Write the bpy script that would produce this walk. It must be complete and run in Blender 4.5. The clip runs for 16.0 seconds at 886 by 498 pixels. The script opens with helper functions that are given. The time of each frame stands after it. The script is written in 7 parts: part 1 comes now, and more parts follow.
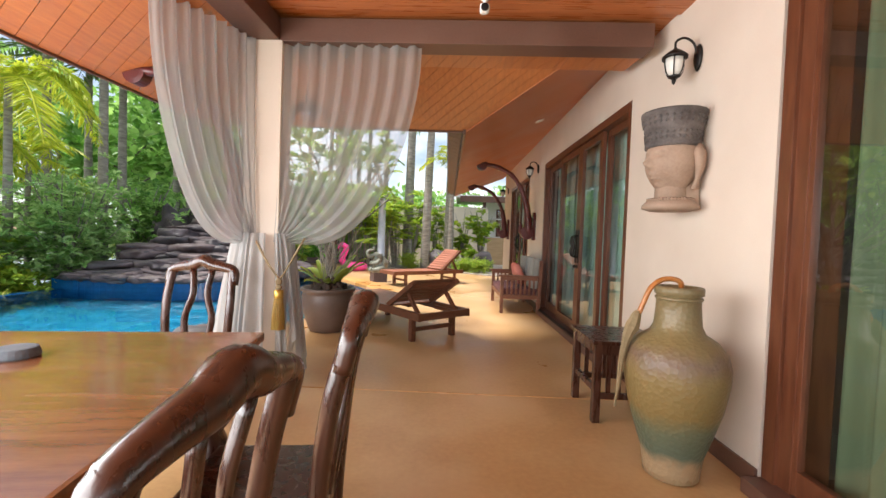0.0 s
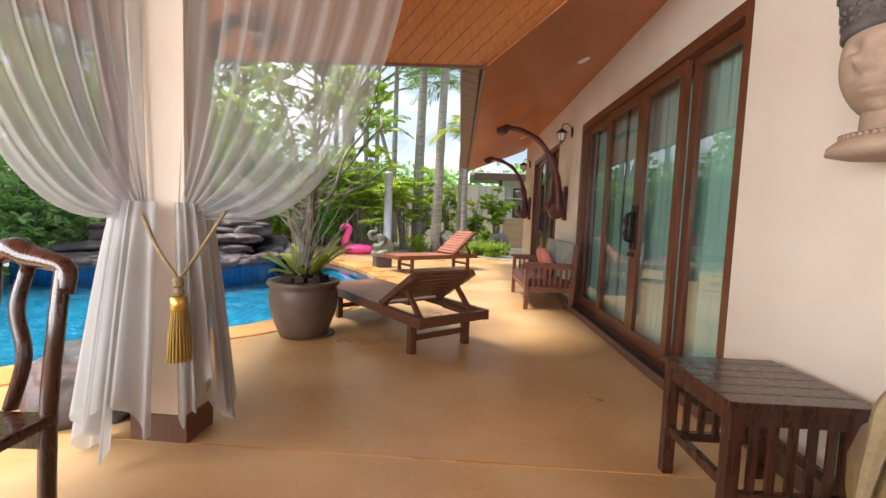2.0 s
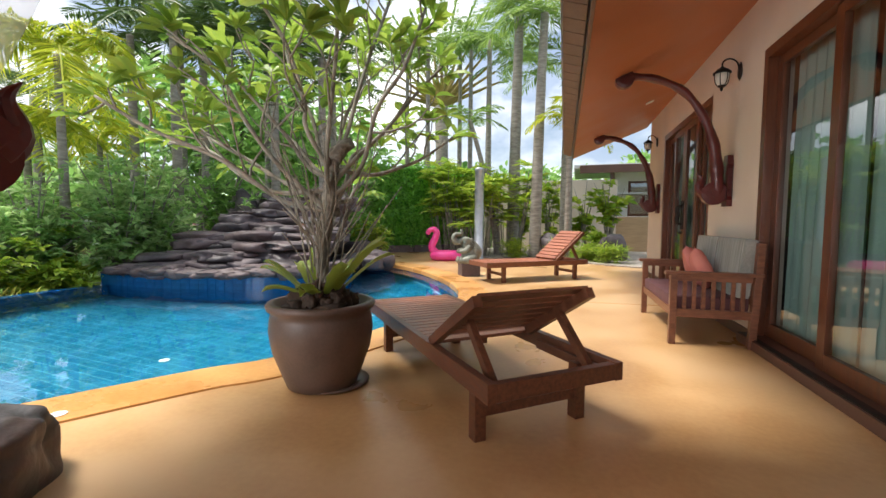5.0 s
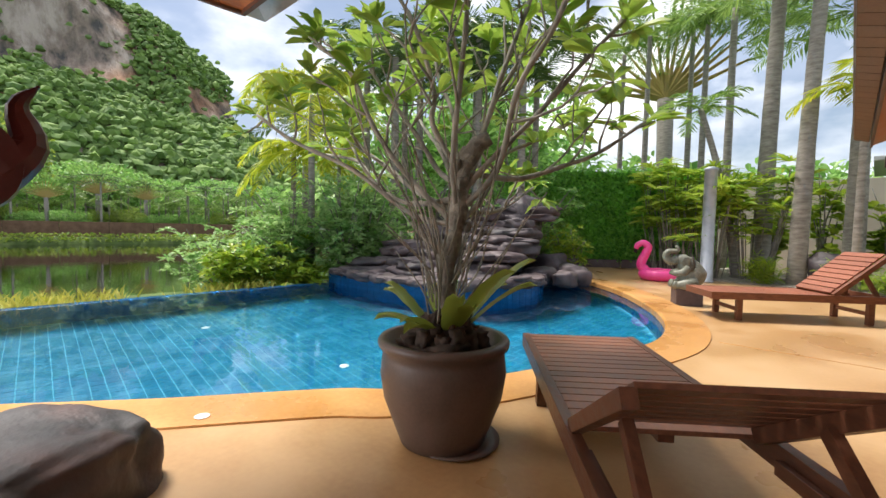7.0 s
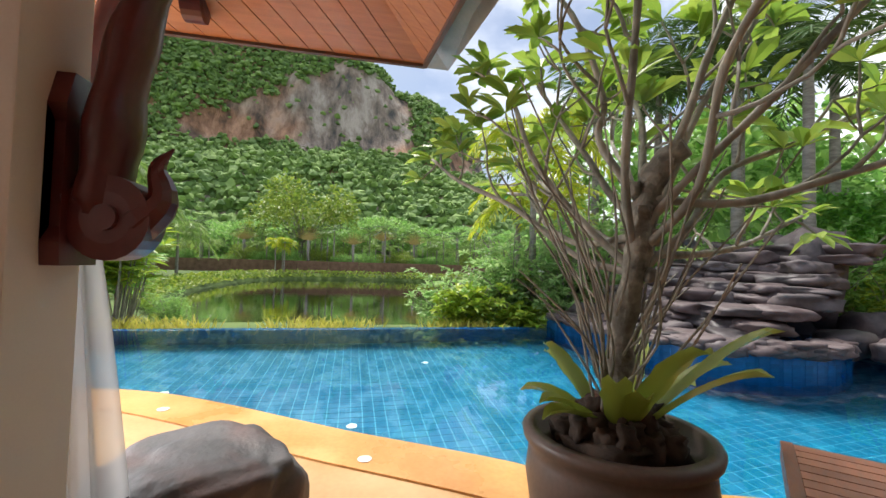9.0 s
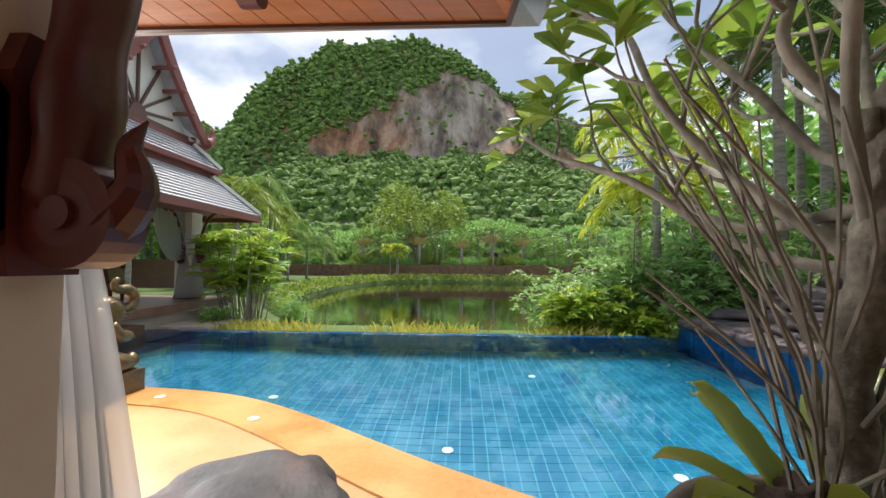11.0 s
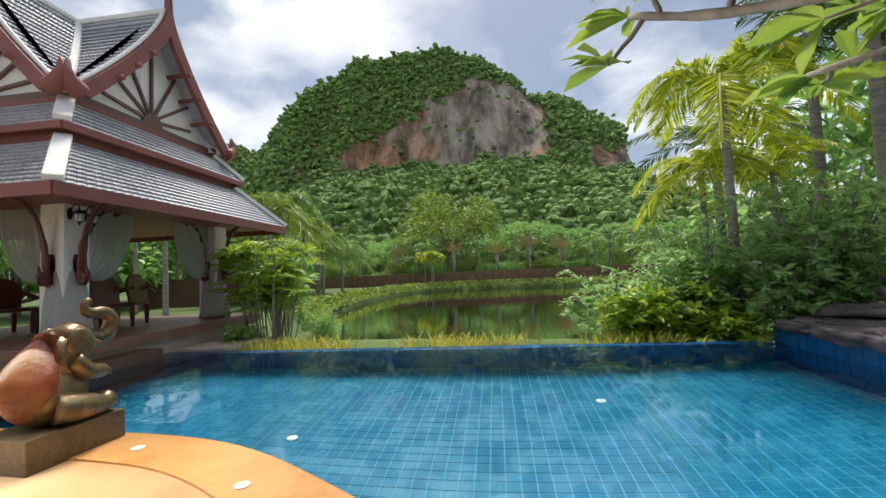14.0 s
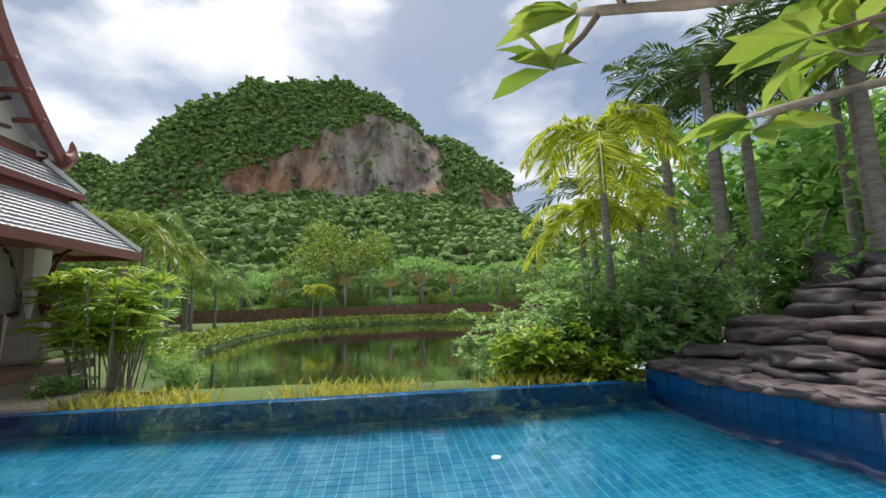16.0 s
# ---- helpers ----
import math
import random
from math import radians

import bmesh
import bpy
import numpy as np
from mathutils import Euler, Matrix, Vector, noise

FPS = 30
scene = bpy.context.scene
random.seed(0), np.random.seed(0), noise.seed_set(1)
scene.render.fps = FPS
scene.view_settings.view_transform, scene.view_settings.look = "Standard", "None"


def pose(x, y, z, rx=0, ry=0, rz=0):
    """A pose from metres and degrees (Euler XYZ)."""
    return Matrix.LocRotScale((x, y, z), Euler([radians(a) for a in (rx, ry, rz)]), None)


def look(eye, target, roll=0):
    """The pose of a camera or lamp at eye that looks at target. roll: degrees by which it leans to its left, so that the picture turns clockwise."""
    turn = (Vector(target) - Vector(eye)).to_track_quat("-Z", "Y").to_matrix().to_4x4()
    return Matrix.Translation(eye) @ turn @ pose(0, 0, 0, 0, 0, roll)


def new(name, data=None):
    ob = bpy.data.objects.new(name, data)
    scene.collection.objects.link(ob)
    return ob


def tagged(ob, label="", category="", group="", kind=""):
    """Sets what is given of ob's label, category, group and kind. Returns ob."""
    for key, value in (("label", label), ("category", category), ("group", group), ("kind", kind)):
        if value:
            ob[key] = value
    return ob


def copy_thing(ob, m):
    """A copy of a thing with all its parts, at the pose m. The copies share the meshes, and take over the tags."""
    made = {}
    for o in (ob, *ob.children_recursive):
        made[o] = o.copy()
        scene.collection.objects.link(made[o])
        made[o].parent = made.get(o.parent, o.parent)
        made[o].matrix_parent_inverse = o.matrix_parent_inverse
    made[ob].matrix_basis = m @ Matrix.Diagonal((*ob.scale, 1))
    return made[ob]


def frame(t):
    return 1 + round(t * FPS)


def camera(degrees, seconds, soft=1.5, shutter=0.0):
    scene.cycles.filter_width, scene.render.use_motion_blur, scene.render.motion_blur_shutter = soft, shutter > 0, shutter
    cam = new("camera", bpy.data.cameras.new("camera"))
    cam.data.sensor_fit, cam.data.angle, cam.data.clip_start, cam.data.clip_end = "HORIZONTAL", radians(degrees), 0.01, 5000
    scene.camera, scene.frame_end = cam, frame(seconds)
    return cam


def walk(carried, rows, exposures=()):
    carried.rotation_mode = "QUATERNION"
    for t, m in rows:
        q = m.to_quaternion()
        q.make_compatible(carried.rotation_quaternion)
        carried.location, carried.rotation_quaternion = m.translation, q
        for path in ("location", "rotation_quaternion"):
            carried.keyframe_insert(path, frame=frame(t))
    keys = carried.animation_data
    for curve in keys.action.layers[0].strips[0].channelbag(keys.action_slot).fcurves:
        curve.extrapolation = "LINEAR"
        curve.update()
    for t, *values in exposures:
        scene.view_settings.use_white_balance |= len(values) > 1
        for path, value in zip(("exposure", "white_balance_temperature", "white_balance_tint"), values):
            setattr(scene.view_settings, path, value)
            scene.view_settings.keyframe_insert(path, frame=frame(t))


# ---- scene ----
cam = camera(93.1, 16.0)
PATH = [
    (0, (0.047, 0.03, 1.22), (-0.031, 2.027, 1.161), 2.0),
    (0.5, (0.022, 0.349, 1.202), (-0.037, 2.343, 1.057), -0.2),
    (1, (0.058, 0.679, 1.198), (-0.107, 2.668, 1.071), 1.2),
    (1.5, (0.05, 0.996, 1.182), (-0.093, 2.988, 1.066), 1.6),
    (2, (0.015, 1.314, 1.176), (-0.12, 3.304, 1.028), 2.2),
    (2.5, (-0.003, 1.6, 1.12), (-0.251, 3.583, 1.049), 1.9),
    (3, (-0.012, 1.846, 1.077), (-0.367, 3.811, 0.978), 1.1),
    (5.5, (-0.031, 3.144, 1.038), (-0.82, 4.976, 0.895), 0.4),
    (6, (-0.003, 3.353, 1.042), (-1.032, 5.062, 0.9), 0.7),
    (6.5, (-0.117, 3.581, 1.037), (-1.326, 5.168, 0.906), 1.2),
    (7, (-0.049, 3.707, 1.089), (-1.483, 5.097, 0.99), 1.1),
    (7.5, (-0.129, 3.887, 1.109), (-1.748, 5.06, 1.055), 1.4),
    (8, (-0.195, 4.068, 1.127), (-1.97, 4.99, 1.129), 1.0),
    (8.5, (-0.204, 4.192, 1.136), (-2.095, 4.842, 1.185), 1.3),
    (9, (-0.198, 4.238, 1.117), (-2.151, 4.663, 1.189), 1.6),
    (9.5, (-0.222, 4.35, 1.126), (-2.207, 4.584, 1.203), 0.1),
    (10, (-0.323, 4.421, 1.124), (-2.319, 4.524, 1.206), 0.4),
    (12.5, (-1.183, 4.414, 1.024), (-3.167, 4.172, 1.091), -1.4),
    (13, (-1.298, 4.365, 0.966), (-3.28, 4.112, 1.039), -1.5),
    (13.5, (-1.44, 4.307, 1.035), (-3.423, 4.058, 1.119), -1.5),
    (14, (-1.556, 4.301, 1.06), (-3.537, 4.051, 1.172), -2.4),
    (14.5, (-1.655, 4.307, 1.097), (-3.635, 4.069, 1.247), -2.4),
    (15, (-1.76, 4.31, 1.118), (-3.744, 4.142, 1.31), -2.1),
    (15.5, (-1.883, 4.27, 1.139), (-3.869, 4.271, 1.369), -1.7),
    (16, (-1.968, 4.284, 1.131), (-3.935, 4.541, 1.387), -1.6),
]
walk(cam, [(t, look(eye, target, roll)) for t, eye, target, roll in PATH],
     exposures=((0.0, 1.0), (3.0, 0.95), (5.5, 0.7), (7.5, 0.55), (9.0, 0.62), (10.2, 0.55), (12.5, 0.15), (16.0, 0.1)))

# ---------------------------------------------------------------- light
scene.view_settings.exposure = 0.0
SUN_EL, SUN_AZ = radians(65), radians(-168)      # azimuth from +x towards +y
world = bpy.data.worlds.new("sky_world")
scene.world = world
world.use_nodes = True
wt = world.node_tree
wt.nodes.clear()
w_out = wt.nodes.new("ShaderNodeOutputWorld")
w_bg = wt.nodes.new("ShaderNodeBackground")
w_sky = wt.nodes.new("ShaderNodeTexSky")
w_sky.sky_type = "NISHITA"
w_sky.sun_disc = False
w_sky.sun_elevation = SUN_EL
w_sky.sun_rotation = radians(90) - SUN_AZ
w_sky.dust_density = 2.0
w_tc = wt.nodes.new("ShaderNodeTexCoord")
w_map = wt.nodes.new("ShaderNodeMapping")
w_map.inputs["Scale"].default_value = (1.0, 1.0, 1.9)
w_map.inputs["Location"].default_value = (0.35, 0.1, 0.2)
w_noise = wt.nodes.new("ShaderNodeTexNoise")
w_noise.inputs["Scale"].default_value = 2.3
w_noise.inputs["Detail"].default_value = 7.0
w_noise.inputs["Roughness"].default_value = 0.52
w_ramp = wt.nodes.new("ShaderNodeValToRGB")
w_ramp.color_ramp.elements[0].position, w_ramp.color_ramp.elements[0].color = 0.40, (0.12, 0.12, 0.12, 1)
w_ramp.color_ramp.elements[1].position, w_ramp.color_ramp.elements[1].color = 0.60, (1, 1, 1, 1)
w_noise2 = wt.nodes.new("ShaderNodeTexNoise")
w_noise2.inputs["Scale"].default_value = 3.4
w_noise2.inputs["Detail"].default_value = 6.0
w_cloud = wt.nodes.new("ShaderNodeValToRGB")
w_cloud.color_ramp.elements[0].position, w_cloud.color_ramp.elements[0].color = 0.43, (3.9, 4.7, 6.1, 1)
w_cloud.color_ramp.elements[1].position, w_cloud.color_ramp.elements[1].color = 0.57, (11.5, 11.6, 11.8, 1)
w_mix = wt.nodes.new("ShaderNodeMix")
w_mix.data_type = "RGBA"
wt.links.new(w_tc.outputs["Generated"], w_map.inputs["Vector"])
wt.links.new(w_map.outputs["Vector"], w_noise.inputs["Vector"])
wt.links.new(w_map.outputs["Vector"], w_noise2.inputs["Vector"])
wt.links.new(w_noise.outputs["Fac"], w_ramp.inputs["Fac"])
wt.links.new(w_noise2.outputs["Fac"], w_cloud.inputs["Fac"])
wt.links.new(w_ramp.outputs["Color"], w_mix.inputs[0])
wt.links.new(w_sky.outputs["Color"], w_mix.inputs[6])
wt.links.new(w_cloud.outputs["Color"], w_mix.inputs[7])
wt.links.new(w_mix.outputs[2], w_bg.inputs["Color"])
w_bg.inputs["Strength"].default_value = 0.098
wt.links.new(w_bg.outputs["Background"], w_out.inputs["Surface"])
sun = new("sun", bpy.data.lights.new("sun", "SUN"))
sun.data.energy, sun.data.angle, sun.data.color = 3.7, radians(16), (1.0, 0.95, 0.88)
sun.matrix_world = look((math.cos(SUN_EL) * math.cos(SUN_AZ) * 50, math.cos(SUN_EL) * math.sin(SUN_AZ) * 50, math.sin(SUN_EL) * 50), (0, 0, 0))

# added fill lamps, standing in for sky light through the terrace's open south and west sides
for _loc, _aim, _w, _h, _e in (((-0.6, -4.1, 1.5), (-0.6, 0.0, 0.7), 4.2, 2.3, 50), ((-2.75, -0.1, 1.5), (-0.2, 0.9, 0.0), 5.0, 1.8, 185)):
    _lamp = new("skylight", bpy.data.lights.new("skylight", "AREA"))
    _lamp.data.shape, _lamp.data.size, _lamp.data.size_y, _lamp.data.energy, _lamp.data.color = "RECTANGLE", _w, _h, _e, (0.96, 0.98, 1.0)
    _lamp.matrix_world = look(_loc, _aim)

# ---------------------------------------------------------------- materials
def node_mat(name):
    m = bpy.data.materials.new(name)
    m.use_nodes = True
    return m, m.node_tree, m.node_tree.nodes["Principled BSDF"]


def surface(name, c1, c2, scale=6.0, rough=0.6, bump=0.15, fine=60.0, metal=0.0, stretch=(1, 1, 1), coat=0.0, vary=0.0, rough2=None, stain=None, stain_scale=1.2):
    """Two-scale mottled surface; stretch pulls the grain along an axis; vary shifts the value piece by piece."""
    m, t, b = node_mat(name)
    n, l = t.nodes, t.links
    tc, mp = n.new("ShaderNodeTexCoord"), n.new("ShaderNodeMapping")
    mp.inputs["Scale"].default_value = stretch
    l.new(tc.outputs["Object"], mp.inputs["Vector"])
    a, f = n.new("ShaderNodeTexNoise"), n.new("ShaderNodeTexNoise")
    a.inputs["Scale"].default_value, a.inputs["Detail"].default_value = scale, 6
    f.inputs["Scale"].default_value, f.inputs["Detail"].default_value = fine, 4
    for q in (a, f):
        l.new(mp.outputs["Vector"], q.inputs["Vector"])
    add = n.new("ShaderNodeMath")
    add.operation = "MULTIPLY_ADD"
    l.new(f.outputs["Fac"], add.inputs[0])
    add.inputs[1].default_value = 0.35
    l.new(a.outputs["Fac"], add.inputs[2])
    rp = n.new("ShaderNodeValToRGB")
    rp.color_ramp.elements[0].position, rp.color_ramp.elements[0].color = 0.45, (*c1, 1)
    rp.color_ramp.elements[1].position, rp.color_ramp.elements[1].color = 0.9, (*c2, 1)
    l.new(add.outputs[0], rp.inputs["Fac"])
    col = rp.outputs["Color"]
    if stain:
        s = n.new("ShaderNodeTexNoise")
        s.inputs["Scale"].default_value, s.inputs["Detail"].default_value = stain_scale, 5
        l.new(tc.outputs["Object"], s.inputs["Vector"])
        sr = n.new("ShaderNodeValToRGB")
        sr.color_ramp.elements[0].position, sr.color_ramp.elements[1].position = 0.45, 0.68
        l.new(s.outputs["Fac"], sr.inputs["Fac"])
        mx = n.new("ShaderNodeMix")
        mx.data_type = "RGBA"
        l.new(sr.outputs["Color"], mx.inputs[0])
        l.new(col, mx.inputs[6])
        mx.inputs[7].default_value = (*stain, 1)
        col = mx.outputs[2]
    if vary:
        oi, mr, hv = n.new("ShaderNodeObjectInfo"), n.new("ShaderNodeMapRange"), n.new("ShaderNodeHueSaturation")
        mr.inputs["To Min"].default_value, mr.inputs["To Max"].default_value = 1 - vary, 1 + vary
        l.new(oi.outputs["Random"], mr.inputs["Value"])
        l.new(mr.outputs["Result"], hv.inputs["Value"])
        l.new(col, hv.inputs["Color"])
        col = hv.outputs["Color"]
    l.new(col, b.inputs["Base Color"])
    rr = n.new("ShaderNodeMapRange")
    rr.inputs["To Min"].default_value, rr.inputs["To Max"].default_value = rough, rough2 if rough2 is not None else min(1, rough + 0.15)
    l.new(a.outputs["Fac"], rr.inputs["Value"])
    rr.inputs["From Min"].default_value, rr.inputs["From Max"].default_value = 0.35, 0.7
    l.new(rr.outputs["Result"], b.inputs["Roughness"])
    b.inputs["Metallic"].default_value = metal
    b.inputs["Coat Weight"].default_value = coat
    b.inputs["Coat Roughness"].default_value = 0.12
    if bump:
        bp = n.new("ShaderNodeBump")
        bp.inputs["Strength"].default_value, bp.inputs["Distance"].default_value = bump, 0.02
        l.new(add.outputs[0], bp.inputs["Height"])
        l.new(bp.outputs["Normal"], b.inputs["Normal"])
    return m


def leafy(name, c1, c2, trans=0.5, rough=0.4):
    """Foliage: value varies leaf by leaf, some light passes through."""
    m, t, b = node_mat(name)
    n, l = t.nodes, t.links
    g, rp = n.new("ShaderNodeNewGeometry"), n.new("ShaderNodeValToRGB")
    rp.color_ramp.elements[0].color, rp.color_ramp.elements[1].color = (*c1, 1), (*c2, 1)
    l.new(g.outputs["Random Per Island"], rp.inputs["Fac"])
    l.new(rp.outputs["Color"], b.inputs["Base Color"])
    b.inputs["Roughness"].default_value = rough
    tr, mx = n.new("ShaderNodeBsdfTranslucent"), n.new("ShaderNodeMixShader")
    l.new(rp.outputs["Color"], tr.inputs["Color"])
    mx.inputs["Fac"].default_value = trans
    l.new(b.outputs[0], mx.inputs[1])
    l.new(tr.outputs[0], mx.inputs[2])
    l.new(mx.outputs[0], n["Material Output"].inputs["Surface"])
    return m


M_FLOOR = surface("stained_concrete", (0.40, 0.22, 0.09), (0.57, 0.345, 0.155), 0.9, 0.27, 0.04, 30, stain=(0.55, 0.36, 0.19), stain_scale=0.9, rough2=0.5)
M_COPING = surface("coping_concrete", (0.45, 0.20, 0.055), (0.66, 0.36, 0.13), 1.6, 0.22, 0.05, 40, rough2=0.45)
M_WALL = surface("cream_plaster", (0.61, 0.51, 0.425), (0.68, 0.58, 0.49), 2.0, 0.75, 0.05, 120)
M_WHITE = surface("white_paint", (0.72, 0.70, 0.66), (0.82, 0.80, 0.77), 2.0, 0.6, 0.05, 90)
M_CEIL = surface("varnished_ceiling_wood", (0.36, 0.105, 0.03), (0.50, 0.17, 0.055), 3.0, 0.25, 0.04, 40, stretch=(1, 12, 12))
M_CEIL2 = surface("varnished_ceiling_wood_across", (0.38, 0.12, 0.036), (0.52, 0.19, 0.06), 3.0, 0.3, 0.04, 40, stretch=(12, 1, 12))
M_SOFFIT = surface("painted_soffit", (0.40, 0.135, 0.055), (0.46, 0.17, 0.075), 1.5, 0.35, 0.02, 40)
M_BEAM = surface("brown_beam_paint", (0.10, 0.045, 0.03), (0.145, 0.068, 0.045), 2.0, 0.4, 0.04, 60)
M_FRAME = surface("door_frame_wood", (0.085, 0.026, 0.012), (0.15, 0.05, 0.022), 4.0, 0.28, 0.06, 50, stretch=(8, 8, 1))
M_DARKWOOD = surface("dark_varnished_wood", (0.028, 0.009, 0.006), (0.068, 0.023, 0.012), 5.0, 0.22, 0.05, 60, stretch=(6, 6, 1), coat=0.3)
M_TABLE = surface("polished_table_wood", (0.17, 0.062, 0.022), (0.29, 0.12, 0.045), 3.0, 0.12, 0.02, 40, stretch=(1, 9, 1), coat=0.6)
M_TEAK = surface("weathered_red_teak", (0.13, 0.05, 0.028), (0.25, 0.10, 0.055), 5.0, 0.35, 0.08, 70, stretch=(2, 9, 9), vary=0.18)
M_TEAKD = surface("dark_teak_frame", (0.075, 0.026, 0.014), (0.16, 0.06, 0.03), 5.0, 0.35, 0.08, 70, stretch=(3, 9, 9))
M_REDTEAK = surface("bright_red_teak", (0.24, 0.075, 0.04), (0.36, 0.13, 0.075), 5.0, 0.45, 0.08, 70, stretch=(2, 9, 9), vary=0.15)
M_BRACKET = surface("oxblood_bracket_paint", (0.075, 0.012, 0.012), (0.12, 0.022, 0.020), 5.0, 0.28, 0.08, 40)
M_RED = surface("red_brown_gable_paint", (0.19, 0.055, 0.045), (0.26, 0.085, 0.07), 3.0, 0.5, 0.05, 50)
M_TILE = surface("pool_tile_glaze", (0.003, 0.06, 0.19), (0.006, 0.11, 0.28), 5.0, 0.12, 0.02, 30, vary=0.12)
M_TILEFLOOR = surface("pool_floor_tile", (0.0, 0.115, 0.215), (0.001, 0.165, 0.275), 3.0, 0.2, 0.02, 30)
M_GROUT = surface("pale_pool_grout", (0.055, 0.27, 0.37), (0.09, 0.34, 0.44), 5.0, 0.7, 0.02, 60)
M_ROOF = surface("grey_roof_tile", (0.33, 0.34, 0.37), (0.50, 0.51, 0.54), 5.0, 0.38, 0.1, 60, vary=0.12)
M_ROCK = surface("dark_slate_rock", (0.022, 0.018, 0.021), (0.10, 0.082, 0.086), 2.2, 0.5, 0.6, 16, stain=(0.14, 0.105, 0.105), stain_scale=2.0)
M_ROCKP = surface("purple_grey_rock", (0.045, 0.03, 0.032), (0.19, 0.145, 0.145), 2.5, 0.55, 0.6, 14, stain=(0.09, 0.06, 0.06), stain_scale=3.0)
M_BOULDER = surface("smooth_dark_boulder", (0.03, 0.028, 0.03), (0.095, 0.088, 0.09), 4.0, 0.55, 0.8, 26, stain=(0.11, 0.062, 0.055), stain_scale=3.5)
M_POT = surface("brown_glazed_pot", (0.075, 0.048, 0.038), (0.145, 0.092, 0.07), 3.0, 0.42, 0.1, 60)
M_SOIL = surface("black_soil", (0.012, 0.009, 0.007), (0.07, 0.042, 0.028), 9.0, 0.9, 0.9, 40)
M_BARK = surface("grey_bark", (0.11, 0.10, 0.08), (0.37, 0.34, 0.29), 9.0, 0.8, 0.6, 40, stretch=(1, 1, 0.6))
M_GNARL = surface("gnarled_dark_bark", (0.045, 0.038, 0.03), (0.33, 0.30, 0.25), 16.0, 0.85, 1.0, 45, stain=(0.10, 0.085, 0.065), stain_scale=9.0)
M_TRUNK = surface("palm_trunk", (0.17, 0.15, 0.125), (0.36, 0.33, 0.29), 5.0, 0.8, 0.5, 30, stretch=(1, 1, 4))
M_GRASS = surface("lawn_ground", (0.05, 0.085, 0.02), (0.13, 0.19, 0.05), 0.8, 0.9, 0.5, 25)
M_EARTH = surface("red_brown_earth", (0.11, 0.06, 0.035), (0.22, 0.13, 0.085), 2.0, 0.9, 0.5, 20)
M_STONE = surface("pale_stone_floor", (0.40, 0.33, 0.27), (0.52, 0.45, 0.38), 2.0, 0.7, 0.1, 40)
M_FLOORWOOD = surface("pavilion_floor_boards", (0.17, 0.075, 0.05), (0.26, 0.13, 0.09), 3.0, 0.4, 0.05, 50, stretch=(1, 10, 1))
M_GOLD = surface("gold_brown_patina", (0.10, 0.065, 0.03), (0.36, 0.25, 0.12), 7.0, 0.3, 0.35, 40, metal=0.55, stain=(0.10, 0.085, 0.05), stain_scale=7.0)
M_REDPAT = surface("red_orange_patina", (0.10, 0.018, 0.012), (0.24, 0.06, 0.022), 6.0, 0.25, 0.4, 40, stain=(0.20, 0.095, 0.03), stain_scale=4.0)
M_PATINA = surface("dark_bronze_block", (0.06, 0.045, 0.025), (0.18, 0.13, 0.07), 5.0, 0.35, 0.2, 40, metal=0.3)
M_TERRA = surface("pinkish_carved_stone", (0.27, 0.175, 0.12), (0.40, 0.285, 0.21), 5.0, 0.7, 0.25, 60)
M_CROWN = surface("dark_carved_crown", (0.055, 0.045, 0.042), (0.16, 0.135, 0.125), 9.0, 0.7, 0.6, 60)
M_BLACK = surface("black_iron", (0.012, 0.011, 0.010), (0.035, 0.03, 0.028), 8.0, 0.4, 0.1, 60, metal=0.6)
M_PINK = surface("pink_vinyl", (0.85, 0.05, 0.27), (0.92, 0.09, 0.34), 2.0, 0.25, 0.02, 30)
M_CUSHION = surface("dark_maroon_cushion", (0.10, 0.04, 0.045), (0.16, 0.07, 0.075), 6.0, 0.85, 0.1, 200)
M_SALMON = surface("salmon_cushion_fabric", (0.55, 0.16, 0.13), (0.66, 0.24, 0.19), 5.0, 0.85, 0.1, 220)
M_GREYSTRIPE = surface("grey_striped_fabric", (0.20, 0.20, 0.18), (0.42, 0.42, 0.39), 12.0, 0.85, 0.1, 220, stretch=(0.2, 6, 0.2))
M_TASSEL = surface("gold_tassel_thread", (0.20, 0.11, 0.015), (0.42, 0.26, 0.045), 14.0, 0.45, 0.5, 120, stretch=(6, 6, 0.4))
M_BRASS = surface("brass", (0.55, 0.36, 0.08), (0.70, 0.48, 0.13), 8.0, 0.25, 0.02, 60, metal=0.9)
M_CANE = surface("orange_cane", (0.34, 0.12, 0.03), (0.48, 0.19, 0.05), 8.0, 0.25, 0.03, 60)
M_HESSIAN = surface("folded_tan_fabric", (0.17, 0.12, 0.06), (0.32, 0.24, 0.13), 8.0, 0.8, 0.3, 90)
M_METAL = surface("galvanised_post", (0.33, 0.36, 0.40), (0.46, 0.49, 0.54), 6.0, 0.45, 0.1, 50, metal=0.4)
M_SHEETROOF = surface("white_sheet_roof", (0.60, 0.60, 0.60), (0.72, 0.72, 0.73), 2.0, 0.5, 0.03, 30)
M_PLY = surface("tan_board", (0.33, 0.21, 0.11), (0.45, 0.30, 0.17), 3.0, 0.6, 0.05, 50, stretch=(1, 1, 8))
M_GRAVEL = surface("pale_gravel", (0.20, 0.17, 0.14), (0.48, 0.43, 0.37), 22.0, 0.9, 0.8, 60)
M_FORGR = surface("eave_board_brown", (0.16, 0.10, 0.07), (0.24, 0.16, 0.12), 3.0, 0.6, 0.1, 50)
M_LAMPGLASS = surface("frosted_lamp_glass", (0.62, 0.60, 0.55), (0.72, 0.70, 0.65), 6.0, 0.3, 0.02, 40)
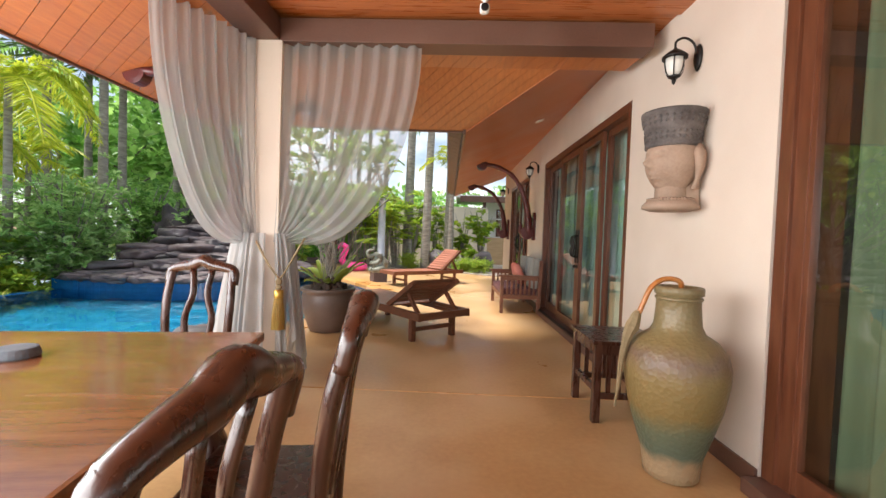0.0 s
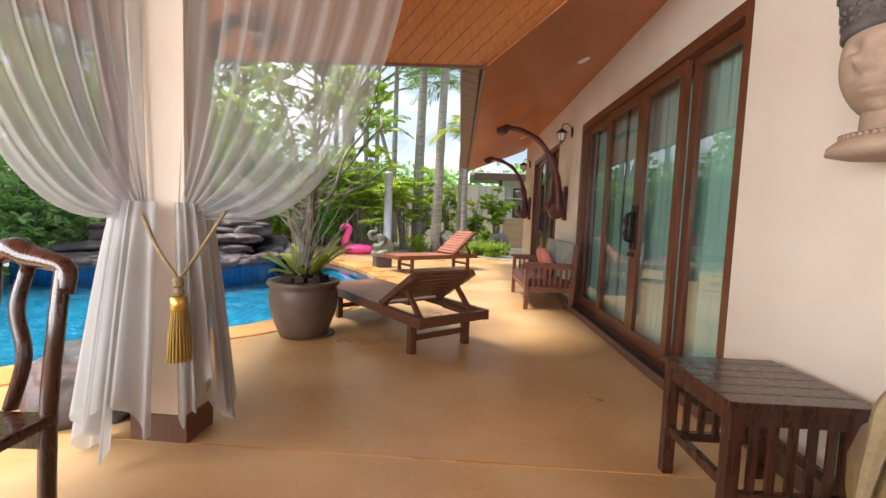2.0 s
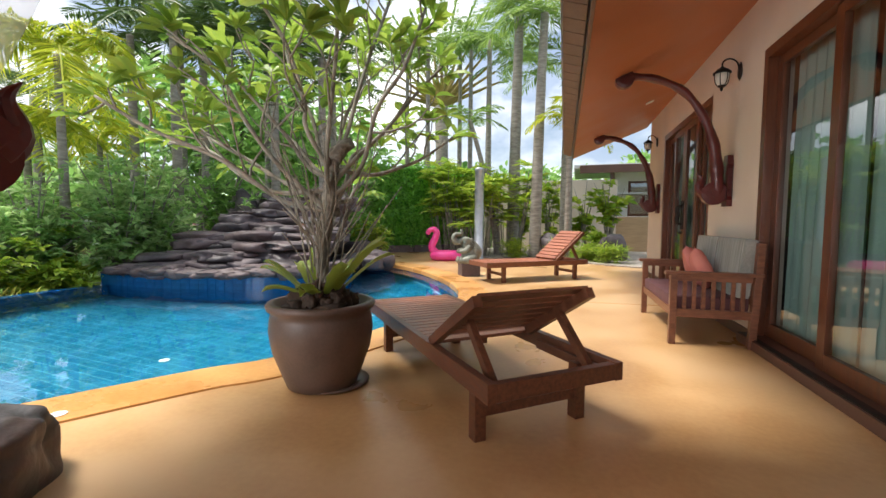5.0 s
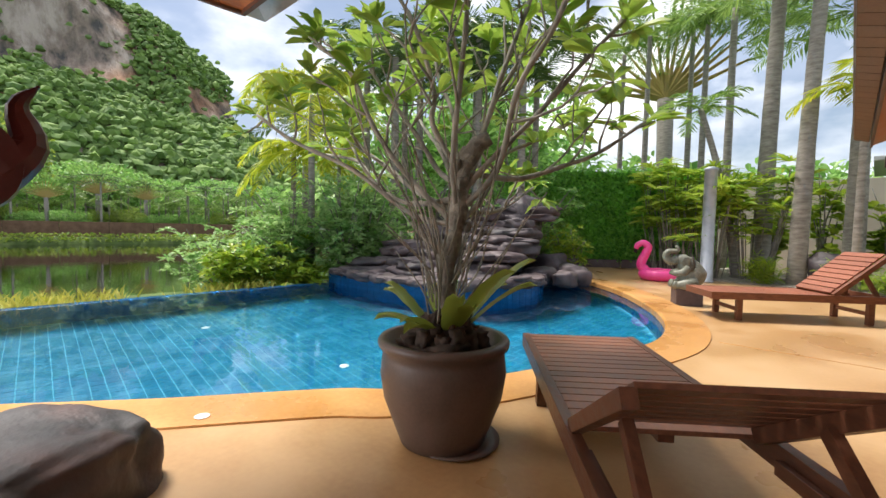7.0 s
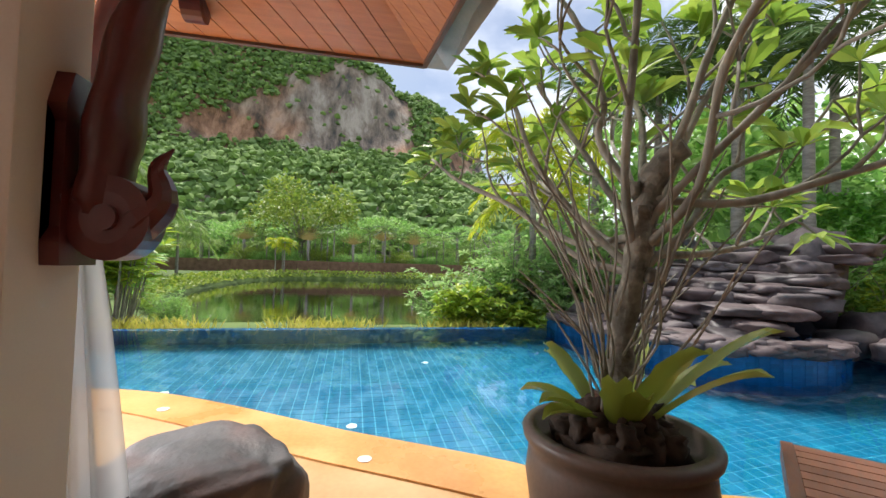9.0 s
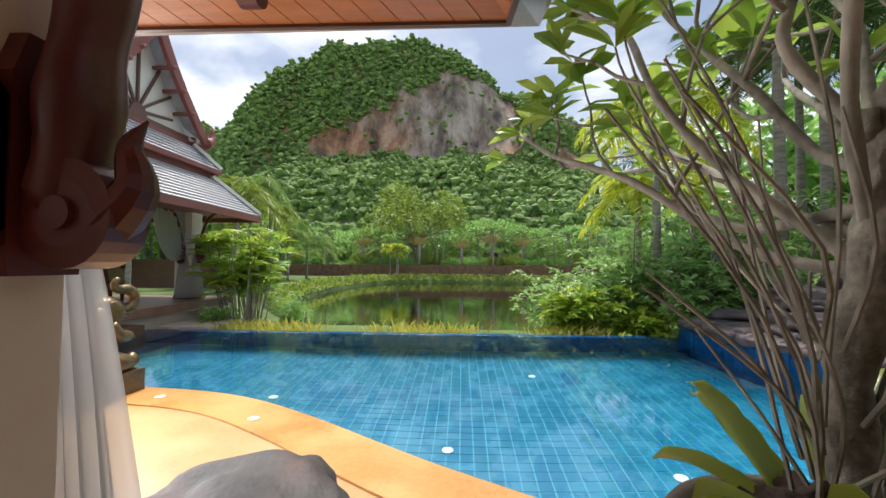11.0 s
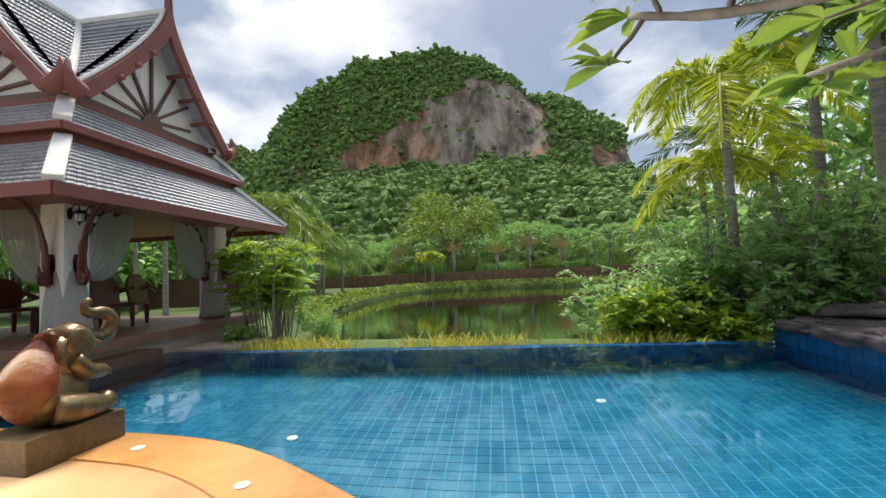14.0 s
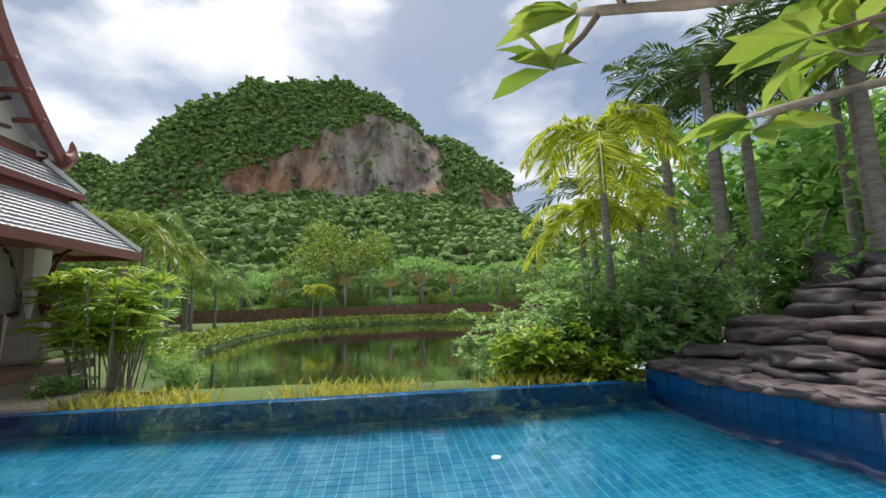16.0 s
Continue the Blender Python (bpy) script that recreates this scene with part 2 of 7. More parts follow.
# plaster kept dark: the dimness of the rooms is put into its colour
M_DARKROOM = surface("shade_toned_room_plaster", (0.10, 0.09, 0.08), (0.14, 0.125, 0.11), 2.0, 0.8, 0.02, 40)
M_DISK = surface("grey_coaster_felt", (0.07, 0.08, 0.09), (0.13, 0.14, 0.16), 9.0, 0.8, 0.1, 100)
M_LEAF = leafy("frangipani_leaf", (0.18, 0.32, 0.04), (0.40, 0.52, 0.09))
M_LEAFDK = leafy("shrub_leaf", (0.144, 0.331, 0.071), (0.431, 0.661, 0.187), 0.48)
M_LEAFBR = leafy("bright_shrub_leaf", (0.184, 0.345, 0.034), (0.483, 0.575, 0.069), 0.48)
M_YELLOW = leafy("golden_palm_leaf", (0.30, 0.42, 0.03), (0.66, 0.66, 0.06), 0.55)
M_PALM = leafy("palm_leaf", (0.108, 0.216, 0.047), (0.324, 0.459, 0.108), 0.48)
M_PALMDK = leafy("dark_palm_leaf", (0.043, 0.095, 0.026), (0.129, 0.207, 0.052), 0.3)
M_HEDGE = leafy("hedge_leaf", (0.093, 0.294, 0.039), (0.311, 0.621, 0.109), 0.48)
M_SHRUB = leafy("frangipani_shrub_leaf", (0.22, 0.42, 0.11), (0.52, 0.68, 0.30), 0.6, 0.3)
M_FERN = leafy("birdnest_fern_leaf", (0.20, 0.27, 0.035), (0.42, 0.46, 0.09), 0.35, 0.35)
M_GRASSY = leafy("yellow_grass_leaf", (0.42, 0.42, 0.05), (0.75, 0.68, 0.16), 0.35)
M_BANK = leafy("bank_cover_leaf", (0.112, 0.213, 0.025), (0.375, 0.450, 0.069), 0.48)
M_FLOWER = leafy("white_flower", (0.75, 0.74, 0.62), (0.85, 0.84, 0.80), 0.3)
M_WOODS = leafy("hill_canopy", (0.151, 0.252, 0.081), (0.333, 0.473, 0.142), 0.25, 0.8)
M_FAN = leafy("traveller_fan_stalk", (0.40, 0.32, 0.09), (0.60, 0.42, 0.16), 0.3)
M_REDFAN = leafy("red_fan_leaf", (0.25, 0.14, 0.04), (0.40, 0.25, 0.06), 0.3)


def cloth(name, col, see, glow=0.5):
    m, t, b = node_mat(name)
    n, l = t.nodes, t.links
    b.inputs["Base Color"].default_value = (*col, 1)
    b.inputs["Roughness"].default_value = 0.9
    tr, tp, a1, a2 = n.new("ShaderNodeBsdfTranslucent"), n.new("ShaderNodeBsdfTransparent"), n.new("ShaderNodeMixShader"), n.new("ShaderNodeMixShader")
    tr.inputs["Color"].default_value = (*col, 1)
    a1.inputs["Fac"].default_value = glow
    l.new(b.outputs[0], a1.inputs[1])
    l.new(tr.outputs[0], a1.inputs[2])
    tc, wv = n.new("ShaderNodeTexCoord"), n.new("ShaderNodeTexNoise")
    wv.inputs["Scale"].default_value = 3.0
    mr = n.new("ShaderNodeMapRange")
    l.new(tc.outputs["Object"], wv.inputs["Vector"])
    l.new(wv.outputs["Fac"], mr.inputs["Value"])
    mr.inputs["To Min"].default_value, mr.inputs["To Max"].default_value = see - 0.08, see + 0.08
    l.new(mr.outputs["Result"], a2.inputs["Fac"])
    l.new(a1.outputs[0], a2.inputs[1])
    l.new(tp.outputs[0], a2.inputs[2])
    l.new(a2.outputs[0], n["Material Output"].inputs["Surface"])
    return m


M_SHEER = cloth("white_sheer_cloth", (0.54, 0.535, 0.53), 0.22)
M_SHEER2 = cloth("white_thin_voile", (0.55, 0.545, 0.54), 0.50)
M_DRAPE = cloth("sea_green_drape", (0.34, 0.50, 0.42), 0.02, 0.12)
M_DRAPE3 = cloth("olive_green_drape", (0.13, 0.17, 0.09), 0.02, 0.1)
M_DRAPE2 = cloth("sea_green_thin_drape", (0.40, 0.56, 0.50), 0.03, 0.12)

M_GLASS, _t, _b = node_mat("window_glass")
_n, _l = _t.nodes, _t.links
_gl, _tp, _mx, _fr = _n.new("ShaderNodeBsdfGlossy"), _n.new("ShaderNodeBsdfTransparent"), _n.new("ShaderNodeMixShader"), _n.new("ShaderNodeFresnel")
_gl.inputs["Roughness"].default_value = 0.0
_tp.inputs["Color"].default_value = (0.93, 0.97, 0.95, 1)
_fr.inputs["IOR"].default_value = 2.6
_l.new(_fr.outputs[0], _mx.inputs["Fac"])
_l.new(_tp.outputs[0], _mx.inputs[1])
_l.new(_gl.outputs[0], _mx.inputs[2])
_l.new(_mx.outputs[0], _n["Material Output"].inputs["Surface"])


def water(name, tint, wave, strength, clear):
    """Water: Fresnel mirror over a tinted clear body, or over an opaque green one."""
    m, t, b = node_mat(name)
    n, l = t.nodes, t.links
    tc, a, a2, bp = n.new("ShaderNodeTexCoord"), n.new("ShaderNodeTexNoise"), n.new("ShaderNodeTexNoise"), n.new("ShaderNodeBump")
    a.inputs["Scale"].default_value, a.inputs["Detail"].default_value = wave, 3
    l.new(tc.outputs["Object"], a.inputs["Vector"])
    bp.inputs["Strength"].default_value, bp.inputs["Distance"].default_value = strength, 0.02
    l.new(a.outputs["Fac"], bp.inputs["Height"])
    gl, mx, fr = n.new("ShaderNodeBsdfGlossy"), n.new("ShaderNodeMixShader"), n.new("ShaderNodeFresnel")
    gl.inputs["Roughness"].default_value = 0.015
    fr.inputs["IOR"].default_value = 1.33
    l.new(bp.outputs["Normal"], gl.inputs["Normal"])
    l.new(bp.outputs["Normal"], fr.inputs["Normal"])
    if clear:
        body = n.new("ShaderNodeBsdfRefraction")
        body.inputs["IOR"].default_value, body.inputs["Roughness"].default_value = 1.33, 0.0
        l.new(bp.outputs["Normal"], body.inputs["Normal"])
    else:
        body = n.new("ShaderNodeBsdfDiffuse")
    body.inputs["Color"].default_value = (*tint, 1)
    l.new(fr.outputs[0], mx.inputs["Fac"])
    l.new(body.outputs[0], mx.inputs[1])
    l.new(gl.outputs[0], mx.inputs[2])
    l.new(mx.outputs[0], n["Material Output"].inputs["Surface"])
    return m


M_WATER = water("pool_water", (0.80, 0.95, 1.0), 2.2, 0.10, True)
M_POND = water("green_pond_water", (0.13, 0.155, 0.05), 2.5, 0.22, False)

# jar: ochre above, blue-green glaze below, pale foot
M_JAR, _t, _b = node_mat("ochre_and_green_glaze")
_n, _l = _t.nodes, _t.links
_tc, _sx, _nz, _ad, _rp = _n.new("ShaderNodeTexCoord"), _n.new("ShaderNodeSeparateXYZ"), _n.new("ShaderNodeTexNoise"), _n.new("ShaderNodeMath"), _n.new("ShaderNodeValToRGB")
_l.new(_tc.outputs["Object"], _sx.inputs[0])
_l.new(_tc.outputs["Object"], _nz.inputs["Vector"])
_nz.inputs["Scale"].default_value, _nz.inputs["Detail"].default_value = 9, 6
_ad.operation = "MULTIPLY_ADD"
_l.new(_nz.outputs["Fac"], _ad.inputs[0])
_ad.inputs[1].default_value = 0.14
_l.new(_sx.outputs["Z"], _ad.inputs[2])
_l.new(_ad.outputs[0], _rp.inputs["Fac"])
_rp.color_ramp.elements[0].position, _rp.color_ramp.elements[0].color = 0.17, (0.33, 0.23, 0.13, 1)
_rp.color_ramp.elements[1].position, _rp.color_ramp.elements[1].color = 0.98, (0.18, 0.135, 0.065, 1)
for _p, _c in ((0.23, (0.085, 0.11, 0.075, 1)), (0.36, (0.11, 0.125, 0.075, 1)), (0.45, (0.19, 0.13, 0.045, 1)), (0.62, (0.21, 0.145, 0.055, 1)), (0.72, (0.155, 0.10, 0.065, 1)), (0.80, (0.20, 0.145, 0.06, 1))):
    _rp.color_ramp.elements.new(_p).color = _c
_l.new(_rp.outputs["Color"], _b.inputs["Base Color"])
_bp, _vo = _n.new("ShaderNodeBump"), _n.new("ShaderNodeTexVoronoi")
_vo.inputs["Scale"].default_value = 45
_l.new(_tc.outputs["Object"], _vo.inputs["Vector"])
_l.new(_vo.outputs["Distance"], _bp.inputs["Height"])
_bp.inputs["Strength"].default_value, _bp.inputs["Distance"].default_value = 0.35, 0.01
_l.new(_bp.outputs["Normal"], _b.inputs["Normal"])
_b.inputs["Roughness"].default_value = 0.42

# limestone: streaked grey, ochre and rust
M_CLIFF, _t, _b = node_mat("streaked_limestone")
_n, _l = _t.nodes, _t.links
_tc, _mp, _na, _nb, _rp = _n.new("ShaderNodeTexCoord"), _n.new("ShaderNodeMapping"), _n.new("ShaderNodeTexNoise"), _n.new("ShaderNodeTexNoise"), _n.new("ShaderNodeValToRGB")
_mp.inputs["Scale"].default_value = (1, 1, 0.28)
_l.new(_tc.outputs["Object"], _mp.inputs["Vector"])
_na.inputs["Scale"].default_value, _na.inputs["Detail"].default_value, _na.inputs["Roughness"].default_value = 0.16, 9, 0.62
_nb.inputs["Scale"].default_value, _nb.inputs["Detail"].default_value = 0.035, 4
_l.new(_mp.outputs["Vector"], _na.inputs["Vector"])
_l.new(_tc.outputs["Object"], _nb.inputs["Vector"])
_l.new(_na.outputs["Fac"], _rp.inputs["Fac"])
_rp.color_ramp.elements[0].position, _rp.color_ramp.elements[0].color = 0.36, (0.08, 0.076, 0.072, 1)
_rp.color_ramp.elements[1].position, _rp.color_ramp.elements[1].color = 0.62, (0.58, 0.48, 0.41, 1)
_rp.color_ramp.elements.new(0.47).color = (0.30, 0.225, 0.18, 1)
_mx, _r2 = _n.new("ShaderNodeMix"), _n.new("ShaderNodeValToRGB")
_mx.data_type, _mx.blend_type = "RGBA", "MULTIPLY"
_r2.color_ramp.elements[0].position, _r2.color_ramp.elements[0].color = 0.42, (1.0, 0.68, 0.5, 1)
_r2.color_ramp.elements[1].position, _r2.color_ramp.elements[1].color = 0.58, (0.92, 0.93, 0.95, 1)
_l.new(_nb.outputs["Fac"], _r2.inputs["Fac"])
_mx.inputs[0].default_value = 1.0
_l.new(_rp.outputs["Color"], _mx.inputs[6])
_l.new(_r2.outputs["Color"], _mx.inputs[7])
_l.new(_mx.outputs[2], _b.inputs["Base Color"])
_b.inputs["Roughness"].default_value = 0.9
_bp = _n.new("ShaderNodeBump")
_bp.inputs["Strength"].default_value, _bp.inputs["Distance"].default_value = 1.0, 4.0
_l.new(_na.outputs["Fac"], _bp.inputs["Height"])
_l.new(_bp.outputs["Normal"], _b.inputs["Normal"])


# ---------------------------------------------------------------- building helpers
I4 = Matrix.Identity(4)


def mesh_of(name, bm, mat, smooth=False):
    me = bpy.data.meshes.new(name)
    bm.normal_update()
    bm.to_mesh(me)
    bm.free()
    me.materials.append(mat)
    if smooth:
        for p in me.polygons:
            p.use_smooth = True
    return me


def part(name, bm, material, parent, label="", smooth=False):
    ob = new(name, mesh_of(name, bm, material, smooth))
    ob.parent = parent
    if label:
        tagged(ob, label)
    return ob


def thing(name, label, category, m=I4, group="", kind=""):
    e = new(name)
    e.empty_display_size = 0.1
    e.matrix_basis = m
    return tagged(e, label, category, group, kind)


def solid(name, bm, material, label, category, m=I4, group="", kind="", smooth=False):
    ob = new(name, mesh_of(name, bm, material, smooth))
    ob.matrix_basis = m
    return tagged(ob, label, category, group, kind)


def cube(bm, x0, x1, y0, y1, z0, z1, bev=0.0, m=I4):
    r = bmesh.ops.create_cube(bm, size=1.0, matrix=m @ Matrix.Translation(((x0 + x1) / 2, (y0 + y1) / 2, (z0 + z1) / 2)) @ Matrix.Diagonal((x1 - x0, y1 - y0, z1 - z0, 1)))
    if bev:
        es = list({e for v in r["verts"] for e in v.link_edges})
        bmesh.ops.bevel(bm, geom=es, offset=bev, segments=2, affect="EDGES", profile=0.7)
    return bm


def box(x0, x1, y0, y1, z0, z1, bev=0.0):
    return cube(bmesh.new(), x0, x1, y0, y1, z0, z1, bev)


def bar(bm, a, b, w, h, bev=0.004, up=(0, 0, 1)):
    """A squared bar from a to b, w across and h along up."""
    a, b = Vector(a), Vector(b)
    d = b - a
    q = d.normalized()
    s = Vector(up).cross(q)
    if s.length < 1e-4:
        s = Vector((1, 0, 0)).cross(q)
    s.normalize()
    u = q.cross(s)
    m = Matrix((s, u, q)).transposed().to_4x4()
    m.translation = (a + b) / 2
    return cube(bm, -w / 2, w / 2, -h / 2, h / 2, -d.length / 2, d.length / 2, bev, m)


def lathe(bm, profile, seg=28, m=I4):
    rings = []
    for r, z in profile:
        rings.append([bm.verts.new(m @ Vector((max(r, 0.001) * math.cos(6.28319 * i / seg), max(r, 0.001) * math.sin(6.28319 * i / seg), z))) for i in range(seg)])
    for a, b in zip(rings, rings[1:]):
        for i in range(seg):
            bm.faces.new((a[i], a[(i + 1) % seg], b[(i + 1) % seg], b[i]))
    bm.faces.new(rings[0][::-1])
    bm.faces.new(rings[-1])
    return bm


def tube(bm, pts, radii, seg=8, flat=1.0):
    """A tapered tube through points; flat squashes it across."""
    pts = [Vector(p) for p in pts]
    rings, ref = [], None
    for i, p in enumerate(pts):
        d = (pts[min(i + 1, len(pts) - 1)] - pts[max(i - 1, 0)]).normalized()
        if ref is None:
            ref = d.orthogonal().normalized() if abs(d.z) > 0.95 or True else Vector((0, 0, 1))
        s = (ref - d * ref.dot(d)).normalized()
        ref = s
        u = d.cross(s)
        r = float(radii[i] if hasattr(radii, "__len__") else radii)
        rings.append([bm.verts.new(p + r * (math.cos(6.28319 * k / seg) * s + math.sin(6.28319 * k / seg) * u * flat)) for k in range(seg)])
    for a, b in zip(rings, rings[1:]):
        for k in range(seg):
            bm.faces.new((a[k], a[(k + 1) % seg], b[(k + 1) % seg], b[k]))
    bm.faces.new(rings[0][::-1])
    bm.faces.new(rings[-1])
    return bm


def spline(ctrl, n=8):
    """Catmull-Rom through control points (any dimension)."""
    c = [np.array(p, float) for p in ctrl]
    c = [2 * c[0] - c[1]] + c + [2 * c[-1] - c[-2]]
    out = []
    for i in range(1, len(c) - 2):
        for k in range(n):
            t = k / n
            out.append(0.5 * (2 * c[i] + (c[i + 1] - c[i - 1]) * t + (2 * c[i - 1] - 5 * c[i] + 4 * c[i + 1] - c[i + 2]) * t * t + (3 * c[i] - c[i - 1] - 3 * c[i + 1] + c[i + 2]) * t ** 3))
    out.append(c[-2])
    return [tuple(float(v) for v in p) for p in out]


def prism(bm, poly, z0, z1):
    """An upright slab with a polygon for its plan."""
    lo, hi = [bm.verts.new((x, y, z0)) for x, y in poly], [bm.verts.new((x, y, z1)) for x, y in poly]
    n = len(poly)
    for i in range(n):
        bm.faces.new((lo[i], lo[(i + 1) % n], hi[(i + 1) % n], hi[i]))
    top, bot = bm.faces.new(hi), bm.faces.new(lo[::-1])
    bmesh.ops.triangulate(bm, faces=[top, bot])
    return bm


def plate(bm, outline, thick, m=I4):
    """A flat board: an outline in x, z with thickness along y."""
    n = len(outline)
    a = [bm.verts.new(m @ Vector((x, -thick / 2, z))) for x, z in outline]
    b = [bm.verts.new(m @ Vector((x, thick / 2, z))) for x, z in outline]
    for i in range(n):
        bm.faces.new((a[i], a[(i + 1) % n], b[(i + 1) % n], b[i]))
    f1, f2 = bm.faces.new(a[::-1]), bm.faces.new(b)
    bmesh.ops.triangulate(bm, faces=[f1, f2])
    return bm


def boulder(bm, c, size, seed, sub=3, rough=0.22, rot=0.0):
    r = bmesh.ops.create_icosphere(bm, subdivisions=sub, radius=1.0)
    o = Vector((seed * 7.3, seed * 3.1, seed * 1.7))
    rm = Matrix.Rotation(rot, 3, "Z")
    for v in r["verts"]:
        p = v.co.copy()
        p = Vector((math.copysign(abs(p.x) ** 0.7, p.x), math.copysign(abs(p.y) ** 0.7, p.y), math.copysign(abs(p.z) ** 0.6, p.z)))
        k = 1 + rough * noise.noise(v.co * 1.4 + o) + rough * 0.45 * noise.noise(v.co * 3.7 + o)
        p = Vector((p.x * size[0], p.y * size[1], p.z * size[2])) * k
        v.co = rm @ p + Vector(c)
    return bm


def raw(name, verts, faces, material, smooth=False):
    me = bpy.data.meshes.new(name)
    me.from_pydata([tuple(v) for v in verts], [], [tuple(f) for f in faces])
    me.materials.append(material)
    if smooth:
        me.polygons.foreach_set("use_smooth", [True] * len(me.polygons))
    me.update()
    return me


def blades(pos, axis, length, width, rng, droop=0.25):
    """Leaf blades as folded six-point strips: arrays of base points and directions. Returns vertices and faces."""
    pos, axis = np.asarray(pos, float), np.asarray(axis, float)
    n = len(pos)
    axis = axis / (np.linalg.norm(axis, axis=1, keepdims=True) + 1e-9)
    side = np.cross(axis, np.array([0, 0, 1.0]) + 0.35 * rng.normal(size=(n, 3)))
    side /= np.linalg.norm(side, axis=1, keepdims=True) + 1e-9
    up = np.cross(side, axis)
    L = (length * rng.uniform(0.7, 1.2, n))[:, None]
    W = (width * rng.uniform(0.75, 1.2, n))[:, None]
    dz = np.array([0, 0, -1.0])
    mid = pos + axis * L * 0.5
    tip = pos + axis * L * 0.97 + dz * L * droop
    fold = up * W * 0.25
    v = np.stack([pos, mid + side * W / 2 + fold, mid, mid - side * W / 2 + fold, tip], 1)
    base = (np.arange(n) * 5)[:, None]
    f = np.concatenate([base + np.array([0, 2, 1]), base + np.array([0, 3, 2]), base + np.array([1, 2, 4]), base + np.array([2, 3, 4])])
    return v.reshape(-1, 3), f


def leaves(pos, axis, length, width, rng, droop=0.25):
    """Fuller leaf shapes: eight points along a drooping midrib, folded a little."""
    pos, axis = np.asarray(pos, float), np.asarray(axis, float)
    n = len(pos)
    axis = axis / (np.linalg.norm(axis, axis=1, keepdims=True) + 1e-9)
    side = np.cross(axis, np.array([0, 0, 1.0]) + 0.35 * rng.normal(size=(n, 3)))
    side /= np.linalg.norm(side, axis=1, keepdims=True) + 1e-9
    up = np.cross(side, axis)
    L = (length * rng.uniform(0.7, 1.2, n))[:, None]
    W = (width * rng.uniform(0.75, 1.2, n))[:, None]
    down = np.array([0, 0, -1.0])
    a, b = pos + axis * L * 0.34 + down * L * droop * 0.06, pos + axis * L * 0.70 + down * L * droop * 0.42
    tip = pos + axis * L * 0.97 + down * L * droop
    v = np.stack([pos, a + side * W * 0.40 + up * W * 0.14, a, a - side * W * 0.40 + up * W * 0.14, b + side * W * 0.46 + up * W * 0.14, b, b - side * W * 0.46 + up * W * 0.14, tip], 1)
    base = (np.arange(n) * 8)[:, None]
    f = np.concatenate([base + np.array(t) for t in ((0, 2, 1), (0, 3, 2), (1, 2, 5), (1, 5, 4), (2, 3, 6), (2, 6, 5), (4, 5, 7), (5, 6, 7))])
    return v.reshape(-1, 3), f


def leaf_mesh(name, chunks, material):
    vs, fs, o = [], [], 0
    for v, f in chunks:
        vs.append(v)
        fs.append(np.asarray(f) + o)
        o += len(v)
    return raw(name, np.concatenate(vs), np.concatenate(fs), material)


def hang(name, mesh, parent, label=""):
    ob = new(name, mesh)
    ob.parent = parent
    if label:
        tagged(ob, label)
    return ob


# ---------------------------------------------------------------- ground, pond, pool
WATER_Z = -0.10
POOL_EDGE = spline([(-4.30, -4.0), (-4.36, -1.2), (-4.36, 0.4), (-4.32, 1.35), (-4.22, 2.2), (-4.02, 2.78), (-3.67, 3.36), (-3.31, 3.86), (-3.02, 4.27), (-2.72, 4.75), (-2.45, 5.16), (-2.2, 5.45),
                    (-1.95, 6.1), (-1.7, 7.0), (-1.52, 8.2), (-1.85, 9.4), (-2.66, 10.7), (-3.75, 11.9), (-4.9, 12.6), (-6.2, 12.7)], 6)
INF_X = -7.95


POND_C = [(-11.6, -0.4), (-14, -1.6), (-22, -4.3), (-29, -5.3), (-38, -5.6), (-45.5, -4.2), (-49.5, 0.5), (-49.5, 9), (-47, 18), (-45, 34), (-30, 38), (-18, 34), (-12.8, 26), (-11.6, 14), (-11.2, 6)]
POND = [(p[0], p[1]) for p in spline(POND_C + [POND_C[0]], 6)][:-1]


def dist_pond(x, y):
    """Signed distance to the pond's shore, negative inside."""
    inside, best = False, 1e9
    n = len(POND)
    for i in range(n):
        ax, ay = POND[i]
        bx, by = POND[(i + 1) % n]
        if (ay > y) != (by > y) and x < (bx - ax) * (y - ay) / (by - ay) + ax:
            inside = not inside
        t = max(0, min(1, ((x - ax) * (bx - ax) + (y - ay) * (by - ay)) / ((bx - ax) ** 2 + (by - ay) ** 2 + 1e-9)))
        best = min(best, math.hypot(x - ax - t * (bx - ax), y - ay - t * (by - ay)))
    return -best if inside else best


def ground_z(x, y):
    z = -0.35
    if -62 < x < -7 and -22 < y < 46:
        d = dist_pond(x, y)
        z = -1.7 if d < -0.9 else (-0.98 + 0.8 * d if d < 0 else min(-0.35, -0.98 + 0.9 * d))
    if -8.9 < x < 2.4 and -8 < y < 20:
        z = -2.2 if x < 1.2 and y < 13.4 else -0.35
    if -9.2 < x < -8.5 and -8 < y < 10:
        z = -0.5
    return z


gx = sorted({-1500, -900, -500, -260, -160, -110, -80, *np.arange(-64, -12, 1.3), *np.arange(-12, 3.1, 0.45), 6, 10, 20, 40, 90, 250, 700, 1500})
gy = sorted({-1500, -800, -400, -200, -100, -60, -40, *np.arange(-26, -6, 1.5), *np.arange(-6, 21, 0.6), *np.arange(21, 48, 1.5), 60, 90, 160, 300, 700, 1500})
gv = [(x, y, ground_z(x, y)) for y in gy for x in gx]
gf = [(j * len(gx) + i, j * len(gx) + i + 1, (j + 1) * len(gx) + i + 1, (j + 1) * len(gx) + i) for j in range(len(gy) - 1) for i in range(len(gx) - 1)]
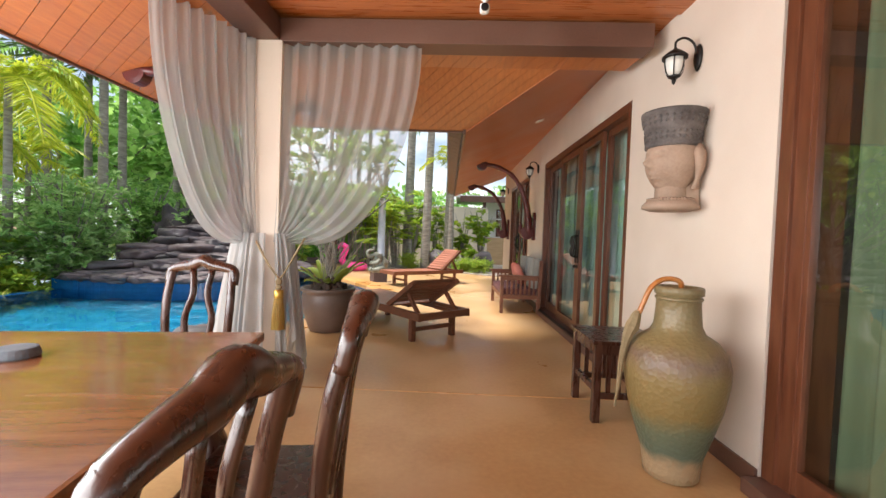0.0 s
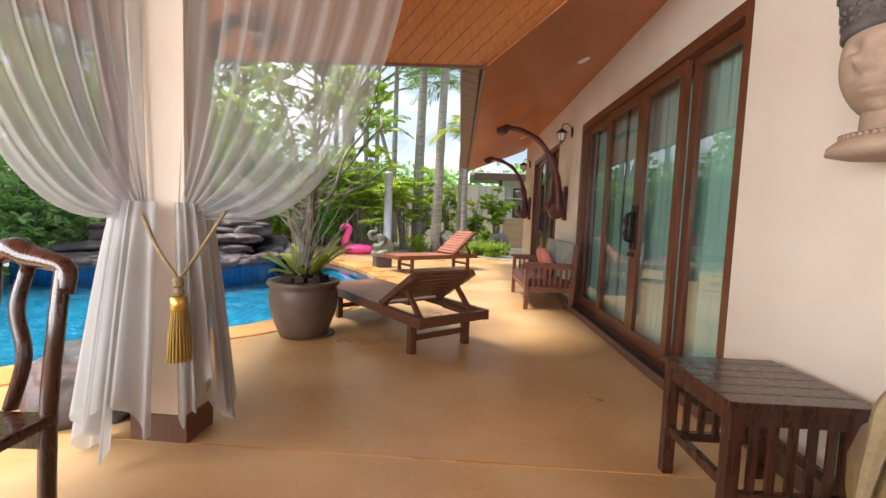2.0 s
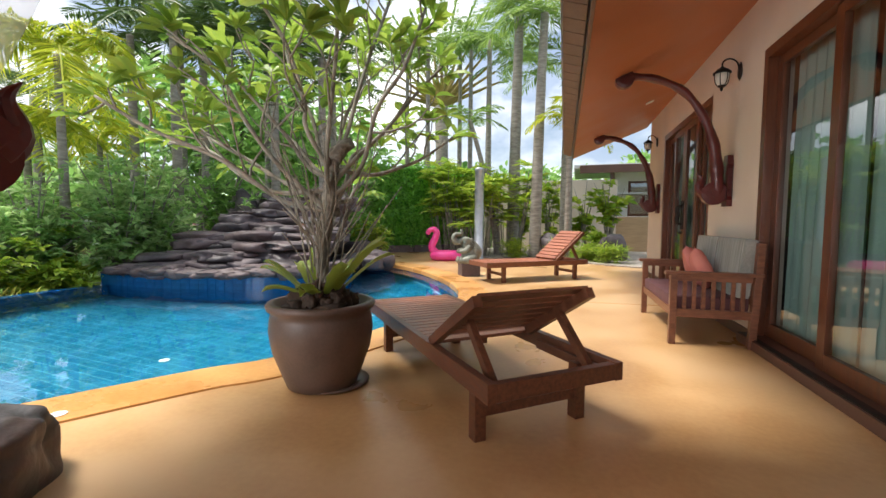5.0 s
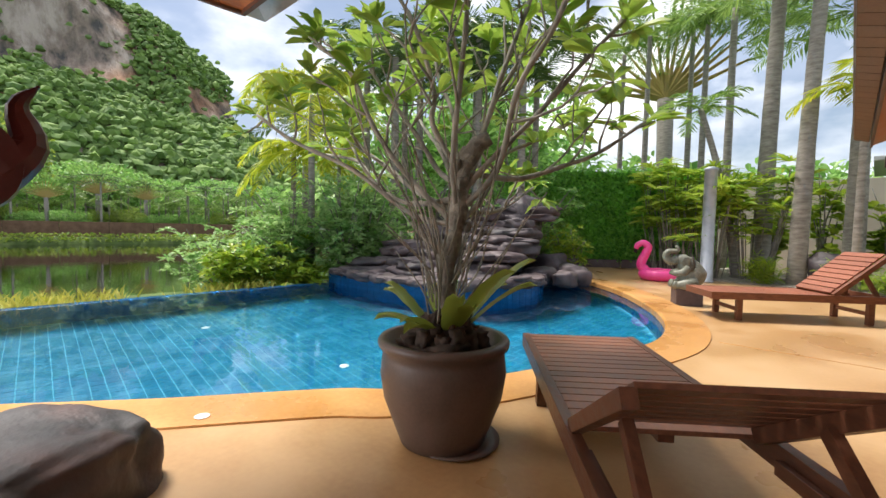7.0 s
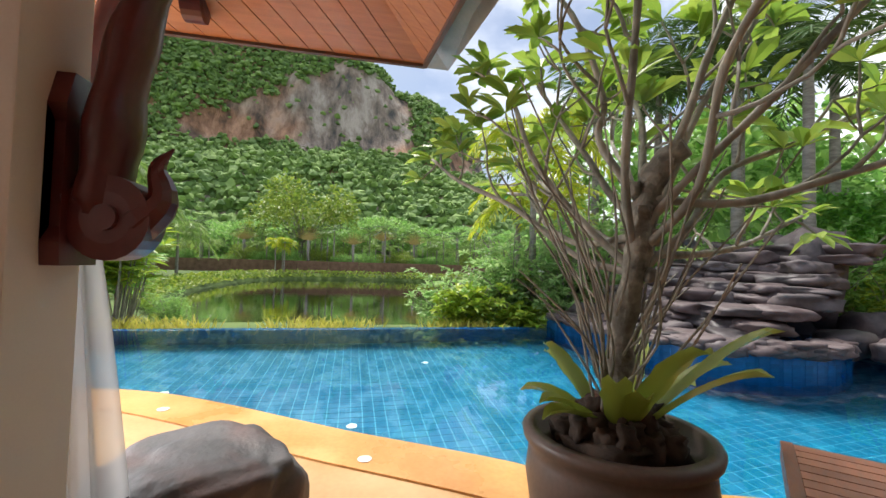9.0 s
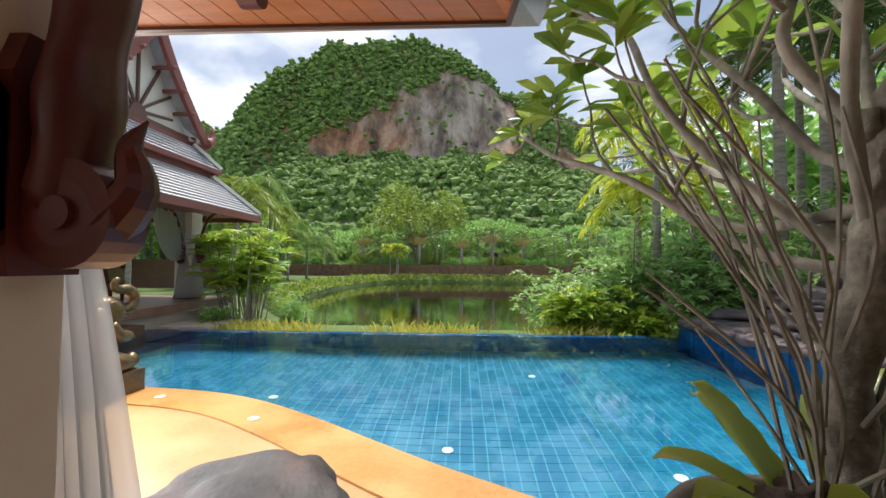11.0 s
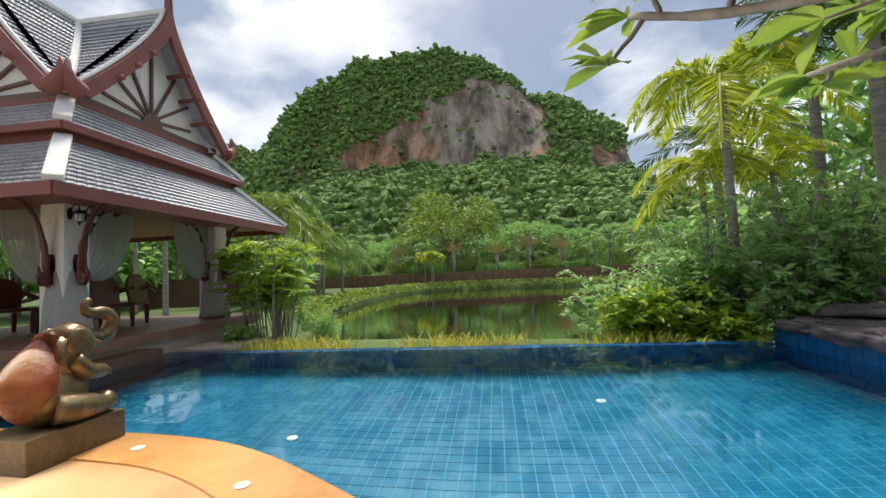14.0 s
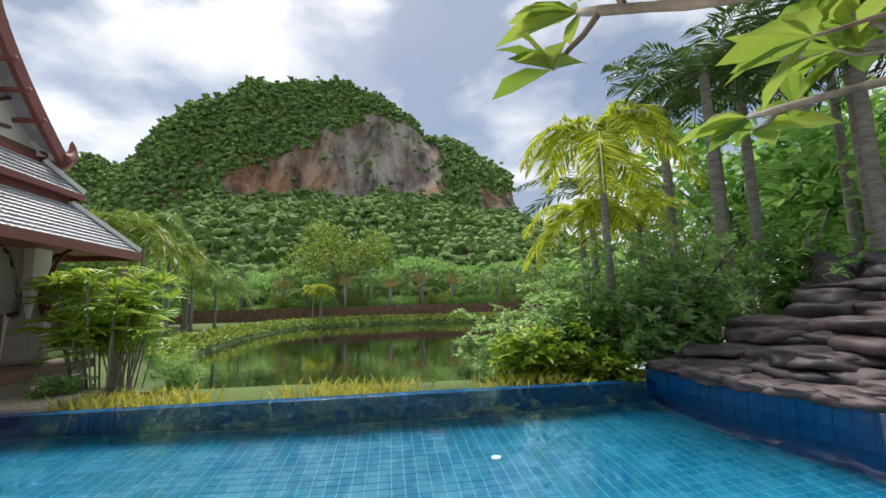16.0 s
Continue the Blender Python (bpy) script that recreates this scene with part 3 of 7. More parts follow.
ground = tagged(new("ground", raw("ground", gv, gf, M_GRASS, True)), "grassy green ground round the pond and villa", "ground", kind="structure")
solid("pond_water", prism(bmesh.new(), POND, -1.02, -0.98), M_POND, "still green pond reflecting the trees", "pond", kind="structure")

deck = thing("floor", "orange-brown stained concrete pool terrace, polished and slightly wet", "terrace floor", kind="structure")
dk_bm = bmesh.new()
_rows = [(dk_bm.verts.new((x, y, 0)), dk_bm.verts.new((3.0, y, 0)), dk_bm.verts.new((3.0, y, -0.34)), dk_bm.verts.new((x, y, -0.34))) for x, y in POOL_EDGE]
for _p, _q in zip(_rows, _rows[1:]):
    for _i in range(4):
        dk_bm.faces.new((_p[_i], _p[(_i + 1) % 4], _q[(_i + 1) % 4], _q[_i]))
part("deck_slab", dk_bm, M_FLOOR, deck)
part("deck_slab", prism(bmesh.new(), [(-8.4, 12.7), (3.0, 12.7), (3.0, 17.6), (-4.2, 17.6), (-8.4, 14.4)], -0.34, 0.0), M_FLOOR, deck)


def strip_along(bm, line, off0, off1, z0, z1, step=1):
    """A slab that follows a line, from off0 to off1 on its right-hand side."""
    rows = []
    for i, p in enumerate(line):
        a, b = line[max(i - 1, 0)], line[min(i + 1, len(line) - 1)]
        d = Vector((b[0] - a[0], b[1] - a[1])).normalized()
        r = Vector((d.y, -d.x))
        rows.append([bm.verts.new((p[0] + r.x * o, p[1] + r.y * o, z)) for o, z in ((off0, z0), (off0, z1 - 0.02), (off0 + 0.025, z1), (off1, z1), (off1, z0))])
    for a, b in zip(rows, rows[1:]):
        for k in range(5):
            bm.faces.new((a[k], b[k], b[(k + 1) % 5], a[(k + 1) % 5]))
    bm.faces.new(rows[0])
    bm.faces.new(rows[-1][::-1])
    return bm


part("coping", strip_along(bmesh.new(), POOL_EDGE, -0.04, 0.40, -0.09, 0.012), M_COPING, deck, "smooth orange coping round the pool")
for sx0, sy0, sx1, sy1 in ((-2.9, 3.22, 1.4, 3.3), (-1.1, 8.6, 1.3, 8.75), (-0.6, -3.6, -0.55, -0.6)):
    part("joint_line", bar(bmesh.new(), (sx0, sy0, 0.0006), (sx1, sy1, 0.0006), 0.012, 0.004, 0), M_COPING, deck)

pool = thing("pool", "freeform infinity pool lined with small blue tiles", "swimming pool", kind="structure")


def pool_sheet(z, x_west):
    """A level sheet between the curved edge and the straight west side."""
    bm = bmesh.new()
    rows = [(bm.verts.new((x_west, y, z)), bm.verts.new((x, y, z))) for x, y in POOL_EDGE]
    for p, q in zip(rows, rows[1:]):
        bm.faces.new((p[0], p[1], q[1], q[0]))
    return bm


fl = pool_sheet(-1.312, -8.3)
part("basin_floor", fl, M_GROUT, pool)
wl = bmesh.new()
strip_along(wl, POOL_EDGE, -0.001, 0.2, -1.4, -0.02)
part("basin_side", wl, M_GROUT, pool)
part("infinity_wall", box(INF_X - 0.22, INF_X, -4.0, 8.4, -1.9, WATER_Z - 0.012, 0.01), M_TILE, pool, "dark blue tiled overflow edge of the pool")
part("basin_end", box(-8.2, -4.3, -4.2, -4.0, -1.4, 0), M_TILE, pool)
ws = pool_sheet(WATER_Z, INF_X - 0.2)
wsurf = solid("water", ws, M_WATER, "clear blue pool water with light ripples", "pool water", kind="structure")
wsurf.visible_shadow = False

# ---------------------------------------------------------------- house: its own axes, x' into the house, y' along the wall
HM = pose(1.54, 4.0, 0, 0, 0, 1.7)
D1, D2 = (-0.12, 3.22), (4.5, 6.9)
WALL_END, DOOR_TOP, SOFFIT_TOP = 8.1, 2.50, 3.0
wall_east = thing("wall_east", "cream plastered villa wall beside the terrace", "wall", HM, kind="structure")
for y0, y1, z0, z1 in ((-1.82, D1[0], 0, SOFFIT_TOP), (D1[0], D1[1], DOOR_TOP, SOFFIT_TOP), (D1[1], D2[0], 0, SOFFIT_TOP), (D2[0], D2[1], DOOR_TOP, SOFFIT_TOP), (D2[1], WALL_END, 0, SOFFIT_TOP), (-6.5, -1.82, 2.75, SOFFIT_TOP)):
    part("wall_panel", box(0, 0.22, y0, y1, z0, z1), M_WALL, wall_east)
part("wall_return", box(0.22, 3.2, WALL_END - 0.22, WALL_END, 0, SOFFIT_TOP), M_WALL, wall_east)
# room shell added behind the glass; back, ceiling and dividers carry painted-in dimness
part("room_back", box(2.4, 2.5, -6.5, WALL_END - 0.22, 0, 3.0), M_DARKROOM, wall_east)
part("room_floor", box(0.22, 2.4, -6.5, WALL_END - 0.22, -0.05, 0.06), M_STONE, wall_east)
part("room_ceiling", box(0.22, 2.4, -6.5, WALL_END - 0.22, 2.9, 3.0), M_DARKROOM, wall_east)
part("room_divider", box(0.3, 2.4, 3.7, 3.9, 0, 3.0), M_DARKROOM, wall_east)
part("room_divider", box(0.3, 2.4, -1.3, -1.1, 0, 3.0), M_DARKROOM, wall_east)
base = thing("baseboard", "dark brown base strip along the villa wall", "baseboard", HM, kind="structure")
for y0, y1 in ((-1.82, D1[0]), (D1[1], D2[0]), (D2[1], WALL_END)):
    part("base_strip", box(-0.018, -0.001, y0, y1, 0.0, 0.10, 0.003), M_BEAM, base)
part("door_step", box(-0.10, 0.12, D1[0] - 0.02, D1[1] + 0.02, 0.0, 0.075, 0.006), M_BEAM, base)
part("door_track", box(-0.085, -0.03, D1[0], D1[1], 0.075, 0.083, 0.001), M_BLACK, base)
part("door_step", box(-0.10, 0.12, D2[0] - 0.02, D2[1] + 0.02, 0.0, 0.075, 0.006), M_BEAM, base)
part("door_step", box(-0.10, 0.6, -6.5, -1.84, 0.0, 0.075, 0.006), M_BEAM, base)


def pleats(bm, x, y0, y1, z0, z1, amp, waves, rng, top_sag=0.0):
    n = max(12, int((y1 - y0) * 70))
    a, b = [], []
    for i in range(n + 1):
        s = i / n
        o = amp * math.sin(6.283 * waves * s + 0.6 * math.sin(9 * s)) + amp * 0.4 * math.sin(6.283 * waves * 2.3 * s + 1)
        y = y0 + (y1 - y0) * s
        a.append(bm.verts.new((x + o * 1.3, y, z0)))
        b.append(bm.verts.new((x + o * 0.6, y, z1)))
    for i in range(n):
        bm.faces.new((a[i], a[i + 1], b[i + 1], b[i]))
    return bm


def sliding_door(name, y0, y1, top, edges, handles, label):
    d = thing(name, label, "glass door", HM, kind="structure")
    f = bmesh.new()
    cube(f, 0.0, 0.16, y0, y0 + 0.075, 0.075, top, 0.005)
    cube(f, 0.0, 0.16, y1 - 0.075, y1, 0.075, top, 0.005)
    cube(f, 0.0, 0.16, y0 + 0.075, y1 - 0.075, top - 0.085, top, 0.005)
    part("door_frame", f, M_FRAME, d)
    for k, (a, b) in enumerate(zip(edges, edges[1:])):
        x = 0.045 if k in (1, 2) else 0.095
        p = bmesh.new()
        cube(p, x - 0.02, x + 0.02, a, a + 0.085, 0.085, top - 0.09, 0.004)
        cube(p, x - 0.02, x + 0.02, b - 0.085, b, 0.085, top - 0.09, 0.004)
        cube(p, x - 0.02, x + 0.02, a + 0.085, b - 0.085, top - 0.165, top - 0.09, 0.004)
        cube(p, x - 0.02, x + 0.02, a + 0.085, b - 0.085, 0.085, 0.20, 0.004)
        leaf = part("door_leaf", p, M_FRAME, d)
        pg = bmesh.new()
        pg.faces.new([pg.verts.new((x, yy_, zz_)) for yy_, zz_ in ((a + 0.08, 0.195), (a + 0.08, top - 0.16), (b - 0.08, top - 0.16), (b - 0.08, 0.195))])
        g = part("pane", pg, M_GLASS, leaf, "clear reflecting pane")
        g.visible_shadow = False
    for y in handles:
        h = bmesh.new()
        cube(h, 0.012, 0.024, y - 0.022, y + 0.022, 0.95, 1.36, 0.004)
        tube(h, [(0.012, y, 1.02), (-0.035, y, 1.04), (-0.045, y, 1.10), (-0.03, y, 1.155), (-0.045, y, 1.21), (-0.035, y, 1.27), (0.012, y, 1.29)], [0.014, 0.016, 0.02, 0.014, 0.02, 0.016, 0.014], 8)
        lathe(h, [(0.02, -0.008), (0.022, 0.0), (0.012, 0.012)], 10, Matrix.Translation((0.005, y, 0.90)) @ Matrix.Rotation(radians(-90), 4, "Y"))
        part("pull_handle", h, M_BLACK, d, "carved black iron pull handle", True)
    return d


mid1 = 1.36
sliding_door("door_1", *D1, DOOR_TOP, (D1[0] + 0.075, 0.62, mid1, 2.28, D1[1] - 0.075), (mid1 - 0.045, mid1 + 0.045), "closed four-leaf sliding glass door in dark red wood")
sliding_door("door_2", *D2, DOOR_TOP, (D2[0] + 0.075, 5.1, 5.7, 6.3, D2[1] - 0.075), (5.66, 5.75), "closed sliding glass door in dark red wood, farther along")
sliding_door("door_3", -6.4, -1.84, 2.75, (-6.3, -4.8, -3.3, -1.93), (), "tall glass door with a wide dark red wooden jamb")
part("jamb", box(0.02, 0.2, -1.99, -1.84, 0.075, 2.75, 0.006), M_FRAME, bpy.data.objects["door_3"])
_r = np.random.default_rng(4)
for nm, y0, y1, mt, x in (("curtain", -0.05, 1.30, M_DRAPE, 0.24), ("curtain", 2.30, 3.15, M_DRAPE2, 0.24), ("curtain", 1.34, 2.28, M_DRAPE2, 0.27), ("curtain", 4.55, 5.5, M_DRAPE, 0.26), ("curtain", 6.2, 6.85, M_DRAPE2, 0.26), ("curtain", -3.2, -2.0, M_DRAPE3, 0.26), ("curtain", -6.2, -3.4, M_DRAPE3, 0.26)):
    solid(nm, pleats(bmesh.new(), x, y0, y1, 0.07, 2.62, 0.035, (y1 - y0) * 6.5, _r), mt, "sea-green pleated curtain behind the glass door", "curtain", HM, "door curtains", smooth=True)

# soffit under the house eave, with a boarded fascia and tiled roof above
soff = thing("ceiling_soffit", "sloping red-brown painted soffit under the house eave", "soffit", HM, kind="structure")
EAVE_X, EAVE_Z = -1.44, 2.42
sb = bmesh.new()
plan_s = [(0.0, -0.50), (-0.655, -0.50), (-0.68, -0.18), (EAVE_X, 0.92), (EAVE_X, WALL_END + 0.5), (0.0, WALL_END + 0.5)]
rise_s = (SOFFIT_TOP - EAVE_Z) / -EAVE_X
lo_s = [sb.verts.new((x, y, SOFFIT_TOP + x * rise_s)) for x, y in plan_s]
hi_s = [sb.verts.new((x, y, SOFFIT_TOP + x * rise_s + 0.03)) for x, y in plan_s]
for i in range(6):
    sb.faces.new((lo_s[i], lo_s[(i + 1) % 6], hi_s[(i + 1) % 6], hi_s[i]))
sb.faces.new(lo_s[::-1])
sb.faces.new(hi_s)
part("soffit_sheet", sb, M_SOFFIT, soff)
part("eave_trim", box(EAVE_X - 0.03, EAVE_X - 0.002, 0.9, WALL_END + 0.5, EAVE_Z - 0.03, EAVE_Z + 0.12, 0.004), M_BEAM, soff)
for k in range(34):
    y = 0.95 + k * 0.228
    part("fascia_board", bar(bmesh.new(), (EAVE_X - 0.04, y, EAVE_Z + 0.06), (EAVE_X - 0.20, y, EAVE_Z + 0.11), 0.215, 0.02, 0), M_FORGR, soff)
roof_e = thing("roof_house", "grey tiled roof over the villa", "roof", HM, kind="structure")
rb = bmesh.new()
rp = [(EAVE_X - 0.22, EAVE_Z + 0.15), (EAVE_X - 0.22, EAVE_Z + 0.20), (4.0, 5.0), (4.0, 4.95)]
a, b = [rb.verts.new((x, 0.9, z)) for x, z in rp], [rb.verts.new((x, WALL_END + 0.6, z)) for x, z in rp]
for i in range(4):
    rb.faces.new((a[i], b[i], b[(i + 1) % 4], a[(i + 1) % 4]))
rb.faces.new(a[::-1]); rb.faces.new(b)
part("roof_slope", rb, M_ROOF, roof_e)

# ---------------------------------------------------------------- covered terrace: column, beams, ceiling, hipped soffit
COL = (-1.65, -1.37, 3.25, 3.45)
column = thing("column", "square cream plaster column with a brown foot", "column", kind="structure")
part("shaft", box(COL[0], COL[1], COL[2], COL[3], 0.14, 2.69, 0.006), M_WALL, column)
part("foot", box(COL[0] - 0.008, COL[1] + 0.008, COL[2] - 0.008, COL[3] + 0.008, 0.0, 0.14, 0.004), M_BEAM, column)
beams = thing("beam", "brown painted beams round the terrace ceiling", "beam", kind="structure")
part("cross_beam", box(COL[1] - 0.02, 1.44, COL[2] + 0.0, COL[3], 2.68, 2.86, 0.006), M_BEAM, beams)
part("side_beam", box(COL[0], COL[1] - 0.022, -4.0, COL[3], 2.69, 2.86, 0.006), M_BEAM, beams)
ceil = bmesh.new()
for k in range(62):
    y = -4.0 + k * 0.117
    if y + 0.113 < COL[2]:
        cube(ceil, COL[1] - 0.02, 1.62, y, y + 0.113, 2.86, 2.885, 0.003)
cube(ceil, COL[0], 1.7, -4.2, COL[3] + 0.1, 2.886, 2.91)
ceiling = solid("ceiling", ceil, M_CEIL, "varnished red-brown plank ceiling over the terrace", "ceiling", kind="structure")
EY, EX, EZ = 4.85, -2.85, 2.40


def hip_boards(bm, p, q, r, s, n):
    """Boards side by side that fill the quad p q (upper edge), s r (lower edge)."""
    p, q, r, s = (Vector(v) for v in (p, q, r, s))
    nrm = (q - p).cross(s - p).normalized() * 0.012
    for k in range(n):
        t0, t1 = k / n, (k + 1) / n - 0.035 / n * 1.2
        c = [p.lerp(q, t0), p.lerp(q, t1), s.lerp(r, t1), s.lerp(r, t0)]
        lo, hi = [bm.verts.new(v - nrm) for v in c], [bm.verts.new(v + nrm) for v in c]
        for i in range(4):
            bm.faces.new((lo[i], lo[(i + 1) % 4], hi[(i + 1) % 4], hi[i]))
        bm.faces.new(lo[::-1]); bm.faces.new(hi)


hip = bmesh.new()
hip_boards(hip, (COL[1] - 0.28, 3.56, 2.75), (1.48, 3.56, 2.75), (1.44, 3.82, 2.742), (COL[1] - 0.5, 3.82, 2.742), 26)
hip_boards(hip, (COL[0] - 0.26, 3.82, 2.742), (0.85, 3.82, 2.742), (0.12, EY + 0.05, EZ + 0.05), (EX, EY - 0.18, EZ + 0.02), 24)
hip_boards(hip, (COL[0] - 0.005, -4.0, 2.75), (COL[0] - 0.005, 3.82, 2.75), (EX, EY - 0.18, EZ + 0.02), (EX, -4.0, EZ + 0.02), 60)
bmesh.ops.recalc_face_normals(hip, faces=hip.faces)
solid("ceiling_hip_soffit", hip, M_CEIL2, "sloping varnished plank soffit under the terrace eave", "soffit", kind="structure")
eave = thing("trim", "dark eave board of the terrace roof", "eave board", kind="structure")
part("eave_board", bar(bmesh.new(), (EX - 0.02, EY - 0.19, EZ + 0.035), (0.05, EY + 0.06, EZ + 0.065), 0.03, 0.09, 0.003), M_BEAM, eave)
part("eave_board", bar(bmesh.new(), (EX - 0.01, -4.0, EZ + 0.035), (EX - 0.01, EY - 0.19, EZ + 0.035), 0.03, 0.09, 0.003), M_BEAM, eave)
roof_t = thing("roof_terrace", "grey tiled hipped roof over the terrace", "roof", kind="structure")
rt = bmesh.new()
ro = [(EX - 0.15, EY + 0.0, EZ + 0.06), (0.1, EY + 0.3, EZ + 0.1), (-0.6, 2.4, 4.0), (-0.6, -4.0, 4.0), (EX - 0.25, -4.0, EZ + 0.06), (1.9, 5.0, 3.25), (1.9, -4.0, 4.2)]
rv, rw = [rt.verts.new(v) for v in ro], [rt.verts.new((v[0], v[1], v[2] + 0.06)) for v in ro]
for fc in ((0, 1, 5, 2), (0, 2, 3, 4), (2, 5, 6, 3)):
    rt.faces.new([rv[i] for i in fc]); rt.faces.new([rw[i] for i in fc][::-1])
for i, j in ((0, 1), (4, 0), (1, 5)):
    rt.faces.new((rv[i], rv[j], rw[j], rw[i]))
part("roof_slope", rt, M_ROOF, roof_t)


# ---------------------------------------------------------------- terrace furniture
def dining_chair(m, tagname="dark-stained wooden dining chair with a shaped crest rail"):
    """Seat faces +y; the back stands at y = 0."""
    c = thing("dining_chair", tagname, "chair", m, "chairs round the table")
    part("seat", box(-0.22, 0.22, 0.0, 0.42, 0.42, 0.46, 0.012), M_DARKWOOD, c)
    for s in (-1, 1):
        b = bmesh.new()
        tube(b, spline([(s * 0.19, 0.02, 0.0), (s * 0.19, 0.0, 0.44), (s * 0.20, -0.03, 0.75), (s * 0.185, -0.085, 0.97)], 5), 0.026, 8)
        part("leg", b, M_DARKWOOD, c, smooth=True)
        b = bmesh.new()
        tube(b, spline([(s * 0.19, 0.385, 0.0), (s * 0.165, 0.36, 0.12), (s * 0.20, 0.40, 0.36), (s * 0.19, 0.385, 0.43)], 4), [0.018, 0.017, 0.018, 0.02, 0.022, 0.025, 0.028, 0.03, 0.034, 0.036, 0.036, 0.034, 0.03], 8)
        part("leg", b, M_DARKWOOD, c, smooth=True)
        b = bmesh.new()
        tube(b, spline([(s * 0.055, -0.005, 0.46), (s * 0.085, -0.03, 0.64), (s * 0.045, -0.05, 0.80), (s * 0.06, -0.08, 0.95)], 5), 0.022, 8, 0.6)
        part("back_slat", b, M_DARKWOOD, c, smooth=True)
    crest = spline([(-0.205, -0.06, 0.86), (-0.20, -0.078, 0.945), (-0.13, -0.085, 0.972), (-0.06, -0.09, 0.985), (0.0, -0.092, 1.01), (0.06, -0.09, 0.985), (0.13, -0.085, 0.972), (0.20, -0.078, 0.945), (0.205, -0.06, 0.86)], 4)
    nc_ = len(crest) - 1
    part("crest_rail", tube(bmesh.new(), crest, [0.027 + 0.02 * math.sin(math.pi * k / nc_) ** 2 for k in range(nc_ + 1)], 14, 0.85), M_DARKWOOD, c, smooth=True)
    part("seat_rail", box(-0.19, 0.19, 0.36, 0.39, 0.34, 0.42, 0.006), M_DARKWOOD, c)
    part("seat_rail", box(-0.19, 0.19, 0.0, 0.03, 0.34, 0.42, 0.006), M_DARKWOOD, c)
    return c


TM = pose(-0.83, 1.91, 0, 0, 0, 9.5)
table = thing("dining_table", "polished red-brown wooden dining table with turned legs", "table", TM)
part("tabletop", box(-1.10, 0, -2.0, 0, 0.715, 0.755, 0.012), M_TABLE, table)
part("apron", box(-1.03, -0.07, -1.93, -0.07, 0.63, 0.714, 0.006), M_DARKWOOD, table)
for x, y in ((-0.11, -0.30), (-0.99, -0.30), (-0.11, -1.75), (-0.99, -1.75)):
    part("leg", lathe(bmesh.new(), [(0.05, 0), (0.06, 0.03), (0.04, 0.07), (0.05, 0.12), (0.075, 0.22), (0.085, 0.32), (0.06, 0.40), (0.045, 0.44), (0.075, 0.48), (0.08, 0.51), (0.05, 0.54), (0.07, 0.58), (0.07, 0.629)], 20, Matrix.Translation((x, y, 0))), M_DARKWOOD, table, smooth=True)
dining_chair(pose(-0.33, 1.29, 0, 0, 0, 97))
dining_chair(pose(-0.37, 0.64, 0, 0, 0, 86))
dining_chair(pose(-1.60, 2.60, 0, 0, 0, 184))
dining_chair(pose(-2.15, 0.9, 0, 0, 0, -80))
for x, y in ((-1.57, 1.30), (-1.46, 1.40)):
    coaster = solid("coaster", lathe(bmesh.new(), [(0.062, 0), (0.066, 0.006), (0.064, 0.02), (0.058, 0.034), (0.05, 0.036)], 24, Matrix.Translation((x, y, 0.7555))), M_DISK, "round grey-topped coaster stack on the dining table", "coaster", smooth=False)

stool = thing("side_table", "low dark wooden side table with slatted sides", "side table", pose(0.98, 2.86, 0, 0, 0, 1.5))
for k in range(6):
    part("top_slat", box(-0.02, 0.50, -0.02 + k * 0.088, 0.064 + k * 0.088, 0.535, 0.56, 0.004), M_DARKWOOD, stool)
for x in (0.0, 0.43):
    for y in (0.0, 0.445):
        part("leg", box(x, x + 0.05, y, y + 0.05, 0, 0.534, 0.004), M_DARKWOOD, stool)
for y in (0.01, 0.455):
    part("rail", box(0.05, 0.43, y, y + 0.03, 0.46, 0.533, 0.003), M_DARKWOOD, stool)
    part("rail", box(0.05, 0.43, y, y + 0.03, 0.16, 0.20, 0.003), M_DARKWOOD, stool)
    for k in range(5):
        x = 0.09 + k * 0.07
        part("side_slat", box(x, x + 0.03, y + 0.008, y + 0.022, 0.20, 0.46), M_DARKWOOD, stool)
for x in (0.01, 0.44):
    part("rail", box(x, x + 0.03, 0.05, 0.445, 0.46, 0.533, 0.003), M_DARKWOOD, stool)
    part("rail", box(x, x + 0.03, 0.05, 0.445, 0.20, 0.24, 0.003), M_DARKWOOD, stool)

jar = thing("clay_jar", "tall ochre and green glazed clay jar on the terrace floor", "jar", pose(1.21, 2.28, 0, 0, 0, 20))
part("body", lathe(bmesh.new(), [(0.115, 0), (0.135, 0.012), (0.14, 0.06), (0.15, 0.13), (0.185, 0.24), (0.225, 0.38), (0.25, 0.52), (0.252, 0.60), (0.235, 0.67), (0.19, 0.725), (0.135, 0.76), (0.115, 0.80), (0.108, 0.88), (0.105, 0.955), (0.118, 0.962), (0.118, 0.995), (0.108, 1.002), (0.09, 0.998), (0.088, 0.90)], 40), M_JAR, jar, smooth=True)
part("ring", lathe(bmesh.new(), [(0.106, 0.930), (0.114, 0.936), (0.114, 0.944), (0.106, 0.950)], 40), M_JAR, jar, smooth=True)
umb = thing("umbrella", "closed tan umbrella with an orange cane crook, leaning in the jar", "umbrella", pose(1.21, 2.28, 0))
part("crook", tube(bmesh.new(), spline([(0.03, 0.05, 0.93), (0.02, 0.03, 1.02), (-0.06, 0.03, 1.035), (-0.13, 0.03, 0.99), (-0.17, 0.03, 0.90), (-0.195, 0.03, 0.83)], 6), 0.014, 10), M_CANE, umb, smooth=True)
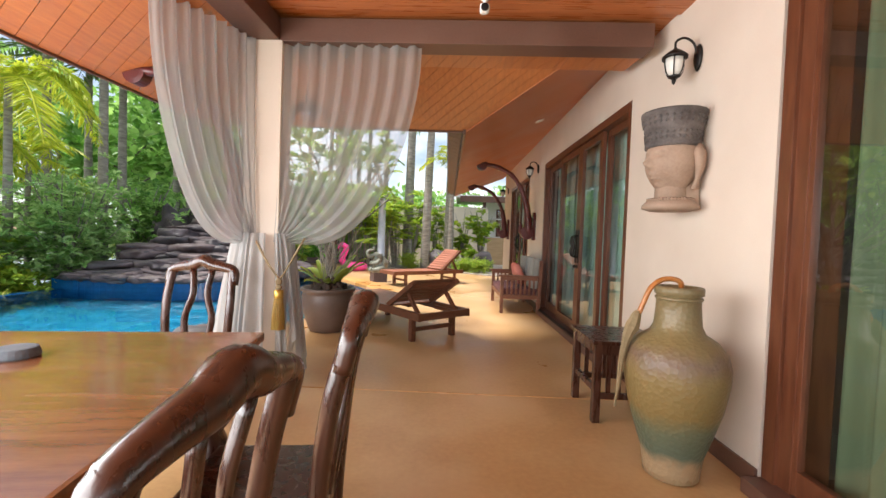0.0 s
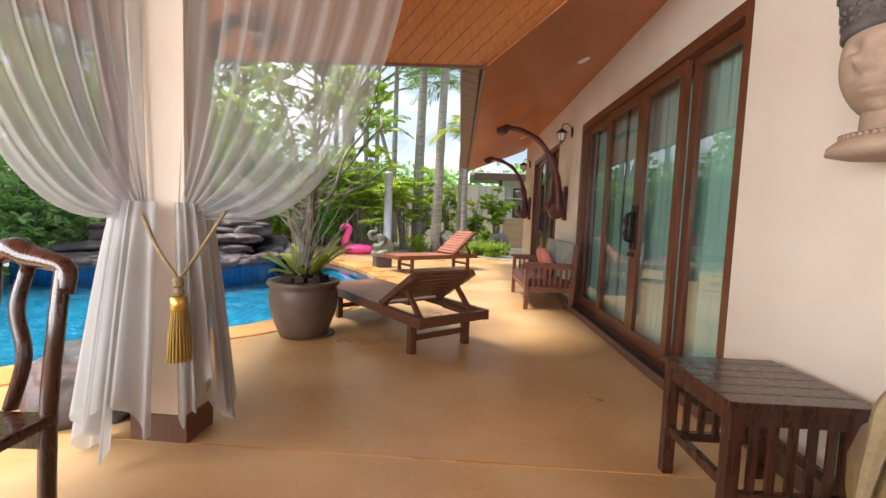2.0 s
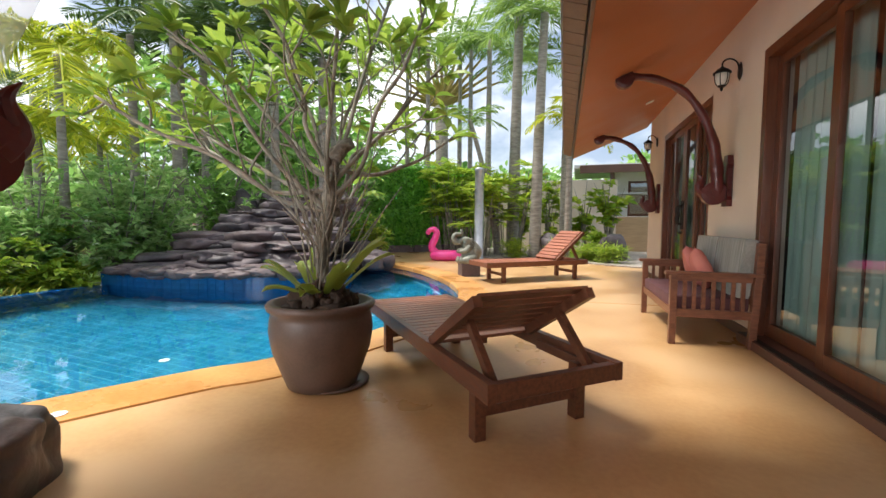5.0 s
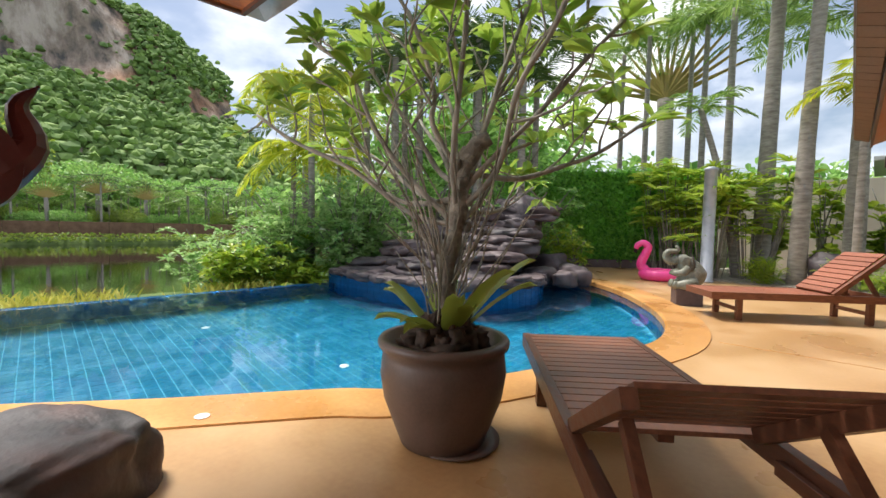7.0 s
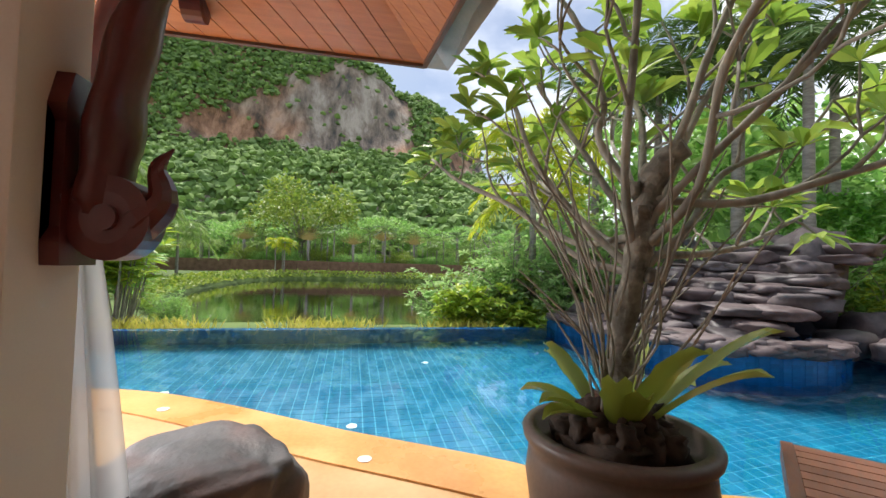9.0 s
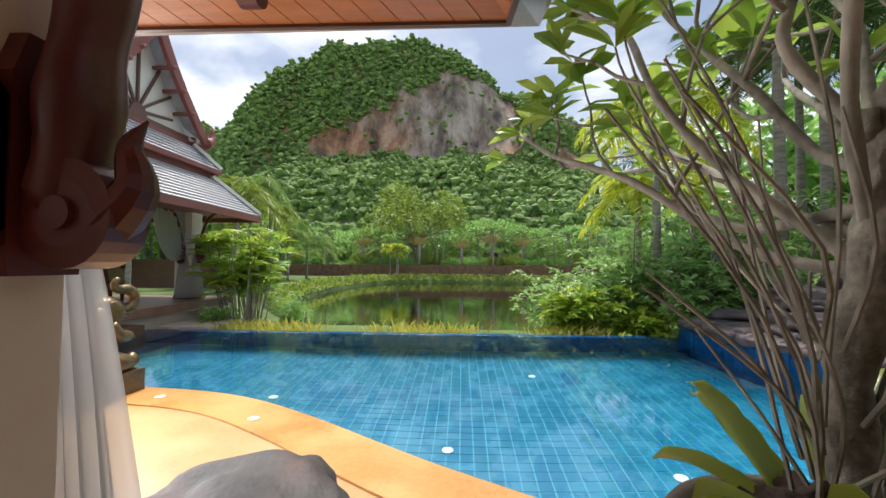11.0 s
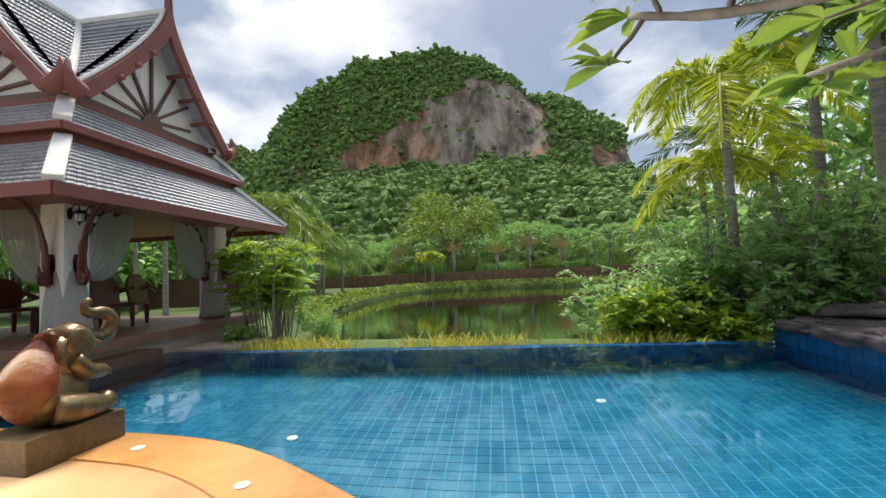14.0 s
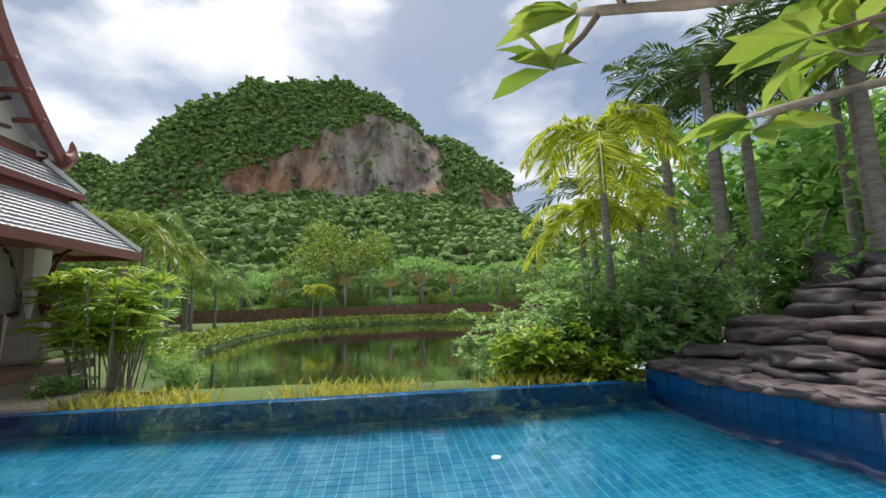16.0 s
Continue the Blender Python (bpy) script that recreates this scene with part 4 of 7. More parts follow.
part("folded_cloth", tube(bmesh.new(), spline([(-0.195, 0.03, 0.86), (-0.215, 0.03, 0.79), (-0.245, 0.025, 0.72), (-0.272, 0.02, 0.6), (-0.285, 0.02, 0.45), (-0.30, 0.02, 0.34)], 4), [0.018, 0.032, 0.036, 0.04, 0.046, 0.05, 0.046, 0.04, 0.034, 0.03, 0.027, 0.025, 0.022, 0.02, 0.018, 0.016, 0.014, 0.012, 0.01, 0.008, 0.006], 7, 0.7), M_HESSIAN, umb)

# carved head on the wall: one mesh, dark crown and pale stone
hd = bmesh.new()
hc = Matrix.Translation((1.41, 2.84, 1.76)) @ Matrix.Rotation(radians(16), 4, "Z") @ Matrix.Scale(0.80, 4)
r = bmesh.ops.create_uvsphere(hd, u_segments=72, v_segments=56, radius=1.0)
for v in r["verts"]:
    p = v.co
    q = Vector((p.x * 0.20, p.y * 0.20, p.z * 0.27))
    if p.z < -0.3:
        q.x *= 1 - 0.25 * (-p.z - 0.3)
    f = max(0.0, -p.x)
    q.x -= f * math.exp(-(p.y / 0.15) ** 2) * (0.075 * math.exp(-((p.z + 0.14) / 0.13) ** 2) + 0.02 * math.exp(-((p.z - 0.1) / 0.2) ** 2))
    q.x -= f * math.exp(-(p.y / 0.26) ** 2) * (0.040 * math.exp(-((p.z + 0.43) / 0.05) ** 2) + 0.038 * math.exp(-((p.z + 0.56) / 0.05) ** 2) + 0.035 * math.exp(-((p.z + 0.8) / 0.12) ** 2))
    q.x += f * 0.045 * math.exp(-((abs(p.y) - 0.36) / 0.16) ** 2) * math.exp(-((p.z - 0.12) / 0.09) ** 2)
    q.x -= f * 0.018 * math.exp(-((abs(p.y) - 0.36) / 0.14) ** 2) * math.exp(-((p.z - 0.04) / 0.06) ** 2)
    v.co = hc @ q
lathe(hd, [(0.12, -0.38), (0.115, -0.2), (0.14, -0.1)], 24, hc)
for s in (-1, 1):
    tube(hd, [hc @ Vector((0.10, s * 0.17, 0.10)), hc @ Vector((0.08, s * 0.195, 0.04)), hc @ Vector((0.09, s * 0.195, -0.06)), hc @ Vector((0.09, s * 0.17, -0.16)), hc @ Vector((0.09, s * 0.15, -0.23))], [0.035, 0.06, 0.048, 0.022, 0.034], 10, 0.6)
lathe(hd, [(0.12, -0.30), (0.165, -0.325), (0.195, -0.355), (0.20, -0.385), (0.14, -0.405)], 28, hc @ Matrix.Diagonal((1.0, 1.15, 1, 1)))
for k in range(44):
    a = k / 44 * 6.28319
    cube(hd, -0.009, 0.009, -0.009, 0.009, -0.009, 0.009, 0, hc @ Matrix.Translation((0.155 * math.cos(a), 0.178 * math.sin(a), -0.315)) @ Matrix.Rotation(a, 4, "Z") @ Matrix.Rotation(0.785, 4, "X"))
n_pale = len(hd.faces)
hd.faces.ensure_lookup_table()
lathe(hd, [(0.192, 0.10), (0.206, 0.105), (0.206, 0.135), (0.200, 0.14), (0.210, 0.235), (0.218, 0.24), (0.218, 0.262), (0.216, 0.268), (0.234, 0.35), (0.242, 0.355), (0.242, 0.385), (0.20, 0.39)], 36, hc)
for k in range(30):
    a = k / 30 * 6.28319
    for z, rr in ((0.165, 0.200), (0.205, 0.205), (0.290, 0.219), (0.325, 0.227)):
        cube(hd, -0.010, 0.010, -0.010, 0.010, -0.010, 0.010, 0, hc @ Matrix.Translation((rr * math.cos(a), rr * math.sin(a), z)) @ Matrix.Rotation(a, 4, "Z") @ Matrix.Rotation(0.785, 4, "X"))
hd.faces.ensure_lookup_table()
for f in hd.faces[n_pale:]:
    f.material_index = 1
head = solid("wall_sculpture", hd, M_TERRA, "carved stone head with a dark patterned crown, mounted on the wall", "sculpture", smooth=True)
head.data.materials.append(M_CROWN)
cube_b = part("wall_block", box(1.42, 1.570, 2.78, 2.94, 1.46, 1.98, 0.02), M_TERRA, None)
cube_b.parent = None
tagged(cube_b, "rough stone backing block behind the carved head", "stone block")


def lantern(m, label="black iron wall lantern with a frosted glass shade"):
    """Arm reaches out along -x from a wall at x = 0."""
    l = thing("wall_lantern", label, "wall lamp", m, "wall lanterns")
    part("wall_plate", lathe(bmesh.new(), [(0.035, 0), (0.045, 0.008), (0.03, 0.022)], 16, Matrix.Rotation(radians(-90), 4, "Y") @ Matrix.Diagonal((2.0, 1, 1, 1))), M_BLACK, l, smooth=True)
    part("arm", tube(bmesh.new(), spline([(-0.015, 0, 0.02), (-0.04, 0, 0.09), (-0.10, 0, 0.125), (-0.155, 0, 0.10), (-0.16, 0, 0.05)], 5), 0.008, 8), M_BLACK, l, smooth=True)
    part("cap", lathe(bmesh.new(), [(0.008, 0.06), (0.014, 0.05), (0.045, 0.03), (0.078, 0.0), (0.078, -0.012), (0.06, -0.014)], 20, Matrix.Translation((-0.16, 0, 0))), M_BLACK, l, smooth=True)
    sh = part("shade", lathe(bmesh.new(), [(0.058, -0.014), (0.06, -0.05), (0.05, -0.10), (0.032, -0.125)], 20, Matrix.Translation((-0.16, 0, 0))), M_LAMPGLASS, l, "frosted glass shade", True)
    cg = bmesh.new()
    for k in range(6):
        a = k * 1.0472
        tube(cg, [(-0.16 + math.cos(a) * r0, math.sin(a) * r0, z) for r0, z in ((0.062, -0.012), (0.064, -0.05), (0.054, -0.10), (0.034, -0.128))], 0.004, 5)
    lathe(cg, [(0.036, -0.124), (0.034, -0.135), (0.012, -0.145), (0.014, -0.16), (0.004, -0.18)], 12, Matrix.Translation((-0.16, 0, 0)))
    part("cage", cg, M_BLACK, l)
    return l


lan = lantern(HM @ pose(0, -1.12, 2.45))
for y in (3.72, 7.45):
    copy_thing(lan, HM @ pose(0, y, 2.5))


def bracket(m, label):
    """Carved roof bracket on a wall at x = 0, reaching out along -x and up; its plate is centred on the origin."""
    b = thing("roof_bracket", label, "bracket", m, "carved roof brackets")
    pl = plate(bmesh.new(), [(-0.07, -0.24), (0.07, -0.24), (0.075, -0.18), (0.045, -0.14), (0.045, 0.14), (0.075, 0.18), (0.05, 0.27), (-0.05, 0.27), (-0.075, 0.18), (-0.045, 0.14), (-0.045, -0.14), (-0.075, -0.18)], 0.05, Matrix.Rotation(radians(90), 4, "Z") @ Matrix.Translation((0, 0.025, 0)))
    part("wall_plate", pl, M_BRACKET, b)
    part("arm", tube(bmesh.new(), spline([(-0.02, 0, -0.05), (-0.10, 0, -0.09), (-0.125, 0, 0.10), (-0.16, 0, 0.36), (-0.26, 0, 0.66), (-0.45, 0, 0.93), (-0.72, 0, 1.08), (-0.98, 0, 1.13)], 5), [0.05 + 0.028 * math.sin(3.1416 * min(1, k / 20)) + 0.006 * math.sin(k * 1.3) for k in range(36)], 12, 0.8), M_BRACKET, b, smooth=True)
    kn = bmesh.new()
    tube(kn, [(-0.15, -0.055, -0.11), (-0.15, -0.05, -0.11), (-0.15, 0.05, -0.11), (-0.15, 0.055, -0.11)], [0.07, 0.115, 0.115, 0.07], 24)
    tube(kn, [(-0.15, -0.068, -0.11), (-0.15, 0.068, -0.11)], 0.035, 16)
    tube(kn, spline([(-0.21, 0, -0.12), (-0.275, 0, -0.05), (-0.255, 0, 0.04), (-0.30, 0, 0.10)], 4), [0.06, 0.06, 0.055, 0.05, 0.045, 0.04, 0.036, 0.03, 0.025, 0.02, 0.014, 0.008, 0.003], 10)
    part("scroll", kn, M_BRACKET, b, "carved scroll with a flame tip")
    tp = bmesh.new()
    tube(tp, [(-1.02, -0.05, 1.10), (-1.02, -0.045, 1.10), (-1.02, 0.045, 1.10), (-1.02, 0.05, 1.10)], [0.06, 0.095, 0.095, 0.06], 20)
    tube(tp, [(-0.98, 0, 1.17), (-0.93, 0, 1.22), (-0.86, 0, 1.23)], [0.04, 0.025, 0.004], 8)
    part("tip_scroll", tp, M_BRACKET, b, "round scroll under the eave")
    return b


br = bracket(HM @ pose(0, 3.86, 1.45), "oxblood red carved roof bracket on the villa wall")
copy_thing(br, HM @ pose(0, 7.15, 1.45))
cb = copy_thing(br, pose(-1.56, 3.45, 1.33, 0, 0, -90) @ Matrix.Diagonal((0.9, 1.15, 1.02, 1)))
cb["label"] = "oxblood red carved roof bracket on the terrace column"
cb2 = copy_thing(br, pose(-1.65, 3.38, 1.36) @ Matrix.Diagonal((0.95, 1.1, 1.0, 1)))
cb2["label"] = "oxblood red carved roof bracket on the terrace column"
for ob, sc in ((cb, (0.9, 1.15, 1.02)), (cb2, (0.95, 1.1, 1.0))):
    ob.scale = sc
slope = -math.degrees(math.atan2(SOFFIT_TOP - EAVE_Z, -EAVE_X))
for y in (1.8, 5.9):
    dl = thing("downlight", "round white recessed downlight in the soffit", "downlight", HM @ pose(-0.42, y, SOFFIT_TOP - 0.42 * 0.403 - 0.004, 0, slope, 0), "downlights")
    part("ring", lathe(bmesh.new(), [(0.055, -0.012), (0.06, -0.010), (0.062, 0.0), (0.04, 0.002)], 24), M_WHITE, dl)
    part("lens", lathe(bmesh.new(), [(0.04, -0.006), (0.038, -0.002)], 20), M_LAMPGLASS, dl)
cctv = thing("security_camera", "small white security camera on the ceiling", "camera unit", pose(0.16, 2.95, 2.86))
part("mount", lathe(bmesh.new(), [(0.03, 0.0), (0.03, -0.015), (0.012, -0.02), (0.012, -0.045)], 16), M_WHITE, cctv)
part("housing", boulder(bmesh.new(), (0, 0, -0.075), (0.034, 0.034, 0.034), 0, 3, 0.0), M_WHITE, cctv, smooth=True)
part("lens_ring", lathe(bmesh.new(), [(0.026, 0), (0.026, 0.012), (0.012, 0.014)], 18, Matrix.Translation((0, -0.028, -0.08)) @ Matrix.Rotation(radians(90), 4, "X")), M_BLACK, cctv)


# ---------------------------------------------------------------- curtains on the column
def swag(name, origin, along, out, span, top, tie, mat, label, thin=0.03, waves=9):
    """Sheer panel that hangs from a beam and is gathered to a tie at the column."""
    bm = bmesh.new()
    nu, nv = 64, 26
    grid = []
    for j in range(nv + 1):
        v = j / nv
        row = []
        for i in range(nu + 1):
            u = i / nu
            off = span * u * (1 - v ** 2.4) + 0.05 * u
            z = top - (top - tie) * v - 0.30 * u * math.sin(3.1416 * v ** 2.0) * u - 0.03 * v
            fold = thin * (1 - 0.45 * v) * (math.sin(6.283 * waves * u + 1.2 * math.sin(5 * u)) + 0.4 * math.sin(6.283 * 2.7 * waves * u + 3 * v))
            row.append(bm.verts.new(Vector(origin) + Vector(along) * off + Vector(out) * (fold + 0.05 * v) + Vector((0, 0, z))))
        grid.append(row)
    for j in range(nv):
        for i in range(nu):
            bm.faces.new((grid[j][i], grid[j][i + 1], grid[j + 1][i + 1], grid[j + 1][i]))
    return part(name, bm, mat, drape, label, True)


drape = thing("sheer_curtain", "white sheer curtain tied back to the terrace column", "curtain")
swag("swag_panel", (COL[1] - 0.03, COL[2] + 0.06, 0), (1, 0, 0), (0, -1, 0), 1.05, 2.68, 1.16, M_SHEER2, "thin white voile panel")
swag("swag_panel", (COL[0] + 0.06, COL[2] - 0.0, 0), (-0.42, -0.91, 0), (0.91, -0.42, 0), 0.70, 2.70, 1.16, M_SHEER, "white sheer panel")


def skirt(a0, a1, zb, seed):
    bm = bmesh.new()
    nu, nv = 70, 14
    cx, cy = (COL[0] + COL[1]) / 2, (COL[2] + COL[3]) / 2
    g = []
    for j in range(nv + 1):
        v = j / nv
        row = []
        for i in range(nu + 1):
            u = i / nu
            a = radians(a0 + (a1 - a0) * u)
            r = 0.225 + 0.13 * v ** 0.8 + (0.012 + 0.03 * v) * math.sin(u * 38 + seed + 2 * math.sin(u * 7)) + 0.015 * v * math.sin(u * 83 + seed)
            bottom = zb + 0.12 * math.sin(u * 9 + seed) * math.sin(u * 3.1416) + 0.05 * math.sin(u * 23 + seed)
            row.append(bm.verts.new((cx + r * math.cos(a), cy + r * math.sin(a), 1.20 + (bottom - 1.20) * v)))
        g.append(row)
    for j in range(nv):
        for i in range(nu):
            bm.faces.new((g[j][i], g[j][i + 1], g[j + 1][i + 1], g[j + 1][i]))
    return bm


part("skirt", skirt(-205, -66, 0.22, 1.0), M_SHEER, drape, "loose lower part of the curtain", True)
part("skirt", skirt(-50, -6, 0.24, 4.0), M_SHEER, drape, "loose lower part of the curtain", True)
part("skirt", skirt(-190, -95, 0.10, 7.0), M_SHEER, drape, "loose lower part of the curtain", True)
tas = thing("tassel", "gold tassel on a cord round the column", "tassel", pose(-1.28, 3.11, 0))
part("cord", tube(bmesh.new(), spline([(-0.22, 0.02, 1.17), (-0.10, -0.03, 1.0), (-0.01, -0.035, 0.88), (0.0, -0.03, 0.86), (0.04, 0.0, 0.93), (0.13, 0.12, 1.17)], 5), 0.008, 8), M_HESSIAN, tas)
part("knot", lathe(bmesh.new(), [(0.012, 0.87), (0.024, 0.855), (0.024, 0.83), (0.016, 0.82), (0.026, 0.80), (0.018, 0.785)], 14, Matrix.Translation((0, -0.03, 0))), M_HESSIAN, tas)
part("collar", lathe(bmesh.new(), [(0.022, 0.785), (0.034, 0.78), (0.034, 0.725), (0.028, 0.72)], 18, Matrix.Translation((0, -0.03, 0))), M_BRASS, tas, "shiny brass collar", True)
fr = bmesh.new()
for k in range(40):
    a, q = k * 0.157, 1.0 if k % 2 else 0.75
    tube(fr, [(0.027 * q * math.cos(a), 0.027 * q * math.sin(a) - 0.03, 0.722), (0.040 * q * math.cos(a), 0.040 * q * math.sin(a) - 0.03, 0.60), (0.045 * q * math.cos(a), 0.045 * q * math.sin(a) - 0.03, 0.49)], 0.005, 5)
part("fringe", fr, M_TASSEL, tas, "hanging gold threads")


# ---------------------------------------------------------------- loungers, bench
def lounger(m, slat_mat, frame_mat, label, back, width=0.74):
    """Head end at x = 0, foot at x = 2.1, lying along +x, from y = -width to 0. back: top of the raised backrest (x, z)."""
    l = thing("sun_lounger", label, "sun lounger", m, "sun loungers")
    for y in (-0.045, -width):
        part("side_rail", box(0, 2.1, y, y + 0.045, 0.27, 0.36, 0.004), frame_mat, l)
    part("end_rail", box(0.0, 0.045, -width + 0.046, -0.046, 0.275, 0.355, 0.004), frame_mat, l)
    part("end_rail", box(2.055, 2.1, -width + 0.046, -0.046, 0.275, 0.355, 0.004), frame_mat, l)
    for x in (0.20, 1.70):
        for y in (-0.11, -width + 0.05):
            part("leg", box(x, x + 0.065, y, y + 0.06, 0.0, 0.30, 0.004), frame_mat, l)
        part("stretcher", box(x + 0.018, x + 0.045, -width + 0.11, -0.11, 0.11, 0.16, 0.003), frame_mat, l)
    x0, n = 0.70, 18
    for k in range(n):
        x = x0 + k * (1.395 / n)
        part("slat", box(x, x + 0.070, -width + 0.046, -0.046, 0.338, 0.358, 0.003), slat_mat, l)
    part("deck_support", box(0.72, 2.04, -width / 2 - 0.03, -width / 2 + 0.03, 0.30, 0.337), frame_mat, l)
    hx, hz = 0.69, 0.365
    bx, bz = back
    d = Vector((bx - hx, 0, bz - hz))
    ln = d.length
    ang = math.atan2(d.z, -d.x)
    bm_ = Matrix.Translation((hx, 0, hz)) @ Matrix.Rotation(ang, 4, "Y") @ Matrix.Rotation(math.pi, 4, "Z")
    for y in (-0.055, -width + 0.05):
        b = bmesh.new()
        cube(b, 0, ln, -y - 0.045, -y, -0.035, 0.02, 0.003, bm_)
        part("back_rail", b, frame_mat, l)
    nb = int(ln / 0.078)
    for k in range(nb):
        b = bmesh.new()
        cube(b, k * ln / nb, k * ln / nb + 0.070, 0.055, width - 0.055, 0.02, 0.038, 0.003, bm_)
        part("back_slat", b, slat_mat, l)
    for y in (-0.10, -width + 0.10):
        part("prop", bar(bmesh.new(), (hx + d.x * 0.62, y, hz + d.z * 0.62 - 0.03), (0.12, y, 0.30), 0.035, 0.045, 0.003), frame_mat, l)
    part("ratchet", box(0.046, 0.60, -0.075, -0.047, 0.27, 0.32, 0.003), frame_mat, l)
    part("ratchet", box(0.046, 0.60, -width + 0.047, -width + 0.075, 0.27, 0.32, 0.003), frame_mat, l)
    return l


lounger(pose(-0.37, 4.60, 0, 0, 0, 131.5), M_TEAK, M_TEAKD, "dark weathered wooden sun lounger with its back raised", (0.16, 0.69), 0.76)
lounger(pose(0.17, 11.10, 0, 0, 0, 219.5), M_REDTEAK, M_TEAK, "reddish wooden sun lounger with its back raised, by the garden wall", (0.10, 0.86), 0.70)

bench = thing("armchair", "wooden slatted love seat with cushions, backed to the wall", "armchair", pose(0.74, 6.90, 0, 0, 0, 1.7))
W2 = 1.36
for y in (0.0, W2 - 0.055):
    part("leg", box(0, 0.055, y, y + 0.055, 0, 0.60, 0.005), M_TEAK, bench)
    part("back_leg", bar(bmesh.new(), (0.62, y + 0.0275, 0.0), (0.66, y + 0.0275, 0.88), 0.055, 0.055, 0.005, (0, 1, 0)), M_TEAK, bench)
    part("armrest", box(-0.04, 0.68, y - 0.015, y + 0.07, 0.60, 0.63, 0.006), M_TEAK, bench)
    part("side_rail", box(0.055, 0.61, y + 0.012, y + 0.042, 0.24, 0.31, 0.004), M_TEAK, bench)
    part("side_rail", box(0.055, 0.61, y + 0.012, y + 0.042, 0.55, 0.599, 0.004), M_TEAK, bench)
    for k in range(7):
        x = 0.10 + k * 0.072
        part("side_slat", box(x, x + 0.03, y + 0.018, y + 0.036, 0.31, 0.55), M_TEAK, bench)
part("front_rail", box(0.012, 0.042, 0.055, W2 - 0.055, 0.24, 0.31, 0.004), M_TEAK, bench)
part("back_rail", box(0.635, 0.675, 0.055, W2 - 0.055, 0.80, 0.88, 0.006), M_TEAK, bench)
part("back_rail", box(0.62, 0.66, 0.055, W2 - 0.055, 0.36, 0.42, 0.006), M_TEAK, bench)
for k in range(12):
    y = 0.10 + k * 0.102
    part("back_slat", bar(bmesh.new(), (0.64, y, 0.41), (0.655, y, 0.81), 0.035, 0.014, 0.002, (1, 0, 0)), M_TEAK, bench)
part("seat_panel", box(0.043, 0.61, 0.056, W2 - 0.056, 0.27, 0.30, 0.003), M_TEAK, bench)


def pillow(bm, m, w, h, d):
    r = bmesh.ops.create_grid(bm, x_segments=10, y_segments=10, size=0.5)
    top = r["verts"]
    dup = bmesh.ops.duplicate(bm, geom=bm.faces[:] + bm.verts[:])
    low = [g for g in dup["geom"] if isinstance(g, bmesh.types.BMVert)]
    for vs, s in ((top, 1), (low, -1)):
        for v in vs:
            x, y = v.co.x * 2, v.co.y * 2
            k = max(0, (1 - x ** 4) * (1 - y ** 4)) ** 0.5
            pinch = 1 - 0.06 * (1 - abs(x * y))
            v.co = m @ Vector((v.co.x * w * pinch, v.co.y * h * pinch, s * d * 0.5 * k))
    bmesh.ops.remove_doubles(bm, verts=bm.verts, dist=0.0005)
    bmesh.ops.recalc_face_normals(bm, faces=bm.faces)
    return bm


BM = bench.matrix_basis
solid("seat_cushion", box(0.02, 0.61, 0.06, W2 - 0.06, 0.301, 0.41, 0.03), M_CUSHION, "dark maroon seat cushion on the love seat", "cushion", BM)
for y in (0.36, 1.0):
    bc = bmesh.new()
    cube(bc, -0.055, 0.055, y - 0.31, y + 0.31, 0.0, 0.50, 0.03, pose(0.55, 0, 0.412, 0, 6, 0))
    solid("back_cushion", bc, M_GREYSTRIPE, "grey striped back cushion on the love seat", "cushion", BM, "back cushions")
for y, a in ((0.62, 12), (0.86, -8)):
    solid("throw_pillow", pillow(bmesh.new(), pose(0.40, y, 0.60, 0, 70, 0) @ pose(0, 0, 0, 0, 0, 45 + a), 0.34, 0.34, 0.14), M_SALMON, "salmon pink throw pillow on the love seat", "pillow", BM, "throw pillows", smooth=True)

# ---------------------------------------------------------------- statues, boulder, pot
rock = solid("boulder", boulder(bmesh.new(), (-2.15, 3.63, 0.11), (0.40, 0.33, 0.22), 3.0, 5, 0.20, -1.1), M_BOULDER, "smooth dark boulder on the terrace beside the column", "boulder", smooth=True)


def blob_mesh(bm, c, s, m, seed=1, rough=0.08, sub=3):
    r = bmesh.ops.create_icosphere(bm, subdivisions=sub, radius=1.0)
    for v in r["verts"]:
        k = 1 + rough * noise.noise(v.co * 3 + Vector((seed, seed * 2, 0)))
        v.co = m @ (Vector((v.co.x * s[0] * k, v.co.y * s[1] * k, v.co.z * s[2] * k)) + Vector(c))


